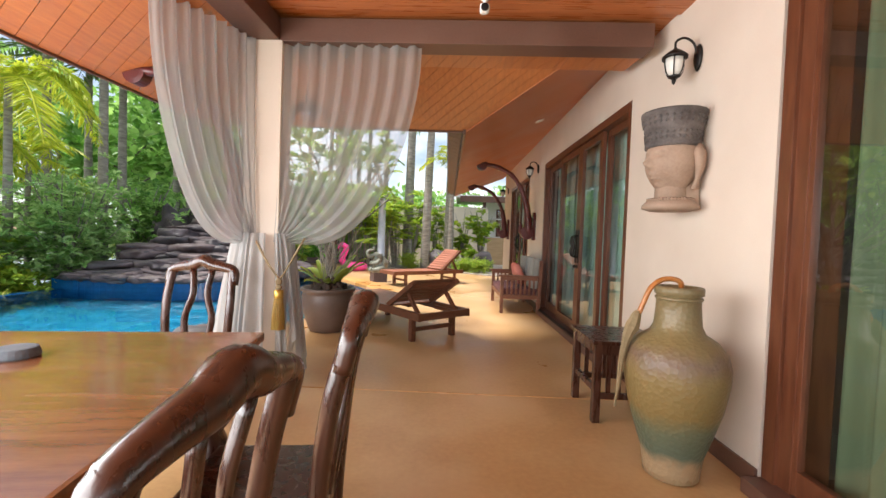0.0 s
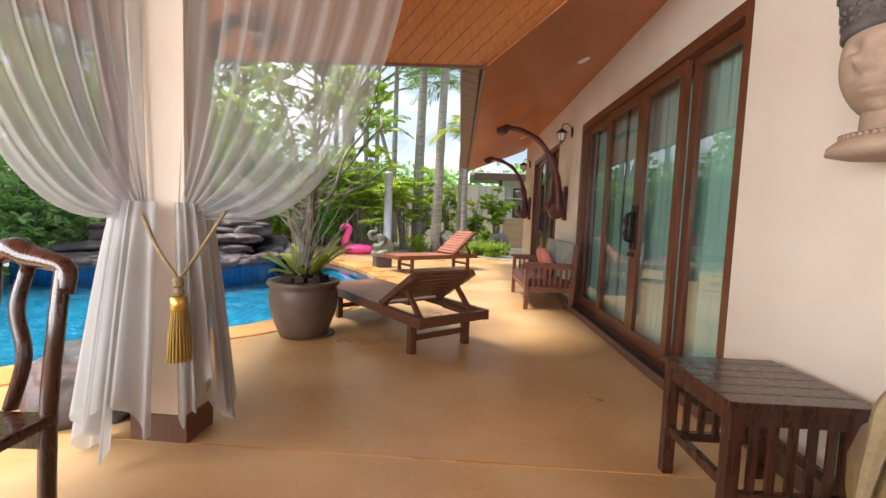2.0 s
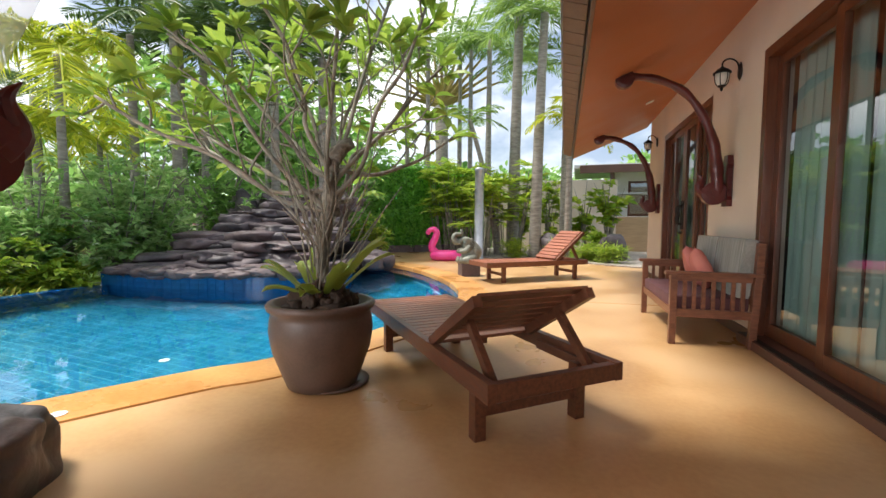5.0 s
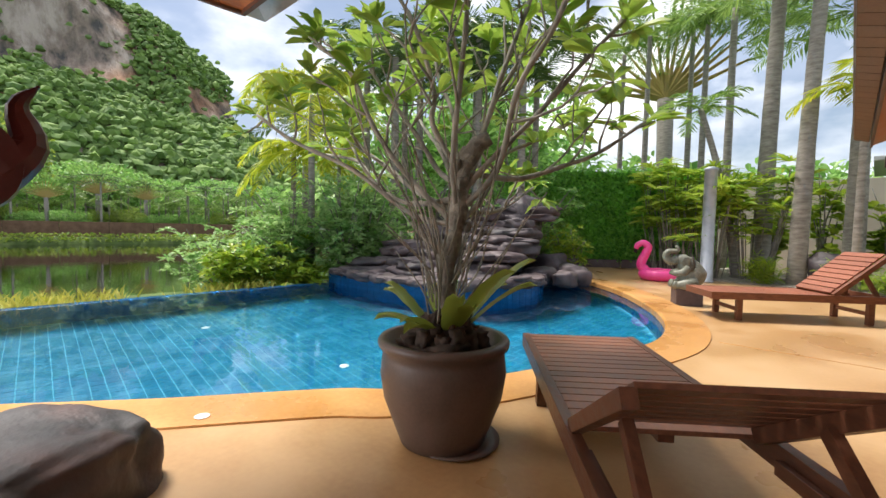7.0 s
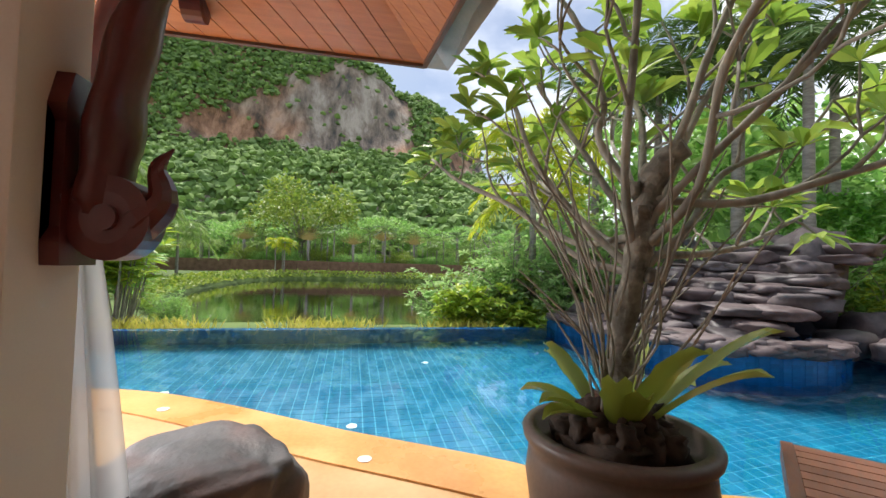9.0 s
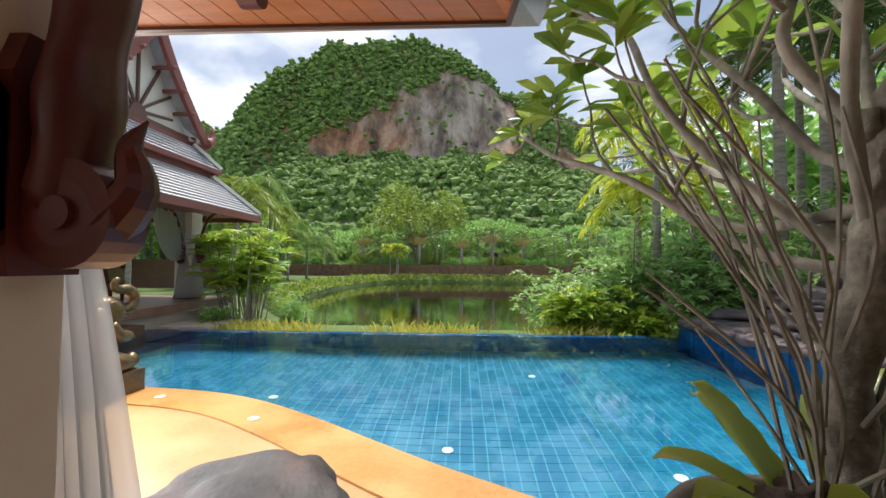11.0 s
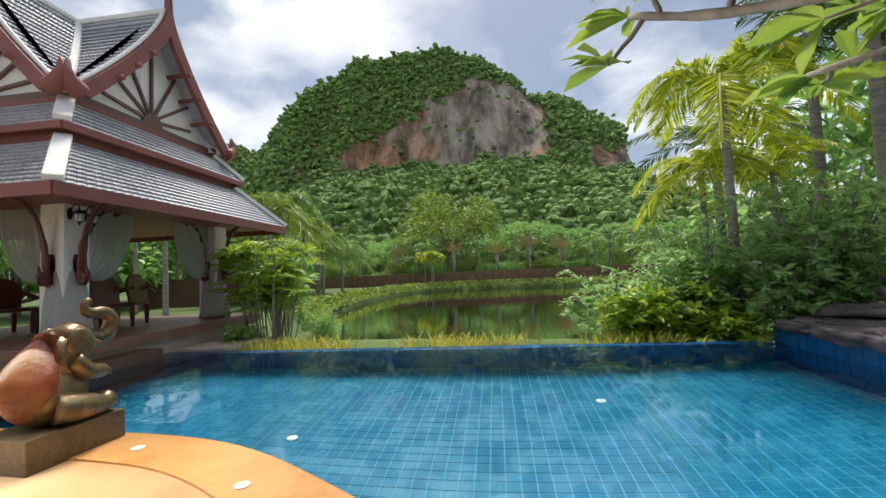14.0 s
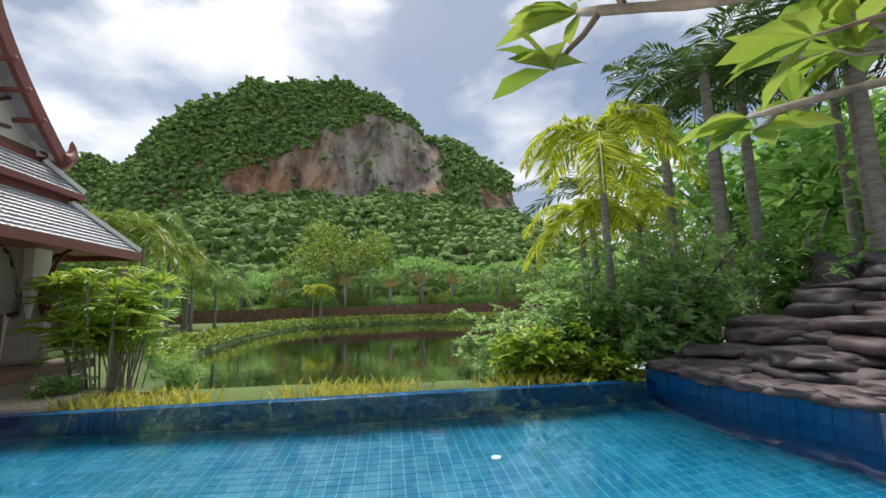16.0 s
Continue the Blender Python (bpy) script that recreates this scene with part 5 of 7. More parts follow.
def elephant(m):
    """Seated elephant figure facing +x with a raised trunk; one mesh, patina body and red cape."""
    bm = bmesh.new()
    blob_mesh(bm, (0.0, 0, 0.20), (0.22, 0.16, 0.20), m, 1)
    blob_mesh(bm, (0.05, 0, 0.40), (0.16, 0.14, 0.17), m, 2)
    blob_mesh(bm, (0.13, 0, 0.53), (0.13, 0.105, 0.105), m, 3)
    blob_mesh(bm, (0.10, 0.13, 0.50), (0.09, 0.02, 0.10), m, 4)
    blob_mesh(bm, (0.10, -0.13, 0.50), (0.09, 0.02, 0.10), m, 5)
    for s in (-1, 1):
        tube(bm, [m @ Vector(p) for p in spline([(0.06, s * 0.11, 0.40), (0.14, s * 0.13, 0.31), (0.24, s * 0.10, 0.29), (0.28, s * 0.08, 0.28)], 4)], [0.065, 0.063, 0.06, 0.058, 0.055, 0.053, 0.05, 0.05, 0.048, 0.047, 0.047, 0.05, 0.045], 10)
        tube(bm, [m @ Vector(p) for p in spline([(-0.05, s * 0.12, 0.12), (0.08, s * 0.17, 0.10), (0.22, s * 0.14, 0.07), (0.30, s * 0.12, 0.09)], 4)], [0.10, 0.098, 0.095, 0.09, 0.085, 0.08, 0.075, 0.07, 0.066, 0.064, 0.064, 0.066, 0.06], 10)
        tube(bm, [m @ Vector(p) for p in ((0.22, s * 0.06, 0.50), (0.29, s * 0.07, 0.47), (0.34, s * 0.06, 0.49))], [0.018, 0.014, 0.004], 8)
        for k in range(3):
            blob_mesh(bm, (0.30 + 0.005 * k, s * (0.05 + 0.028 * k), 0.27), (0.02, 0.014, 0.025), m, 6, 0.0, 2)
    tube(bm, [m @ Vector(p) for p in spline([(0.20, 0, 0.54), (0.30, 0, 0.50), (0.385, 0, 0.53), (0.415, 0, 0.62), (0.36, 0, 0.68), (0.26, 0, 0.685), (0.215, 0, 0.72), (0.235, 0, 0.765), (0.26, 0, 0.77)], 5)], [0.065 - 0.0011 * k for k in range(41)], 12)
    n0 = len(bm.faces)
    r = bmesh.ops.create_icosphere(bm, subdivisions=4, radius=1.0)
    for v in r["verts"]:
        p = Vector((v.co.x * 0.20 - 0.075 + 0.14 * max(0, v.co.z), v.co.y * 0.158 * (1 - 0.25 * max(0, v.co.z)), v.co.z * 0.28 + 0.31))
        if v.co.x > 0.05:
            p.x = 0.0 - 0.06 + 0.05 * v.co.x
        v.co = m @ p
    bm.faces.ensure_lookup_table()
    for f in bm.faces[n0:]:
        f.material_index = 1
    return bm


EM = pose(-3.98, 1.42, 0, 0, 0, 176)
solid("plinth", box(-0.30, 0.30, -0.21, 0.21, 0, 0.20, 0.008), M_PATINA, "dark bronze-coloured block plinth at the pool edge", "plinth", EM)
el = solid("elephant_statue", elephant(EM @ Matrix.Translation((-0.04, 0, 0.195))), M_GOLD, "seated elephant statue in gold and red patina, trunk raised", "statue", smooth=True)
el.data.materials.append(M_REDPAT)
SM = pose(-2.02, 10.80, 0, 0, 0, 210) @ Matrix.Scale(0.82, 4)
solid("plinth", box(-0.22, 0.22, -0.2, 0.2, 0, 0.30, 0.012), M_ROCKP, "grey stone block plinth by the lounger", "plinth", SM)
solid("elephant_statue", elephant(SM @ Matrix.Translation((-0.04, 0, 0.295))), surface("green_grey_patina", (0.10, 0.10, 0.07), (0.34, 0.34, 0.26), 7.0, 0.4, 0.4, 40), "mossy grey-green seated elephant statue, trunk raised", "statue", smooth=True)

fl_m = thing("pool_float", "inflatable bright pink flamingo ring on the terrace", "pool float", pose(-3.45, 13.9, 0, 0, 0, 200) @ Matrix.Scale(0.78, 4))
ring = bmesh.new()
pts = [(0.42 * math.cos(k * 0.2618), 0.42 * math.sin(k * 0.2618), 0.16) for k in range(24)]
tube(ring, pts + [pts[0]], 0.16, 14)
part("ring", ring, M_PINK, fl_m, smooth=True)
part("neck", tube(bmesh.new(), spline([(0.36, 0, 0.22), (0.50, 0, 0.45), (0.40, 0, 0.75), (0.33, 0, 0.95), (0.45, 0, 1.07), (0.60, 0, 1.02), (0.66, 0, 0.9)], 6), [0.15 - 0.0022 * k for k in range(37)], 14), M_PINK, fl_m, smooth=True)
part("beak", tube(bmesh.new(), [(0.655, 0, 0.90), (0.67, 0, 0.82), (0.63, 0, 0.76)], [0.06, 0.045, 0.01], 10), M_BLACK, fl_m, "black beak tip")
solid("garden_post", lathe(bmesh.new(), [(0.15, 0), (0.15, 0.04), (0.125, 0.05), (0.125, 2.46), (0.135, 2.47), (0.13, 2.52), (0.06, 2.55)], 24, pose(-2.65, 14.4, 0)), M_METAL, "round grey metal post standing by the hedge", "post", smooth=True)

pot = thing("plant_pot", "large round dark brown ceramic plant pot", "plant pot", pose(-1.57, 5.20, 0) @ Matrix.Scale(0.96, 4))
part("body", lathe(bmesh.new(), [(0.20, 0), (0.225, 0.01), (0.26, 0.10), (0.315, 0.25), (0.335, 0.38), (0.325, 0.47), (0.315, 0.50), (0.345, 0.52), (0.350, 0.545), (0.34, 0.56), (0.30, 0.56), (0.295, 0.50)], 44), M_POT, pot, smooth=True)
part("saucer", lathe(bmesh.new(), [(0.20, 0.0), (0.245, 0.012), (0.245, 0.02), (0.2, 0.018)], 36, pose(0.05, 0.04, 0)), M_POT, pot, smooth=True)
sl = bmesh.new()
boulder(sl, (0, 0, 0.50), (0.215, 0.215, 0.08), 5.0, 4, 0.3)
for k in range(30):
    a = k * 2.4
    boulder(sl, ((0.07 + 0.004 * k) * math.cos(a), (0.07 + 0.004 * k) * math.sin(a), 0.615 - 0.003 * k + 0.02 * (k % 3)), (0.052, 0.035, 0.045), k + 2.0, 3, 0.6, a)
part("soil", sl, M_SOIL, pot, "dark clumped soil and roots", True)


# ---------------------------------------------------------------- waterfall rockery
fall = thing("waterfall_rockery", "layered dark slate rockery with a dry waterfall above the pool", "rockery")
RK = [(-7.65, 8.10), (-6.9, 8.12), (-6.1, 8.25), (-5.4, 8.45), (-4.8, 8.8), (-4.45, 9.35), (-4.3, 10.1), (-4.6, 10.9), (-5.3, 11.8)]
RKL = [(p[0], p[1]) for p in spline(RK, 5)]
part("tiled_base", prism(bmesh.new(), RKL + [(-5.8, 12.6), (-8.6, 12.6), (-8.9, 9.0), (-8.2, 8.2)], -1.35, 0.10), M_TILE, fall, "blue tiled planter wall of the rockery")
rr = random.Random(11)
for k in range(46):
    t = k / 45
    i = t * (len(RKL) - 1)
    p, q = RKL[int(i)], RKL[min(int(i) + 1, len(RKL) - 1)]
    f = i - int(i)
    x, y = p[0] + (q[0] - p[0]) * f, p[1] + (q[1] - p[1]) * f
    d = Vector((q[0] - p[0], q[1] - p[1]))
    a = math.atan2(d.y, d.x) if d.length else 0
    part("edge_stone", boulder(bmesh.new(), (x + rr.uniform(-0.05, 0.02) - math.sin(a) * 0.12, y + 0.12 * math.cos(a), 0.13 + rr.uniform(0, 0.05)), (rr.uniform(0.16, 0.34), rr.uniform(0.14, 0.26), rr.uniform(0.05, 0.11)), k + 0.5, 3, 0.35, a + rr.uniform(-0.4, 0.4)), M_ROCKP if k % 3 else M_ROCK, fall, smooth=True)
for lev in range(9):
    z = 0.20 + lev * 0.165
    yb = 8.75 + lev * 0.36
    n = 9 - lev // 2
    for k in range(n):
        x = -7.9 + 0.12 * lev + (3.1 - 0.2 * lev) * (k + rr.uniform(0.2, 0.8)) / n
        part("ledge_stone", boulder(bmesh.new(), (x, yb + rr.uniform(-0.22, 0.22) + 0.10 * k, z + rr.uniform(-0.04, 0.04)), (rr.uniform(0.28, 0.55), rr.uniform(0.28, 0.5), rr.uniform(0.07, 0.13)), lev * 11 + k + 0.3, 3, 0.38, rr.uniform(-0.5, 0.5)), M_ROCK if (lev + k) % 3 else M_ROCKP, fall, smooth=True)
for k in range(8):
    part("back_stone", boulder(bmesh.new(), (-8.2 + 0.34 * k, 11.9 + rr.uniform(-0.3, 0.3), 0.7 + rr.uniform(-0.2, 0.35)), (0.45, 0.4, 0.75), 60 + k, 3, 0.4, rr.uniform(0, 3)), M_ROCK, fall, smooth=True)
for x, y, sx, sz in ((-4.55, 11.9, 0.4, 0.24), (-4.9, 11.2, 0.42, 0.2), (-4.35, 11.3, 0.3, 0.16), (-5.3, 12.3, 0.42, 0.42)):
    part("corner_stone", boulder(bmesh.new(), (x, y, 0.12), (sx, sx * 0.8, sz), x * 3, 3, 0.3, y), M_ROCK, fall, smooth=True)


# ---------------------------------------------------------------- pavilion across the pool
sala = thing("pavilion", "open Thai pavilion with white columns and steep grey tiled gables", "pavilion")
X0, X1, Y0, Y1, PZ = -10.1, -6.9, -5.1, -1.9, 0.30
CX, CY = (X0 + X1) / 2, (Y0 + Y1) / 2
part("platform", box(X0 - 0.7, X1 + 0.75, Y0 - 0.7, Y1 + 0.70, PZ - 0.16, PZ, 0.01), M_FLOORWOOD, sala, "red-brown boarded platform")
part("platform_wall", box(X0 - 0.6, X1 + 0.65, Y0 - 0.6, Y1 + 0.60, -1.3, PZ - 0.16), M_STONE, sala)
part("step", box(-7.6, -5.6, -2.0, -0.95, -1.3, PZ - 0.24, 0.01), M_BEAM, sala, "dark step at the water")
for x in (X0, X1):
    for y in (Y0, Y1):
        part("column", box(x - 0.19, x + 0.19, y - 0.19, y + 0.19, PZ + 0.08, 2.75, 0.008), M_WHITE, sala)
        part("column_foot", box(x - 0.20, x + 0.20, y - 0.20, y + 0.20, PZ, PZ + 0.08, 0.004), M_PATINA, sala)
OV, EVZ = 1.12, 2.30
ex0, ex1, ey0, ey1 = X0 - OV, X1 + OV, Y0 - OV, Y1 + OV


def slope_tiles(bm, p, q, r, s, rows, cols):
    """Overlapping tile courses on the quad p q (eave), s r (top)."""
    p, q, r, s = (Vector(v) for v in (p, q, r, s))
    nrm = (q - p).cross(s - p).normalized()
    if nrm.z < 0:
        nrm = -nrm
    for j in range(rows):
        a0, a1 = p.lerp(s, j / rows), p.lerp(s, min(1, (j + 1.08) / rows))
        b0, b1 = q.lerp(r, j / rows), q.lerp(r, min(1, (j + 1.08) / rows))
        for i in range(cols):
            u0, u1 = i / cols, (i + 0.94) / cols
            v = [a0.lerp(b0, u0) + nrm * 0.035, a0.lerp(b0, (u0 + u1) / 2) + nrm * 0.05, a0.lerp(b0, u1) + nrm * 0.035, a1.lerp(b1, u1) + nrm * 0.008, a1.lerp(b1, u0) + nrm * 0.008]
            w = [bm.verts.new(x) for x in v]
            bm.faces.new(w)
            lo = [bm.verts.new(v[0] - nrm * 0.03), bm.verts.new(v[1] - nrm * 0.03), bm.verts.new(v[2] - nrm * 0.03)]
            bm.faces.new((w[1], w[0], lo[0], lo[1]))
            bm.faces.new((w[2], w[1], lo[1], lo[2]))


def hip_tier(z0, z1, o0, o1, rows, cols, fascia):
    """One hipped tier from half-extents o0 at z0 to o1 at z1."""
    c0 = [(CX - o0, CY - o0), (CX + o0, CY - o0), (CX + o0, CY + o0), (CX - o0, CY + o0)]
    c1 = [(CX - o1, CY - o1), (CX + o1, CY - o1), (CX + o1, CY + o1), (CX - o1, CY + o1)]
    for k in range(4):
        a, b, c, d = c0[k], c0[(k + 1) % 4], c1[(k + 1) % 4], c1[k]
        under = bmesh.new()
        vs = [under.verts.new((*a, z0)), under.verts.new((*b, z0)), under.verts.new((*c, z1)), under.verts.new((*d, z1))]
        under.faces.new(vs)
        ub = [under.verts.new(v.co + Vector((0, 0, -0.06))) for v in vs]
        under.faces.new(ub[::-1])
        part("roof_deck", under, M_RED, sala)
        tl = bmesh.new()
        slope_tiles(tl, (*a, z0), (*b, z0), (*c, z1), (*d, z1), rows, cols)
        tagged(part("roof_tiles", tl, M_ROOF, sala, "grey roof tiles in courses"), kind="stuff")
        part("fascia", bar(bmesh.new(), (*a, z0 - fascia / 2 + 0.02), (*b, z0 - fascia / 2 + 0.02), 0.05, fascia, 0.006), M_RED, sala)
        part("hip_ridge", bar(bmesh.new(), (a[0], a[1], z0 + 0.06), (d[0], d[1], z1 + 0.06), 0.20, 0.08, 0.015), M_WHITE, sala, "white mortar hip ridge")


hip_tier(EVZ, 3.12, ex1 - CX, 1.92, 11, 40, 0.16)
part("band", box(CX - 1.90, CX + 1.90, CY - 1.90, CY + 1.90, 3.02, 3.30, 0.01), M_RED, sala)
hip_tier(3.32, 3.82, 2.05, 1.62, 6, 32, 0.10)
part("band", box(CX - 1.62, CX + 1.62, CY - 1.62, CY + 1.62, 3.70, 3.92, 0.01), M_RED, sala)
part("ceiling_panel", box(ex0 + 0.1, ex1 - 0.1, ey0 + 0.1, ey1 - 0.1, EVZ - 0.04, EVZ + 0.0), M_RED, sala)
GB, GZ, PK, HALF = 3.92, 3.92, 6.15, 1.72


def gable_curve(s):
    """Concave Thai roof line: half-width at height share s."""
    return HALF * max(0.0, 1 - s) ** 1.35


for rot in (0, 90, 180, 270):
    m = Matrix.Translation((CX, CY, 0)) @ Matrix.Rotation(radians(rot), 4, "Z")
    ytip = 1.75
    ns = 10
    for sgn in (-1, 1):
        for j in range(ns):
            s0, s1 = j / ns, (j + 1) / ns
            w0, w1 = gable_curve(s0), gable_curve(s1)
            z0, z1 = GB + (PK - GB) * s0, GB + (PK - GB) * s1
            tl = bmesh.new()
            slope_tiles(tl, m @ Vector((sgn * w0, min(w0, ytip), z0)), m @ Vector((sgn * w0, ytip, z0)), m @ Vector((sgn * w1, ytip, z1)), m @ Vector((sgn * w1, min(w1, ytip), z1)), 2, max(3, int((ytip - w0) * 12) + 3))
            deck_q = [m @ Vector(v_) for v_ in ((sgn * w0, min(w0, ytip), z0 - 0.02), (sgn * w0, ytip, z0 - 0.02), (sgn * w1, ytip, z1 - 0.02), (sgn * w1, min(w1, ytip), z1 - 0.02))]
            tl.faces.new([tl.verts.new(v_) for v_ in deck_q])
            tagged(part("gable_tiles", tl, M_ROOF, sala), kind="stuff")
        out = [(sgn * (gable_curve(k / 12) + 0.06), GB + (PK - GB) * k / 12) for k in range(13)]
        inn = [(sgn * max(0.0, gable_curve(k / 12) - 0.17), GB - 0.06 + (PK - GB) * k / 12) for k in range(13)]
        top = [(0.03 * sgn, PK + 0.55)]
        bb = plate(bmesh.new(), out + top + inn[::-1], 0.09, m @ Matrix.Translation((0, ytip + 0.16, 0)))
        bmesh.ops.recalc_face_normals(bb, faces=bb.faces)
        part("barge_board", bb, M_RED, sala, "curved red barge board")
        wl_ = bmesh.new()
        tube(wl_, [m @ Vector((x + sgn * 0.01, ytip + 0.12, z + 0.04)) for x, z in out], 0.035, 6)
        part("verge", wl_, M_WHITE, sala, "white mortar verge")
        horn = bmesh.new()
        tube(horn, [m @ Vector(p) for p in spline([(sgn * 1.66, ytip + 0.16, GB - 0.02), (sgn * 1.80, ytip + 0.16, GB + 0.06), (sgn * 1.88, ytip + 0.16, GB + 0.22), (sgn * 1.84, ytip + 0.16, GB + 0.42)], 4)], [0.13, 0.13, 0.13, 0.12, 0.12, 0.11, 0.10, 0.09, 0.08, 0.06, 0.05, 0.03, 0.01], 8)
        part("finial", horn, M_RED, sala, "upturned red corner finial", True)
        for k in (3, 5, 7):
            x, z = gable_curve(k / 12) - 0.10, GB + (PK - GB) * k / 12
            pg = bmesh.new()
            tube(pg, [m @ Vector((sgn * x, ytip - 0.25, z - 0.08)), m @ Vector((sgn * x, ytip + 0.26, z - 0.08))], 0.045, 8)
            part("purlin_end", pg, M_RED, sala, smooth=True)
    wallp = plate(bmesh.new(), [(-gable_curve(k / 12), GB + (PK - GB) * k / 12) for k in range(13)] + [(gable_curve(k / 12), GB + (PK - GB) * k / 12) for k in range(11, -1, -1)], 0.05, m @ Matrix.Translation((0, ytip - 0.25, 0)))
    bmesh.ops.recalc_face_normals(wallp, faces=wallp.faces)
    part("gable_panel", wallp, M_WHITE, sala, "white gable panel")
    for k in range(7):
        a = radians(8 + k * 27.3)
        ln = 0.95 + 0.35 * math.sin(a)
        ry = bmesh.new()
        bar(ry, m @ Vector((0.1 * math.cos(a), ytip - 0.20, GB + 0.18 + 0.1 * math.sin(a))), m @ Vector((ln * math.cos(a), ytip - 0.20, GB + 0.18 + ln * math.sin(a) * 0.95)), 0.05, 0.05, 0.004, m.to_3x3() @ Vector((0, 1, 0)))
        part("sun_ray", ry, M_BEAM, sala)
    hub = plate(bmesh.new(), [(0.22 * math.cos(k * 0.2618), GB + 0.10 + 0.22 * math.sin(k * 0.2618)) for k in range(13)], 0.06, m @ Matrix.Translation((0, ytip - 0.19, 0)))
    part("hub", hub, M_BEAM, sala)
    part("sill_beam", bar(bmesh.new(), m @ Vector((-1.7, ytip - 0.2, GB + 0.05)), m @ Vector((1.7, ytip - 0.2, GB + 0.05)), 0.12, 0.10, 0.008), M_BEAM, sala)
    rg = bmesh.new()
    bar(rg, m @ Vector((0, 0, PK + 0.02)), m @ Vector((0, ytip + 0.1, PK + 0.02)), 0.14, 0.09, 0.02)
    part("ridge", rg, M_WHITE, sala)
    vy = bmesh.new()
    tube(vy, [m @ Vector((gable_curve(k / 12), gable_curve(k / 12), GB + 0.05 + (PK - GB) * k / 12)) for k in range(13)], 0.09, 6)
    part("valley", vy, M_WHITE, sala, "white valley gutter")
for x, dx in ((X0, -1), (X1, 1)):
    for y, dy in ((Y0, -1), (Y1, 1)):
        for mm in (pose(x + dx * 0.19, y, PZ + 1.0, 0, 0, 0 if dx < 0 else 180), pose(x, y + dy * 0.19, PZ + 1.0, 0, 0, -90 if dy > 0 else 90), pose(x - dx * 0.19, y, PZ + 1.0, 0, 0, 0 if dx > 0 else 180)):
            k = copy_thing(br, mm)
            k["label"] = "oxblood red carved roof bracket on the pavilion column"
            k.scale = (0.62, 0.8, 0.9)
for x in (X0 + 0.0, X1):
    for a, sg in (((1, 0, 0), -1), ((-1, 0, 0), 1)):
        if (x == X0 and a[0] > 0) or (x == X1 and a[0] < 0):
            drape = thing("sheer_curtain", "white sheer curtain tied to a pavilion column", "curtain")
            swag("swag_panel", (x + a[0] * 0.15, Y1, 0), a, (0, 1, 0), 0.95, 2.28, PZ + 0.95, M_SHEER, "")
drape = thing("sheer_curtain", "white sheer curtain tied to a pavilion column", "curtain")
swag("swag_panel", (X1, Y1 - 0.15, 0), (0, -1, 0), (1, 0, 0), 0.95, 2.28, PZ + 0.95, M_SHEER, "")
for x in (X0, X1):
    sk = bmesh.new()
    tube(sk, [(x, Y1 + 0.02, 1.3), (x, Y1 + 0.03, 0.9), (x, Y1 + 0.05, PZ + 0.02)], [0.20, 0.25, 0.30], 26)
    solid("curtain_skirt", sk, M_SHEER, "gathered lower curtain round a pavilion column", "curtain")
for y in (Y1 + 0.20,):
    for dx in (-0.1, 0.12):
        copy_thing(lan, pose(X1 + dx, y, 2.12, 0, 0, -90))


def carved_chair(m):
    c = thing("carved_armchair", "dark red carved wooden armchair inside the pavilion", "armchair", m, "pavilion chairs")
    part("seat", box(-0.32, 0.32, -0.3, 0.3, 0.38, 0.45, 0.015), M_BRACKET, c)
    part("backrest", plate(bmesh.new(), spline([(-0.34, 0.42), (-0.36, 0.8), (-0.2, 0.95), (0, 1.0), (0.2, 0.95), (0.36, 0.8), (0.34, 0.42)], 3), 0.05, pose(0, -0.3, 0, -8, 0, 0)), M_FRAME, c)
    for x in (-0.29, 0.29):
        part("armrest", tube(bmesh.new(), spline([(x, -0.3, 0.72), (x * 1.05, 0.1, 0.68), (x * 1.1, 0.3, 0.62)], 4), 0.035, 8), M_BRACKET, c, smooth=True)
        for y in (-0.26, 0.26):
            part("leg", lathe(bmesh.new(), [(0.03, 0), (0.035, 0.1), (0.045, 0.25), (0.03, 0.38)], 10, Matrix.Translation((x, y, 0))), M_BRACKET, c)
    return c


cc = carved_chair(pose(-8.9, -2.9, PZ, 0, 0, 200))
for x, y, a in ((-8.1, -2.8, 185), (-9.2, -4.2, 20), (-7.9, -4.3, -10)):
    copy_thing(cc, pose(x, y, PZ, 0, 0, a))
pt_ = thing("low_table", "low dark table inside the pavilion", "table", pose(-8.5, -3.55, PZ))
part("top", box(-0.5, 0.5, -0.35, 0.35, 0.40, 0.45, 0.01), M_DARKWOOD, pt_)
for x in (-0.42, 0.42):
    for y in (-0.28, 0.28):
        part("leg", box(x - 0.03, x + 0.03, y - 0.03, y + 0.03, 0, 0.40), M_DARKWOOD, pt_)
solid("path", box(-9.5, -8.2, -1.2, -0.2, -0.5, -0.06, 0.01), M_STONE, "pale stone ledge beside the pavilion", "path", kind="structure")

# ---------------------------------------------------------------- garden wall, hedge, far house
solid("wall_garden", box(-3.2, 1.3, 19.2, 19.4, -0.3, 2.6, 0.01), M_WALL, "beige garden wall behind the palms", "wall", kind="structure")
hedge = thing("hedge", "tall clipped green hedge wall behind the pool", "hedge")
HA, HB = Vector((-8.2, 14.2, 0)), Vector((-3.6, 17.9, 0))
hd_ = (HB - HA).normalized()
hn = Vector((hd_.y, -hd_.x, 0))
hb = bmesh.new()
bar(hb, HA - hn * 0.3 + Vector((0, 0, 1.55)), HB - hn * 0.3 + Vector((0, 0, 1.55)), 0.5, 2.7, 0.0)
part("hedge_core", hb, M_HEDGE, hedge)
rng = np.random.default_rng(5)
N = 9000
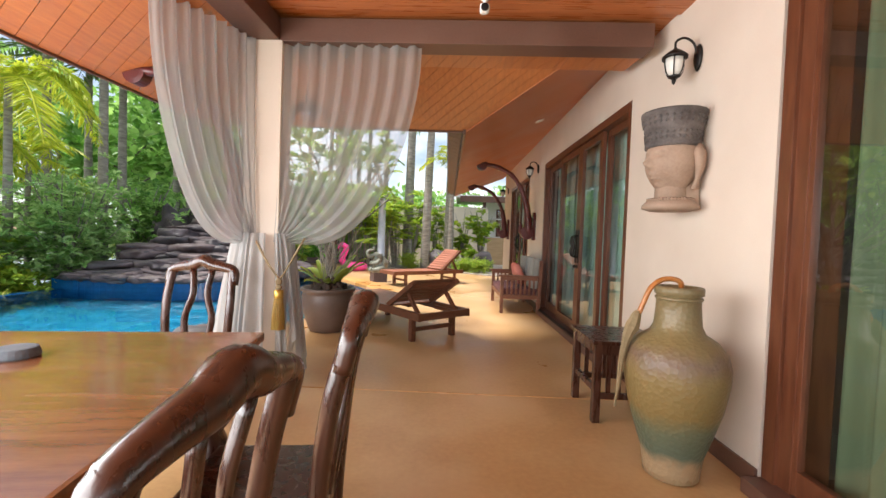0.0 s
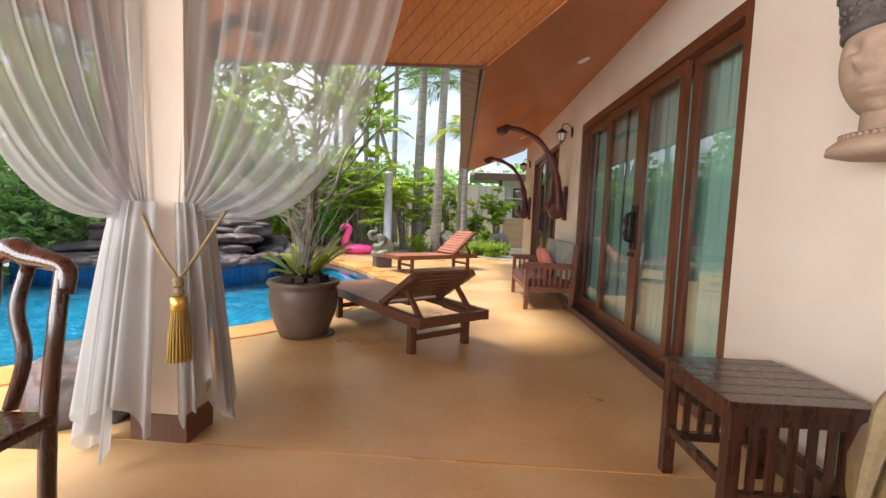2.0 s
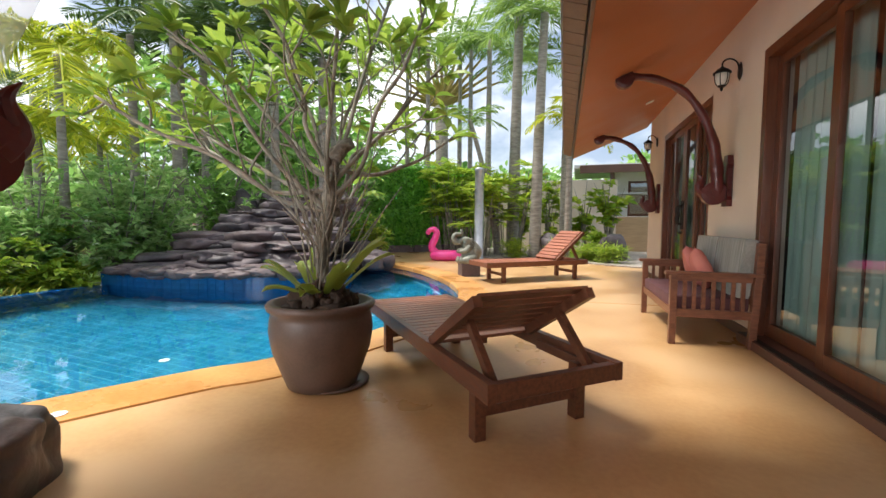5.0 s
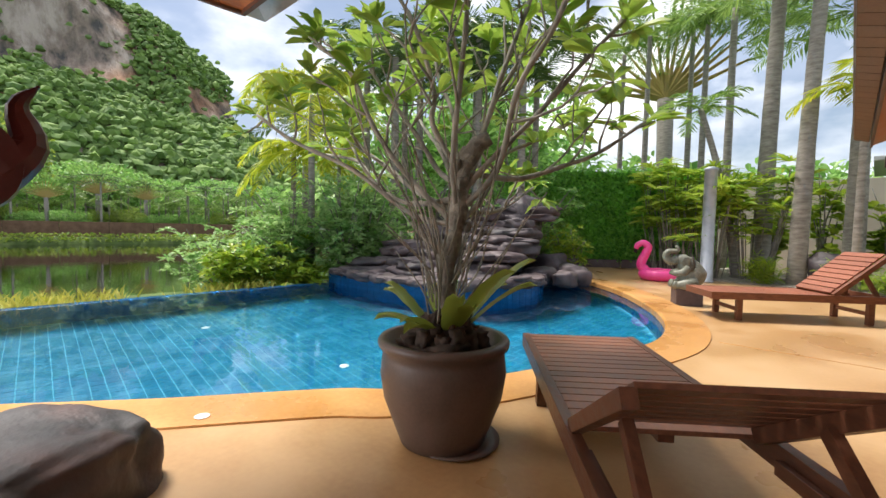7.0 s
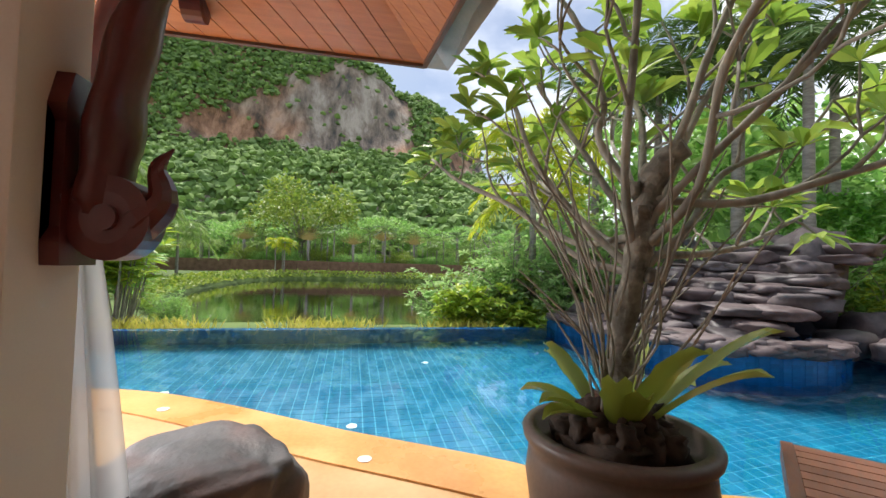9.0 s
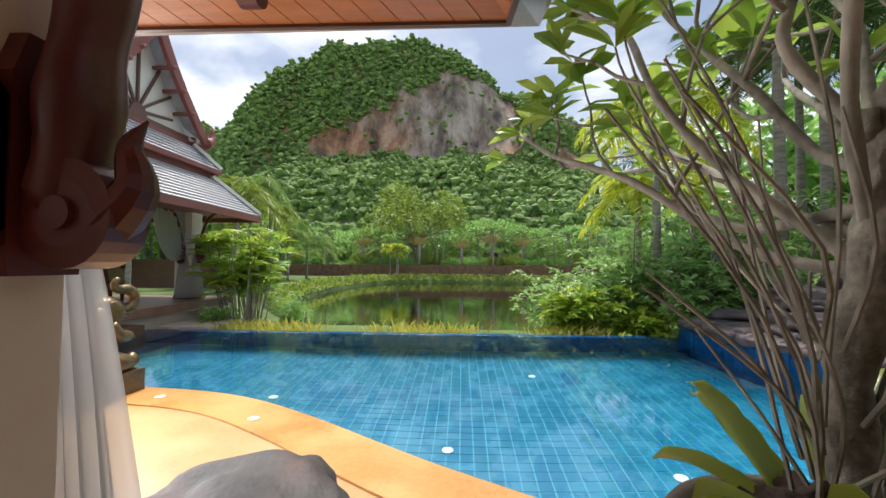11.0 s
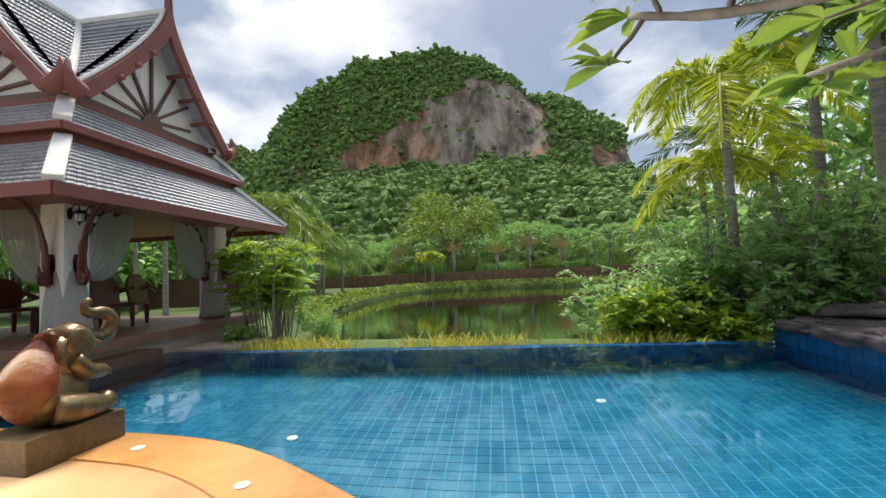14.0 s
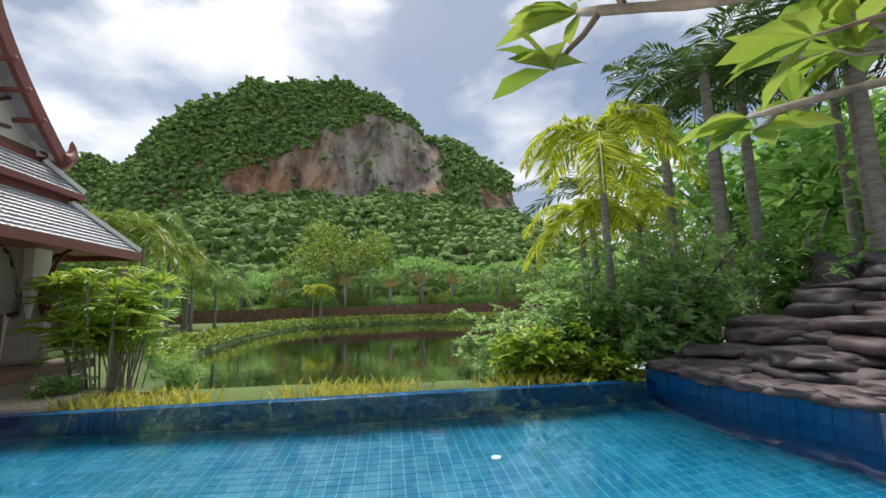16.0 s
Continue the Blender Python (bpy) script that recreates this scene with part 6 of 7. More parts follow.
t = rng.uniform(0, (HB - HA).length, N)
z = rng.uniform(0.22, 2.98, N)
pos = np.array(HA)[None] + np.array(hd_)[None] * t[:, None] + np.array(hn)[None] * rng.normal(0.0, 0.05, N)[:, None]
pos[:, 2] = z
ax = np.array(hn)[None] + rng.normal(0, 0.8, (N, 3)) + np.array([0, 0, -0.2])
hang("hedge_leaves", leaf_mesh("hedge_leaves", [leaves(pos, ax, 0.13, 0.085, rng)], M_HEDGE), hedge)
for k in range(5):
    a, b = HA + hd_ * (k * 1.18 + 0.02) + hn * 0.03, HA + hd_ * (k * 1.18 + 1.15) + hn * 0.03
    part("kerb_block", bar(bmesh.new(), a + Vector((0, 0, 0.12)), b + Vector((0, 0, 0.12)), 0.2, 0.24, 0.012), M_ROCKP, hedge, "grey stone kerb block under the hedge")
solid("gravel_bed", prism(bmesh.new(), [(-3.4, 14.9), (-0.6, 14.6), (1.3, 13.4), (2.8, 13.6), (2.8, 19.1), (-3.3, 19.1)], -0.1, 0.03), M_GRAVEL, "pale gravel bed at the garden wall", "gravel", kind="structure")
house = thing("far_house", "low white outbuilding with a pale sheet roof", "house", pose(1.4, 20.2, 0))
part("wall", box(-0.2, 5, 0, 0.2, -0.3, 3.0), M_WHITE, house)
part("roof", box(-1.6, 5.5, -1.1, 3.0, 3.02, 3.14, 0.02), M_SHEETROOF, house)
part("roof_edge", box(-1.4, 5.5, -1.16, -1.1, 2.82, 3.1, 0.01), M_BEAM, house)
part("post", box(-0.35, -0.2, -0.9, -0.75, 0, 2.9), M_BEAM, house)
wnd = part("window", box(0.35, 1.2, -0.03, -0.002, 1.3, 2.6, 0.01), M_FRAME, house)
part("pane", box(0.43, 1.12, -0.036, -0.032, 1.38, 2.52), M_GLASS, wnd)
part("awning", box(-0.3, 2.4, -0.6, -0.002, 2.1, 2.14, 0.005), M_SHEETROOF, house)
solid("counter", box(1.25, 3.1, 19.2, 19.7, 0.0, 1.25, 0.02), M_PLY, "tan boarded counter before the outbuilding", "counter")


# ---------------------------------------------------------------- plants
def fan_dirs(n, rng, lo=-0.2, hi=1.0):
    a = rng.uniform(0, 6.283, n)
    z = rng.uniform(lo, hi, n)
    r = np.sqrt(np.maximum(0.05, 1 - z * z))
    return np.stack([r * np.cos(a), r * np.sin(a), z], 1)


def frond(base, d, length, rng, leaf=0.35, n=26, sag=0.9, width=0.03, rise=0.7):
    """A feather frond: rib points plus leaflets to both sides."""
    base, d = np.array(base, float), np.array(d, float)
    d = d / np.linalg.norm(d)
    t = np.linspace(0.06, 1, n)
    rib = base + np.outer(t * length, d) + np.outer(rise * 0.0 * t - sag * length * 0.5 * t ** 2.2, [0, 0, 1.0])
    tang = np.gradient(rib, axis=0)
    tang /= np.linalg.norm(tang, axis=1, keepdims=True)
    side = np.cross(tang, [0, 0, 1.0])
    side /= np.linalg.norm(side, axis=1, keepdims=True) + 1e-9
    prof = np.maximum(0.0, np.sin(np.pi * np.clip(t * 0.92 + 0.06, 0, 1))) ** 0.6
    out = []
    for s in (-1, 1):
        dirs = side * s + tang * 0.75 + np.array([0, 0, -0.25]) + rng.normal(0, 0.12, (n, 3))
        L = leaf * prof
        v, f = blades(rib, dirs, 1.0, 1.0, rng, 0.22)
        v = v.reshape(n, 5, 3)
        b = v[:, :1]
        ax = dirs / np.linalg.norm(dirs, axis=1, keepdims=True)
        q = v - b
        along = (q * ax[:, None]).sum(2, keepdims=True)
        rest = q - along * ax[:, None]
        v = b + along * ax[:, None] * L[:, None, None] + rest * np.array([1, width, width, width, 0.25 * leaf])[None, :, None]
        out.append((v.reshape(-1, 3), f))
    w = 0.012
    rv = np.concatenate([rib + side * w, rib - side * w])
    rf = np.array([[i, i + 1, n + i + 1] for i in range(n - 1)] + [[i, n + i + 1, n + i] for i in range(n - 1)])
    out.append((rv, rf))
    return out


def palm(x, y, height, crown_mat, label, seed, z0=-0.4, n=13, flen=1.9, r=0.09, lean=(0, 0), leaf=0.42, sag=1.0, width=0.05, nl=26, category="palm"):
    rng = np.random.default_rng(seed)
    p = thing("palm_tree", label, category, pose(x, y, z0))
    b = bmesh.new()
    pts = [(lean[0] * s ** 1.6, lean[1] * s ** 1.6, height * s) for s in np.linspace(0, 1, 14)]
    tube(b, pts, [r * (1.25 - 0.45 * s + 0.04 * (k % 2)) for k, s in enumerate(np.linspace(0, 1, 14))], 12)
    part("trunk", b, M_TRUNK, p, smooth=True)
    top = np.array([lean[0], lean[1], height])
    ch = []
    for k in range(n):
        a = k * 2.4 + rng.uniform(-0.3, 0.3)
        e = rng.uniform(0.05, 1.5)
        ch += frond(top + rng.normal(0, 0.03, 3), (math.cos(a), math.sin(a), e), flen * rng.uniform(0.8, 1.15), rng, leaf, nl, sag, width)
    hang("crown", leaf_mesh("crown", ch, crown_mat), p)
    return p


def leafy_tree(name, x, y, z0, limbs, mat, label, seed, per=60, leaf=0.16, width=0.06, flowers=0, trunk_r=0.05, spread=0.28, category="shrub", bark=M_BARK):
    """Limbs given as tip points; each carries side twigs with whorls of leaves."""
    rng = np.random.default_rng(seed)
    p = thing(name, label, category, pose(x, y, z0))
    b = bmesh.new()
    pos, ax, fp = [], [], []
    for tip in limbs:
        tip = np.array(tip, float)
        mid = tip * np.array([0.35, 0.35, 0.6]) + rng.normal(0, 0.05, 3)
        path = spline([(0, 0, 0), tuple(mid * 0.5), tuple(mid), tuple(tip)], 4)
        tube(b, path, [max(0.006, trunk_r * (1 - 0.82 * i / len(path))) for i in range(len(path))], 6)
        nt = max(3, per // 12)
        for k in range(nt):
            s = rng.uniform(0.45, 1.0)
            c = np.array(path[int(s * (len(path) - 1))]) + rng.normal(0, spread, 3)
            m = 12
            pos.append(np.repeat(c[None], m, 0) + rng.normal(0, 0.015, (m, 3)))
            ax.append(fan_dirs(m, rng, -0.1, 0.9))
            if rng.uniform() < flowers:
                fp.append(c + np.array([0, 0, 0.06]))
    part("trunk", b, bark, p, smooth=True)
    hang("crown", leaf_mesh("crown", [leaves(np.concatenate(pos), np.concatenate(ax), leaf, width, rng)], mat), p)
    if fp:
        q = np.repeat(np.array(fp), 5, 0)
        hang("flowers", leaf_mesh("flowers", [leaves(q, fan_dirs(len(q), rng, 0.1, 0.8), 0.07, 0.05, rng)], M_FLOWER), p, "small white flowers")
    return p


# frangipani in the pot: gnarled trunk, bare forking limbs, whorls of leaves at the tips
rng = np.random.default_rng(21)
FGO = np.array((-1.57, 5.20, 0.52))
fg = thing("frangipani", "frangipani tree with bare grey limbs and leafy tips, in the pot", "tree", pose(*FGO))
tr = bmesh.new()
tpath = spline([(0, 0, -0.08), (0.02, 0.0, 0.12), (-0.02, 0.03, 0.35), (0.03, 0.05, 0.62), (0.02, 0.10, 0.86), (0.05, 0.12, 0.98)], 5)
tube(tr, tpath, [0.044 + 0.006 * math.sin(k * 1.7) + 0.006 * (k > 20) for k in range(len(tpath))], 12)
for k in range(9):
    boulder(tr, (0.03 + 0.032 * math.cos(k * 2.4), 0.08 + 0.032 * math.sin(k * 2.4), 0.58 + 0.045 * k), (0.026, 0.022, 0.03), k + 31.0, 2, 0.4, k)
part("trunk", tr, M_GNARL, fg, "thick gnarled grey trunk", True)
part("stump", tube(bmesh.new(), [(0.04, 0.10, 0.92), (0.09, 0.13, 1.0), (0.14, 0.16, 1.03)], [0.05, 0.045, 0.036], 12), M_GNARL, fg, "dark cut stump of an old limb", True)
tips = []


def twig(bm, p, d, length, r, depth):
    """A crooked shoot that forks and ends in whorls of leaves."""
    pts = [np.array(p, float)]
    d = np.array(d, float) / np.linalg.norm(d)
    for k in range(5):
        d = d + rng.normal(0, 0.13, 3) + np.array([0, 0, 0.07])
        d /= np.linalg.norm(d)
        pts.append(pts[-1] + d * length / 5)
    tube(bm, pts, [r * (1 - 0.35 * k / 5) for k in range(6)], 6)
    if depth == 0:
        tips.append((pts[-1], d))
        return
    for k in range(2):
        twig(bm, pts[-1], d + rng.normal(0, 0.55, 3), length * rng.uniform(0.65, 0.95), r * 0.68, depth - 1)


LIMB_PLAN = (((-2.15, 5.00, 1.42), (-2.80, 4.72, 1.78)), ((-2.25, 5.36, 1.46), (-3.05, 5.52, 1.86)), ((-2.2, 5.25, 1.36), (-2.98, 5.30, 1.63)),
         ((-1.85, 5.25, 1.60), (-2.30, 5.20, 2.10)), ((-1.80, 5.45, 1.75), (-2.17, 5.63, 2.45)), ((-1.60, 5.75, 1.55), (-1.70, 6.50, 1.86)),
         ((-1.75, 5.85, 1.22), (-2.10, 6.75, 1.45)), ((-1.25, 5.50, 1.65), (-0.98, 5.85, 2.15)), ((-1.45, 5.45, 1.85), (-1.30, 5.65, 2.55)),
         ((-1.70, 5.15, 1.80), (-1.92, 5.05, 2.42)), ((-1.45, 5.15, 1.80), (-1.38, 5.10, 2.40)), ((-1.20, 5.30, 1.70), (-0.95, 5.42, 2.35)),
         ((-1.60, 5.60, 1.80), (-1.62, 5.95, 2.50)), ((-2.00, 5.55, 1.60), (-2.60, 5.90, 2.15)), ((-1.30, 5.80, 1.45), (-1.05, 6.35, 1.75)),
         ((-1.95, 5.05, 1.60), (-2.45, 4.92, 2.18)))
for k_, (mid_, end_) in enumerate(LIMB_PLAN):
    mid_, end_ = np.array(mid_) - FGO, np.array(end_) - FGO
    z0_ = 0.58 + 0.07 * (k_ % 5)
    ln = spline([(0.02, 0.06, z0_), tuple(mid_ * 0.5 + np.array((0.01, 0.03, z0_ * 0.5 - 0.03)) + rng.normal(0, 0.035, 3)), tuple(mid_ + rng.normal(0, 0.02, 3)), tuple((mid_ + end_) / 2 + rng.normal(0, 0.035, 3)), tuple(end_)], 5)
    fg_b = bmesh.new()
    nl_ = len(ln)
    tube(fg_b, ln, [0.0165 - 0.007 * k / nl_ + 0.0015 * math.sin(k * 2.1) for k in range(nl_)], 8)
    e = np.array(ln[-1]) - np.array(ln[-3])
    e /= np.linalg.norm(e)
    tips.append((np.array(ln[-1]), e))
    for share, reach, deep in ((0.42, 0.30, 1), (0.58, 0.26, 1), (0.76, 0.20, 1), (0.9, 0.15, 0), (0.98, 0.17, 0)):
        q = np.array(ln[int(share * (nl_ - 1))])
        side_ = rng.normal(0, 0.7, 3)
        twig(fg_b, q, e * 0.7 + side_ + np.array([0, 0, 0.35]), reach * rng.uniform(0.8, 1.2), 0.0085, deep)
    part("limb", fg_b, M_BARK, fg, "forking bare grey limb", True)
for k in range(48):
    a = rng.uniform(0, 6.283)
    rr_ = rng.uniform(0.03, 0.10)
    h = rng.uniform(0.35, 1.0)
    sp = rng.uniform(0.08, 0.48)
    zb_ = rng.uniform(0.05, 0.45)
    st = bmesh.new()
    tube(st, spline([(rr_ * math.cos(a), rr_ * math.sin(a), zb_), ((rr_ + sp * 0.45) * math.cos(a + 0.25), (rr_ + sp * 0.45) * math.sin(a + 0.25), zb_ + h * 0.4), ((rr_ + sp) * math.cos(a), (rr_ + sp) * math.sin(a), zb_ + h * 0.85)], 3), [0.0055, 0.0052, 0.005, 0.0045, 0.004, 0.0035, 0.003], 5)
    part("shoot", st, M_BARK, fg)
pos = np.concatenate([np.repeat(t_[None], 7, 0) for t_, d_ in tips])
ax = np.concatenate([fan_dirs(7, rng, -0.2, 0.6) + d_ * 0.55 for t_, d_ in tips])
hang("leaves", leaf_mesh("leaves", [leaves(pos, ax, 0.18, 0.06, rng, 0.18)], M_LEAF), fg, "long green leaves in whorls")

fern = thing("birdnest_fern", "yellow-green bird's nest fern growing in the pot", "fern", pose(-1.57, 5.20, 0.57))
for k in range(15):
    a = k * 2.4 + rng.uniform(-0.2, 0.2)
    ln, e = rng.uniform(0.30, 0.43), rng.uniform(0.5, 1.15)
    if math.sin(a) < -0.3:
        ln *= 0.72
    lf = bmesh.new()
    rows = []
    nn = 10
    for i in range(nn + 1):
        s = i / nn
        w = 0.044 * max(0.0, math.sin(3.1415 * min(1, 0.12 + s * 0.88))) ** 0.7 * (1 + 0.12 * math.sin(i * 2.3 + k)) + 0.004
        rad, zz = 0.10 + ln * s, e * ln * s - 0.30 * ln * s ** 3
        c = Vector((rad * math.cos(a), rad * math.sin(a), zz))
        sd = Vector((-math.sin(a), math.cos(a), 0))
        rows.append([lf.verts.new(c + sd * w + Vector((0, 0, 0.022 * (w > 0.01)))), lf.verts.new(c), lf.verts.new(c - sd * w + Vector((0, 0, 0.022 * (w > 0.01))))])
    for p_, q_ in zip(rows, rows[1:]):
        lf.faces.new((p_[0], q_[0], q_[1], p_[1]))
        lf.faces.new((p_[1], q_[1], q_[2], p_[2]))
    part("leaf", lf, M_FERN, fern, smooth=True)

# shrubs beside the rockery


def tips_round(n, rad, h0, h1, seed):
    g = random.Random(seed)
    return [(rad * g.uniform(0.25, 1) * math.cos(i * 2.4), rad * g.uniform(0.25, 1) * math.sin(i * 2.4), g.uniform(h0, h1)) for i in range(n)]


leafy_tree("frangipani_shrub", -9.4, 7.9, -0.4, tips_round(18, 1.15, 0.9, 2.3, 1), M_SHRUB, "spreading white-flowered frangipani shrub at the pool edge", 31, 250, 0.20, 0.065, 0.05, 0.035, 0.26)
leafy_tree("frangipani_shrub", -8.9, 9.5, -0.4, tips_round(16, 1.1, 1.5, 3.0, 2), M_SHRUB, "spreading white-flowered frangipani shrub beside the rockery", 32, 250, 0.20, 0.065, 0.05, 0.04, 0.28)
leafy_tree("frangipani_shrub", -10.6, 6.6, -0.5, tips_round(10, 0.9, 0.8, 1.5, 5), M_SHRUB, "spreading white-flowered frangipani shrub by the pond", 36, 150, 0.20, 0.065, 0.05, 0.03, 0.26)
leafy_tree("frangipani_shrub", -8.5, 8.75, -0.4, tips_round(16, 1.0, 1.3, 2.7, 7), M_SHRUB, "spreading white-flowered frangipani shrub before the rockery", 38, 220, 0.20, 0.065, 0.05, 0.035, 0.26)
leafy_tree("bright_shrub", -9.0, 6.7, -0.4, tips_round(14, 0.75, 0.5, 1.05, 3), M_LEAFBR, "low bright yellow-green shrub behind the pool edge", 33, 150, 0.24, 0.085, 0.0, 0.025, 0.2)
leafy_tree("bright_shrub", -8.7, 7.7, -0.4, tips_round(10, 0.5, 0.4, 0.8, 8), M_LEAFBR, "low bright yellow-green shrub behind the pool edge", 37, 120, 0.24, 0.085, 0.0, 0.02, 0.18)
# golden palm and companions by the pool corner
palm(-9.3, 8.35, 4.5, M_YELLOW, "slender palm with drooping golden fronds", 41, n=15, flen=2.3, r=0.075, leaf=0.62, sag=1.9, width=0.045, nl=64)
palm(-10.8, 8.6, 3.4, M_YELLOW, "slender palm with drooping golden fronds", 42, n=14, flen=1.6, r=0.07, leaf=0.5, sag=1.8, width=0.06, nl=36)
palm(-10.2, 9.6, 3.2, M_YELLOW, "slender palm with drooping golden fronds", 43, n=9, flen=1.6, r=0.06, leaf=0.42, sag=1.3, width=0.04, nl=32)
# dense grove behind the rockery
for k, (x, y, h) in enumerate(((-9.6, 11.0, 6.2), (-8.2, 12.9, 6.9), (-7.0, 13.4, 6.0), (-10.4, 12.6, 7.0), (-9.3, 14.2, 7.0), (-7.9, 15.4, 6.3), (-11.6, 11.4, 6.4), (-12.4, 13.6, 7.2), (-10.9, 15.8, 7.8), (-13.4, 10.2, 4.6))):
    palm(x, y, h, M_PALMDK, "tall dark green palm in the grove behind the rockery", 50 + k, n=15, flen=2.7, r=0.11, leaf=0.62, sag=1.0, width=0.06, nl=30)
for k, (x, y, h) in enumerate(((-8.0, 12.3, 2.2), (-9.2, 12.0, 3.0), (-10.0, 10.2, 2.4), (-6.8, 13.6, 2.6), (-11.8, 12.0, 3.6), (-9.0, 16.0, 4.5), (-12.5, 9.0, 2.6))):
    leafy_tree("garden_tree", x, y, -0.3, tips_round(14, 1.3, h * 0.5, h, 20 + k), M_SHRUB if k == 2 else M_LEAFDK, "leafy dark green garden tree behind the rockery", 70 + k, 170, 0.24, 0.08, 0.0, 0.06, 0.34, "tree")
for k in range(5):
    leafy_tree("rockery_plant", -4.9 - 0.5 * k, 12.7 + 0.25 * (k % 2), 0.3, tips_round(8, 0.4, 0.4, 0.9, 60 + k), M_LEAFBR if k < 2 else M_LEAFDK, "small light green plant between the rocks", 90 + k, 70, 0.16, 0.05, 0.0, 0.015, 0.14)
# palms and slender trunks along the garden wall
for k, (x, y, h, r, lx) in enumerate(((-2.0, 16.4, 8.0, 0.16, 0.1), (-1.2, 15.3, 7.2, 0.14, 0.15), (-0.4, 17.0, 6.4, 0.17, 0.0), (-3.5, 19.6, 8.5, 0.11, 0.0), (-4.6, 21.0, 9.0, 0.10, 0.0), (-6.4, 20.5, 8.8, 0.10, 0.0), (-5.5, 22.5, 9.5, 0.10, 0.0), (-2.7, 21.5, 8.2, 0.11, 0.1), (-8.0, 22.0, 9.0, 0.10, 0.0))):
    palm(x, y, h, M_PALM, "tall grey-trunked palm by the garden wall", 110 + k, z0=-0.3, n=13, flen=2.2, r=r, leaf=0.6, lean=(lx, 0.1), sag=1.2, width=0.05, nl=30)
palm(-2.4, 15.9, 4.6, M_PALM, "leaning slim palm by the garden wall", 130, z0=-0.3, n=10, flen=1.3, r=0.08, leaf=0.4, lean=(-1.0, 0.3), sag=0.9)
palm(-0.3, 15.0, 4.2, M_YELLOW, "palm with hanging golden-green fronds by the garden wall", 131, z0=-0.3, n=9, flen=1.6, r=0.07, leaf=0.45, sag=1.6)


def rhapis(x, y, z0, n, h, mat, label, seed, rad=0.6):
    """Clump of canes with hand-shaped leaves."""
    rng = np.random.default_rng(seed)
    p = thing("fan_palm", label, "palm", pose(x, y, z0))
    ch = []
    for k in range(n):
        a, r0 = rng.uniform(0, 6.283), rad * math.sqrt(rng.uniform(0.02, 1))
        hh = h * rng.uniform(0.45, 1.0)
        tp = np.array([r0 * 1.3 * math.cos(a), r0 * 1.3 * math.sin(a), hh])
        b = bmesh.new()
        tube(b, [(r0 * 0.6 * math.cos(a), r0 * 0.6 * math.sin(a), 0), tuple(tp * [0.8, 0.8, 0.6]), tuple(tp)], 0.014, 5)
        part("cane", b, M_BARK, p)
        for j in range(5):
            c = tp + rng.normal(0, 0.12, 3)
            o = fan_dirs(1, rng, 0.1, 0.8)[0]
            s1 = np.cross(o, [0, 0, 1.0])
            ang = np.linspace(-1.35, 1.35, 9)
            dirs = np.outer(np.cos(ang), o) + np.outer(np.sin(ang), s1)
            ch.append(leaves(np.repeat(c[None], 9, 0), dirs, 0.44, 0.06, rng, 0.25))
    hang("crown", leaf_mesh("crown", ch, mat), p)
    return p


for k, (x, y, n, h) in enumerate(((-3.6, 15.9, 26, 2.7), (-2.9, 15.4, 22, 2.4), (-2.1, 15.8, 22, 2.8), (-4.2, 16.6, 22, 3.0))):
    rhapis(x, y, -0.1, n, h, M_LEAFBR, "clump of green fan palms in front of the hedge", 140 + k)
for k, (x, y, h) in enumerate(((-1.9, 17.6, 2.2), (-1.0, 17.9, 2.9), (0.2, 18.0, 2.5), (0.9, 17.2, 2.7), (-0.6, 16.0, 0.6), (0.5, 15.9, 0.6))):
    leafy_tree("wall_climber", x, y, 0.0, tips_round(9, 0.55, h * 0.6, h, 80 + k), M_LEAFBR, "bright leafed climber with bare stems before the garden wall", 150 + k, 36, 0.30, 0.17, 0.0, 0.03, 0.16)
for k, (x, y, s) in enumerate(((0.2, 14.7, 0.4), (0.75, 14.3, 0.35), (-0.5, 15.1, 0.3), (-1.7, 14.9, 0.3))):
    leafy_tree("low_plant", x, y, 0.02, tips_round(12, s, 0.2, 0.45, 95 + k), M_LEAFBR, "low green spiky plant on the gravel", 160 + k, 90, 0.24, 0.02, 0.0, 0.012, 0.10)
for k, (x, y) in enumerate(((-0.7, 15.4), (0.9, 15.2))):
    solid("boulder", boulder(bmesh.new(), (x, y, 0.3), (0.35, 0.3, 0.42), 77 + k, 3, 0.35), M_ROCK, "dark upright rock on the gravel bed", "boulder", smooth=True)
# traveller's palm
tv = thing("travellers_palm", "tall traveller's palm with a flat fan of long stalks", "palm", pose(-6.9, 24.0, -0.3) @ Matrix.Scale(1.22, 4))
part("trunk", tube(bmesh.new(), [(0.2, 0, 0), (0.05, 0, 3), (0.0, 0, 6.0)], [0.30, 0.26, 0.28], 12), M_TRUNK, tv, smooth=True)
ch = []
for k in range(17):
    a = radians(18 + k * 9.0)
    o = np.array([math.cos(a), 0.03 * (-1) ** k, math.sin(a)])
    stk = bmesh.new()
    tube(stk, [tuple(np.array([0, 0, 6.0]) + o * s) for s in (0.0, 1.2, 2.6)], [0.13, 0.07, 0.035], 6)
    part("stalk", stk, M_FAN, tv, "pale orange leaf stalk")
    ch += frond(np.array([0, 0, 6.0]) + o * 2.3, o, 2.5, rng, 0.42, 30, 0.25, 0.10)
hang("crown", leaf_mesh("crown", ch, M_PALM), tv)

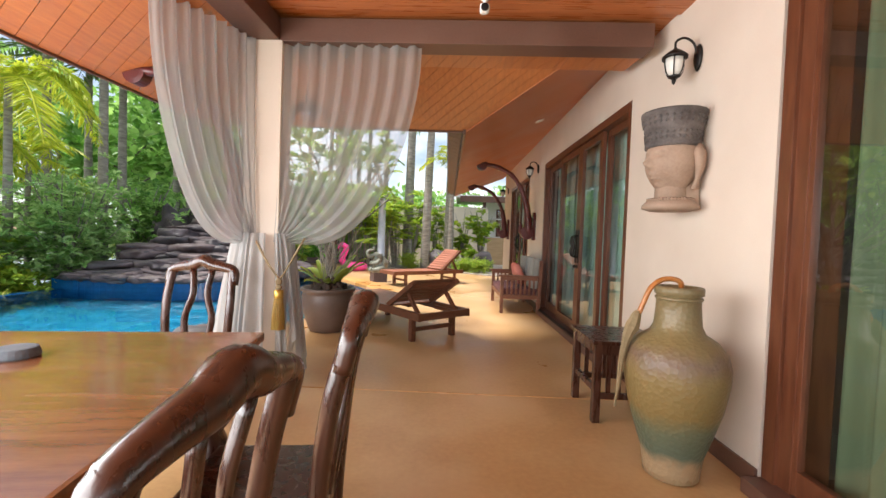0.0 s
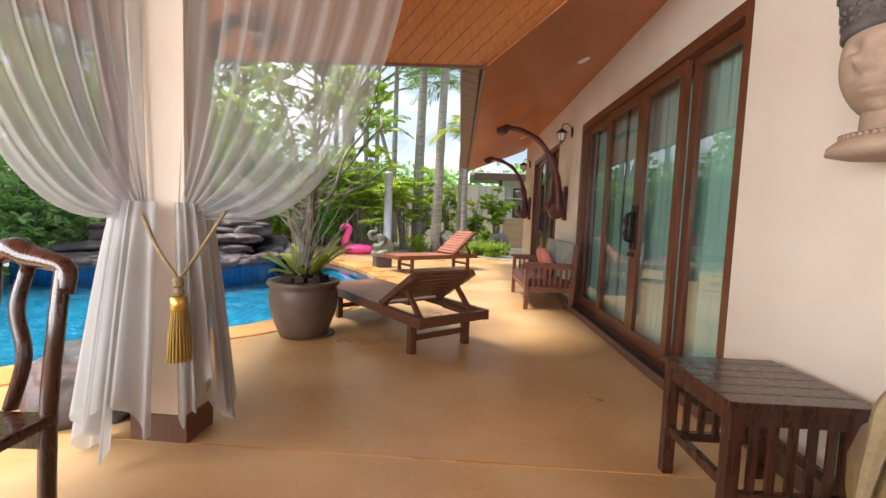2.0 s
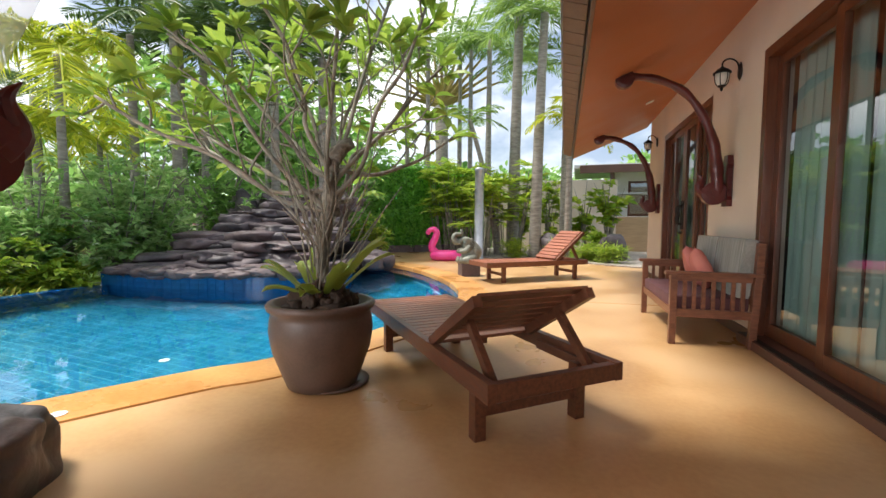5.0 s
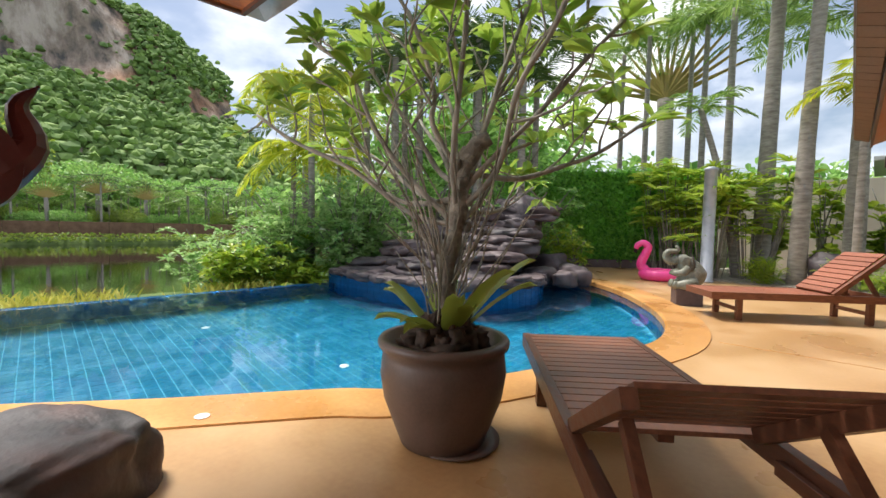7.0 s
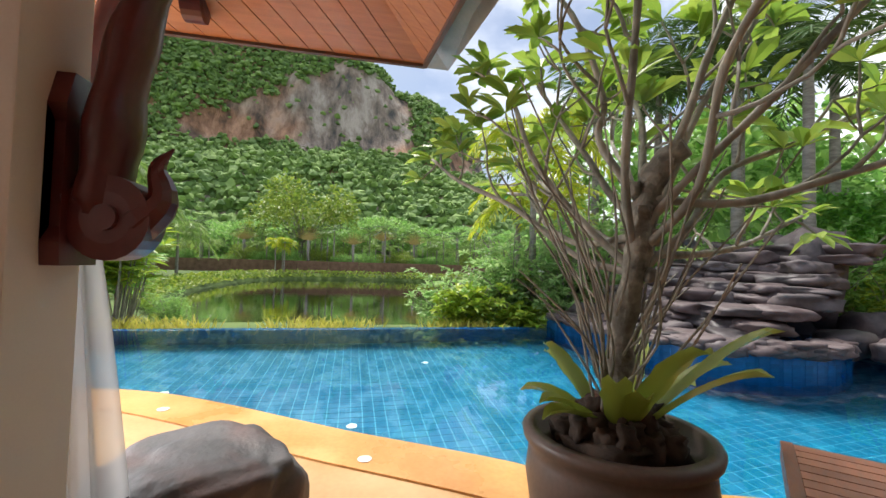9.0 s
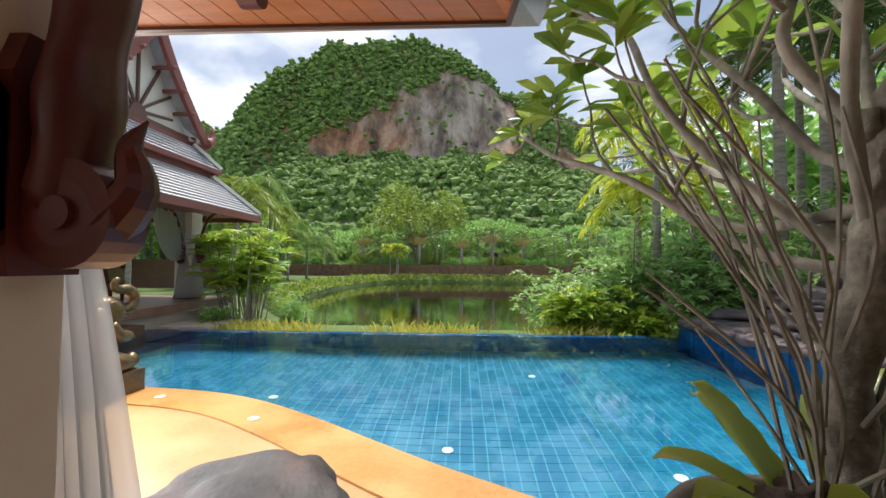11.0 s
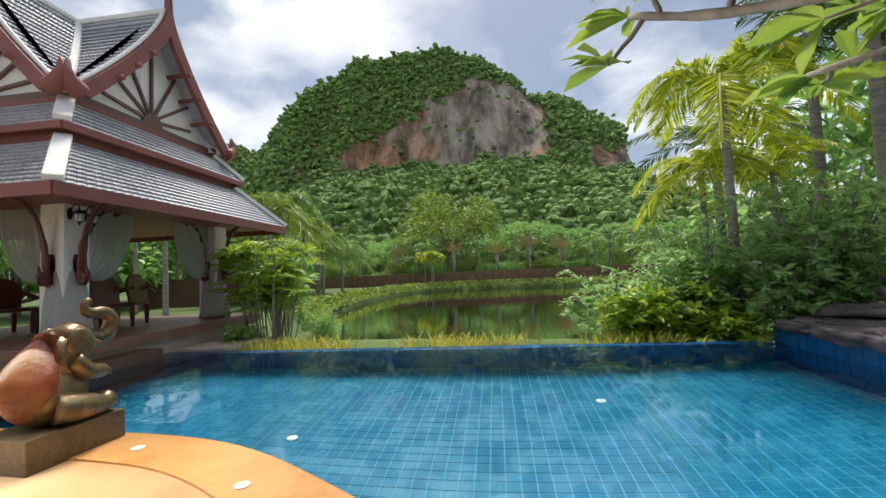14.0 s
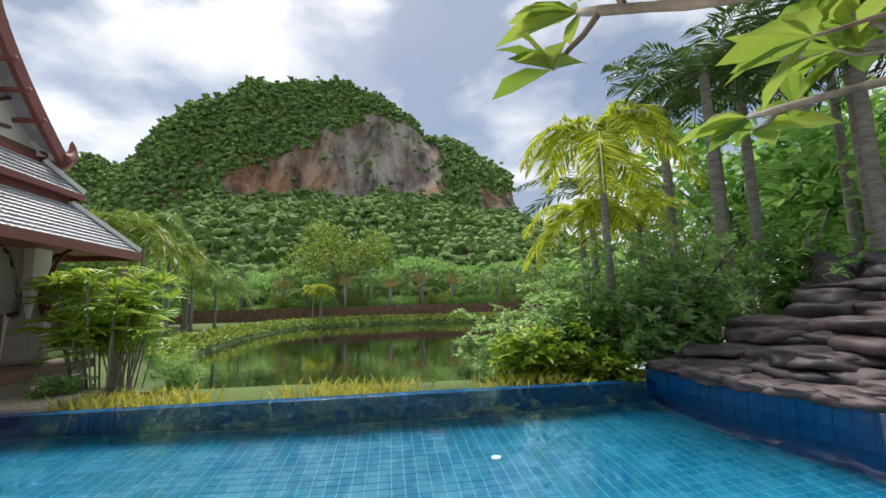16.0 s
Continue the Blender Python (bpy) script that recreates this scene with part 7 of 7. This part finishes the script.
# cane palm, grasses and banks round the pond
rhapis(-9.7, -0.35, -0.4, 34, 2.1, M_LEAFBR, "clump of bright cane palms beside the pavilion", 170, 0.6)
rhapis(-11.3, -0.9, -0.4, 16, 1.6, M_LEAFDK, "clump of bright cane palms beside the pavilion", 171, 0.5)
leafy_tree("low_shrub", -9.1, -0.55, -0.4, tips_round(14, 0.45, 0.3, 0.7, 110), M_LEAFDK, "small grey-green shrub at the pavilion foot", 172, 110, 0.08, 0.04, 0.04, 0.012, 0.12)
leafy_tree("low_shrub", -10.9, 0.2, -0.5, tips_round(16, 0.55, 0.3, 0.75, 111), M_LEAFDK, "soft feathery green shrub on the pond bank", 173, 140, 0.22, 0.012, 0.0, 0.012, 0.14)
g_pos, g_ax = [], []
for k in range(1500):
    y = rng.uniform(-0.4, 7.2)
    dens = 0.5 + 0.5 * math.sin(y * 2.1) if y > 1.6 else 1.0
    if rng.uniform() > dens:
        continue
    g_pos.append((rng.uniform(-9.0, -8.25), y, -0.42))
    a = rng.uniform(0, 6.283)
    g_ax.append((0.45 * math.cos(a), 0.45 * math.sin(a), 1.0))
gr = tagged(new("ornamental_grass", leaf_mesh("ornamental_grass", [leaves(g_pos, g_ax, 0.60, 0.032, rng, 0.22)], M_GRASSY)), "bright yellow-green grass along the overflow edge", "grass", kind="stuff")
b_pos, b_ax = [], []
for i, (px_, py_) in enumerate(POND):
    qx, qy = POND[(i + 1) % len(POND)]
    if px_ > -16 and py_ > -2.2:
        continue
    L_ = math.hypot(qx - px_, qy - py_)
    nx, ny = (qy - py_) / L_, -(qx - px_) / L_
    for k in range(int(L_ * 75)):
        s, o = rng.uniform(), abs(rng.normal(0.35, 0.5))
        x, y = px_ + (qx - px_) * s - nx * o, py_ + (qy - py_) * s - ny * o
        if dist_pond(x, y) < 0.02:
            x, y = px_ + (qx - px_) * s + nx * o, py_ + (qy - py_) * s + ny * o
        b_pos.append((x, y, -0.85 + min(0.55, 0.9 * o) + rng.uniform(0, 0.2)))
        b_ax.append((rng.normal(0, 0.8), rng.normal(0, 0.8), 0.7))
tagged(new("bank_plants", leaf_mesh("bank_plants", [leaves(b_pos, b_ax, 0.34, 0.16, rng, 0.2)], M_BANK)), "low green ground cover along the pond bank", "ground cover", kind="stuff")
bank = thing("far_fence", "low red-brown wall along the far pond shore", "garden wall")
for k in range(16):
    part("wall_block", box(-52.3, -52.0, -20 + 3.6 * k, -16.43 + 3.6 * k, -0.5, 1.05), M_EARTH, bank)
solid("far_fence", box(-25.0, -24.7, -18, -9, -0.5, 1.3), M_BEAM, "dark brown fence beyond the pavilion", "fence")

# far shore palms: a few palms built once, then repeated
far = [palm(0, 0, 4.6, M_PALM, "slender green palm on the far pond shore", 200, z0=-60, n=11, flen=2.0, r=0.08, leaf=0.5, sag=1.0, width=0.10, nl=14),
       palm(0, 0, 3.4, M_PALM, "slender green palm on the far pond shore", 201, z0=-60, n=12, flen=2.3, r=0.09, leaf=0.6, sag=1.2, width=0.10, nl=14),
       palm(0, 0, 5.4, M_PALMDK, "slender green palm on the far pond shore", 202, z0=-60, n=12, flen=2.2, r=0.09, leaf=0.55, sag=0.9, width=0.10, nl=14)]
yel = palm(-51.0, -4.2, 3.6, M_YELLOW, "bright yellow palm clump on the far pond shore", 203, n=16, flen=1.6, r=0.06, leaf=0.5, sag=1.4, width=0.10, nl=14)
copy_thing(yel, pose(-50.7, -3.2, -0.4, 0, 0, 80))
copy_thing(yel, pose(-51.4, -3.5, -1.0, 0, 0, 150))
for k in range(120):
    x, y = -53.0 - 15 * (k % 5) / 5 - rng.uniform(0, 2.5), -26 + 78 * (k * 0.6180 % 1.0)
    copy_thing(far[k % 3], pose(x, y, -0.45, 0, 0, rng.uniform(0, 360)))
for k in range(26):
    copy_thing(far[k % 3], pose(-24 - 18 * (k * 0.618 % 1), -11.5 - 7 * (k * 0.37 % 1), -0.45, 0, 0, rng.uniform(0, 360)))
for k in range(10):
    copy_thing(far[2], pose(-14 - 3 * (k % 4), -9 - 4.2 * (k % 5), -0.45, 0, 0, rng.uniform(0, 360)))
for f_ in far:
    f_.matrix_basis = pose(-53 - rng.uniform(0, 3), rng.uniform(-8, 20), -0.45)
for k, (x, y, s) in enumerate(((-54, -1.0, 1.2), (-55, 8.2, 1.3), (-56, 12.4, 1.2), (-54, 4.4, 1.1), (-57, -9, 1.2))):
    t2 = copy_thing(tv, pose(x, y, -0.4, 0, 0, 90) @ Matrix.Scale(0.72 * s, 4))
    t2.scale = (0.55 * s, 0.55 * s, 0.55 * s)
    t2["label"] = "traveller's palm with a grey-green fan on the far shore"


def crown_tree(name, x, y, z0, h, rad, mat, label, seed, n=1500, leaf=0.5):
    """A broad tree: trunk, limbs and clumps of leaves."""
    rng = np.random.default_rng(seed)
    p = thing(name, label, "tree", pose(x, y, z0))
    b = bmesh.new()
    tube(b, [(0, 0, 0), (0.1, 0, h * 0.3), (0, 0.1, h * 0.6)], [0.25, 0.2, 0.12], 8)
    cs = []
    for k in range(22):
        a, u = rng.uniform(0, 6.283), rng.uniform()
        c = np.array([rad * math.sqrt(u) * math.cos(a), rad * math.sqrt(u) * math.sin(a), h * (0.45 + 0.5 * rng.uniform() * (1 - 0.45 * u))])
        cs.append(c)
        tube(b, [(0, 0.05, h * 0.3), tuple(c * [0.5, 0.5, 0.8]), tuple(c)], [0.1, 0.05, 0.02], 5)
    part("trunk", b, M_BARK, p, smooth=True)
    c = np.array(cs)[rng.integers(0, 22, n)]
    d = fan_dirs(n, rng, -0.5, 1)
    pos = c + d * rad * 0.34 * rng.uniform(0.6, 1.05, (n, 1))
    hang("crown", leaf_mesh("crown", [leaves(pos, d + rng.normal(0, 0.5, (n, 3)), leaf, leaf * 0.6, rng)], mat), p)
    return p


for k, (x, y, h) in enumerate(((-22.5, -7.6, 5.2), (-25.5, -8.4, 6.0), (-29.0, -8.8, 5.0), (-33.0, -9.2, 4.4), (-27.0, -11.0, 6.4), (-36.5, -9.0, 3.6))):
    palm(x, y, h, M_PALM if k % 2 else M_BANK, "weeping green palm on the bank beyond the pavilion", 240 + k, n=20, flen=2.9, r=0.10, leaf=0.9, sag=1.7, width=0.07, nl=34)

big = crown_tree("broad_tree", -62, -2.6, -0.4, 13.0, 6.6, M_BANK, "broad light green tree beyond the pond", 220, 3600, 0.55)
dk = crown_tree("broad_tree", -66, 10, -0.4, 8.5, 5.0, M_LEAFDK, "broad dark green tree beyond the pond", 221, 2600, 0.55)
for k in range(46):
    copy_thing(dk, pose(-70 - 28 * (k * 0.37 % 1), -58 + 130 * (k * 0.618 % 1), -0.4 + rng.uniform(-1.2, 0), 0, 0, rng.uniform(0, 360)))
for k, (x, y) in enumerate(((-30, -17), (-36, -21), (-26, -22), (-42, -19), (-20, -20), (-46, -26), (-15, -25), (-34, -30))):
    copy_thing(dk, pose(x, y, -2.2, 0, 0, 50 * k))
for k, (x, y) in enumerate(((-14, 22), (-18, 27), (-10, 26), (-22, 33), (-16, 17.5), (-26, 38), (-6, 28), (0, 30), (6, 27), (10, 33))):
    copy_thing(dk, pose(x, y, -0.9 if x < -12 else -4.2, 0, 0, 40 * k))

for k in range(54):
    u = copy_thing(dk if k % 3 else big, pose(-54.2 - 5 * (k * 0.37 % 1), -24 + 62 * (k * 0.618 % 1), -0.55, 0, 0, rng.uniform(0, 360)))
    q = 0.20 + 0.12 * (k * 0.71 % 1)
    u.scale = (q, q, q)
    u["label"] = "low leafy shrub on the far pond shore"
    u["category"] = "shrub"

# ---------------------------------------------------------------- limestone hill
hill = thing("limestone_hill", "steep limestone hill with a bare streaked cliff and forest", "hill")
HC = Vector((-178, -12, 0))


def smooth01(a, b, x):
    t_ = max(0.0, min(1.0, (x - a) / (b - a)))
    return t_ * t_ * (3 - 2 * t_)


# skyline: domed block, lower shoulder to the north, small spur to the south
RIDGE_Y = (-150, -122, -116, -108, -101, -95, -89, -80, -65, -47, -29, -14, 3, 14, 18.5, 33, 43, 52.5, 54.5, 57, 65, 77, 100)
RIDGE_Z = (0, 18, 58, 66, 52, 56, 63, 74.6, 87.5, 95.5, 98.3, 97.5, 91, 82, 73, 69.8, 65.5, 59.5, 50, 38, 30, 23, 10)


def hill_height(x, y):
    """Height of the massif: domed block, lower shoulder to the north, wooded talus to the east."""
    v = y + 20
    top = 0.965 * float(np.interp(y, RIDGE_Y, RIDGE_Z)) - 1.0
    front = -150 + 9 * noise.noise(Vector((y * 0.02, 3, 0))) + 5 * noise.noise(Vector((y * 0.07, 9, 0)))
    up = smooth01(front + 10, front - 22, x)
    back = smooth01(-330, -250, x)
    base_ = 36 * smooth01(-84, -146, x) * max(0.0, 1 - (abs(v - 8) / 128) ** 2.2)
    n_ = 3.0 * noise.noise(Vector((x * 0.05, y * 0.05, 1))) + 1.6 * noise.noise(Vector((x * 0.13, y * 0.13, 2)))
    h = max(0.0, top - base_) * up * back + base_ * back
    return h + n_ * min(1, h / 10) - 1.0


hx = list(np.arange(-340, -190, 8)) + list(np.arange(-190, -128, 1.5)) + list(np.arange(-128, -80, 4))
hy = list(np.arange(-150, 130, 2.2))
hv = []
for y in hy:
    for x in hx:
        dx = 2.6 * noise.noise(Vector((x * 0.03, y * 0.11, 5)))
        hv.append((x + dx, y, hill_height(x, y)))
nx_ = len(hx)
hf = [(j * nx_ + i, j * nx_ + i + 1, (j + 1) * nx_ + i + 1, (j + 1) * nx_ + i) for j in range(len(hy) - 1) for i in range(nx_ - 1)]
hang("rock_mass", raw("rock_mass", hv, hf, M_CLIFF, True), hill, "streaked grey and ochre limestone")
P = np.array(hv).reshape(len(hy), nx_, 3)
cl_pos, cl_s = [], []
for j in range(1, len(hy) - 1):
    for i in range(1, nx_ - 1):
        gx_, gy_ = P[j, i + 1] - P[j, i - 1], P[j + 1, i] - P[j - 1, i]
        nn_ = np.cross(gx_, gy_)
        area = np.linalg.norm(nn_) / 4
        nz = nn_[2] / (np.linalg.norm(nn_) + 1e-9)
        z = P[j, i, 2]
        if P[j, i, 0] < -215 or z < 0.5:
            continue
        yy = P[j, i, 1]
        k_in = noise.noise(Vector((yy * 0.12, z * 0.12, 4.0)))
        bare = nz < 0.72 and 39 + 3 * k_in < z < 76 - 0.62 * max(0, -(yy + 2)) - 0.6 * max(0, yy - 6) + 4 * k_in and -49 < yy < 24 + 3 * k_in
        bare = bare or (nz < 0.7 and 32 < z < 44 + 5 * k_in and 35 < yy < 58)
        keep = 0.012 if bare else 1.0
        for _ in range(rng.poisson(min(30, area * 2.1) * keep)):
            cl_pos.append(P[j, i] + rng.normal(0, 1.0, 3))
            cl_s.append(rng.uniform(0.45, 1.15) * (1.25 if z < 30 else 1.0))
cl_pos, cl_s = np.array(cl_pos), np.array(cl_s)
ico = bmesh.new()
bmesh.ops.create_icosphere(ico, subdivisions=1, radius=1.0)
iv = np.array([v.co[:] for v in ico.verts])
ifc = np.array([[v.index for v in f.verts] for f in ico.faces])
ico.free()
nC = len(cl_pos)
jit = 1 + 0.34 * rng.normal(size=(nC, len(iv), 1))
cv = cl_pos[:, None] + iv[None] * jit * cl_s[:, None, None] * np.array([1, 1, 0.8])
cf = (np.arange(nC) * len(iv))[:, None, None] + ifc[None]
tagged(hang("forest_canopy", raw("forest_canopy", cv.reshape(-1, 3), cf.reshape(-1, 3), M_WOODS), hill, "dense dark green forest on the hill"), kind="stuff")

# ---------------------------------------------------------------- pool tiles
def tile_mesh(name, s, t, mat):
    bm = bmesh.new()
    cube(bm, -s / 2, s / 2, -t, 0, -s / 2, s / 2)
    return mesh_of(name, bm, mat)


tile = tile_mesh("tile", 0.094, 0.006, M_TILE)
n_t = 0
for i in range(len(RKL) - 1):
    p, q = Vector(RKL[i]), Vector(RKL[i + 1])
    d = (q - p).normalized()
    k = 0.05
    while k < (q - p).length:
        c = p + d * k
        for j in range(2):
            if n_t < 300:
                o = new("tile", tile)
                o.parent = fall
                o.matrix_basis = Matrix.Translation((c.x, c.y, 0.044 - 0.1 * j)) @ Matrix.Rotation(math.atan2(d.y, d.x), 4, "Z")
                n_t += 1
        k += 0.1
vs, fs = [], []


def add_tile(c, u, v, n, s):
    b = len(vs)
    for a, e in ((-1, -1), (1, -1), (1, 1), (-1, 1)):
        vs.append(c + u * (a * s / 2) + v * (e * s / 2) + n * 0.006)
    for a, e in ((-1, -1), (1, -1), (1, 1), (-1, 1)):
        vs.append(c + u * (a * s / 2) + v * (e * s / 2))
    fs.append((b, b + 1, b + 2, b + 3))
    for i_ in range(4):
        fs.append((b + (i_ + 1) % 4, b + i_, b + 4 + i_, b + 4 + (i_ + 1) % 4))


ys_ = [p[1] for p in POOL_EDGE]
xs_ = [p[0] for p in POOL_EDGE]
PITCH = 0.125
yy = -3.9
while yy < 12.6:
    xe = float(np.interp(yy, ys_, xs_))
    xx = INF_X + 0.09
    while xx < xe - 0.05:
        add_tile(Vector((xx, yy, -1.312)), Vector((1, 0, 0)), Vector((0, 1, 0)), Vector((0, 0, 1)), PITCH - 0.011)
        xx += PITCH
    yy += PITCH
tagged(hang("floor_tiles", raw("floor_tiles", vs, fs, M_TILEFLOOR), pool, "small blue floor tiles with pale joints"), kind="stuff")
vs, fs = [], []
for i in range(len(POOL_EDGE) - 1):
    p, q = Vector((*POOL_EDGE[i], 0)), Vector((*POOL_EDGE[i + 1], 0))
    d = (q - p).normalized()
    nrm = Vector((-d.y, d.x, 0))
    k = 0.05
    while k < (q - p).length:
        for j in range(12):
            add_tile(p + d * k + nrm * 0.003 + Vector((0, 0, -0.075 - 0.1 * j)), d, Vector((0, 0, 1)), nrm, 0.09)
        k += 0.1
yy = -3.9
while yy < 8.0:
    for j in range(11):
        add_tile(Vector((INF_X + 0.001, yy, -0.19 - 0.1 * j)), Vector((0, 1, 0)), Vector((0, 0, 1)), Vector((1, 0, 0)), 0.09)
    add_tile(Vector((INF_X - 0.06, yy, WATER_Z - 0.012)), Vector((0, 1, 0)), Vector((-1, 0, 0)), Vector((0, 0, 1)), 0.09)
    yy += 0.1
for i in range(len(RKL) - 1):
    p, q = Vector((*RKL[i], 0)), Vector((*RKL[i + 1], 0))
    d = (q - p).normalized()
    k = 0.05
    while k < (q - p).length:
        for j in range(2, 13):
            add_tile(p + d * k + Vector((0, 0, -0.003 - 0.1 * j)), d, Vector((0, 0, 1)), Vector((d.y, -d.x, 0)), 0.09)
        k += 0.1
tagged(hang("side_tiles", raw("side_tiles", vs, fs, M_TILE), pool, "small blue tiles on the pool sides"), kind="stuff")
for x, y in ((-4.6, 4.3), (-5.6, 2.2), (-4.2, 6.2), (-6.6, 5.4), (-3.0, 8.6)):
    part("pool_light", lathe(bmesh.new(), [(0.05, 0), (0.055, 0.012), (0.03, 0.02)], 20, Matrix.Translation((x, y, -1.306))), M_WHITE, pool, "round white underwater lamp")
for x, y in ((-3.62, 2.95), (-2.62, 4.35), (-4.05, 1.95)):
    solid("deck_drain", lathe(bmesh.new(), [(0.036, 0), (0.04, 0.004), (0.02, 0.006)], 20, Matrix.Translation((x, y, 0.0125))), M_WHITE, "small round white drain cap on the coping", "drain cap")
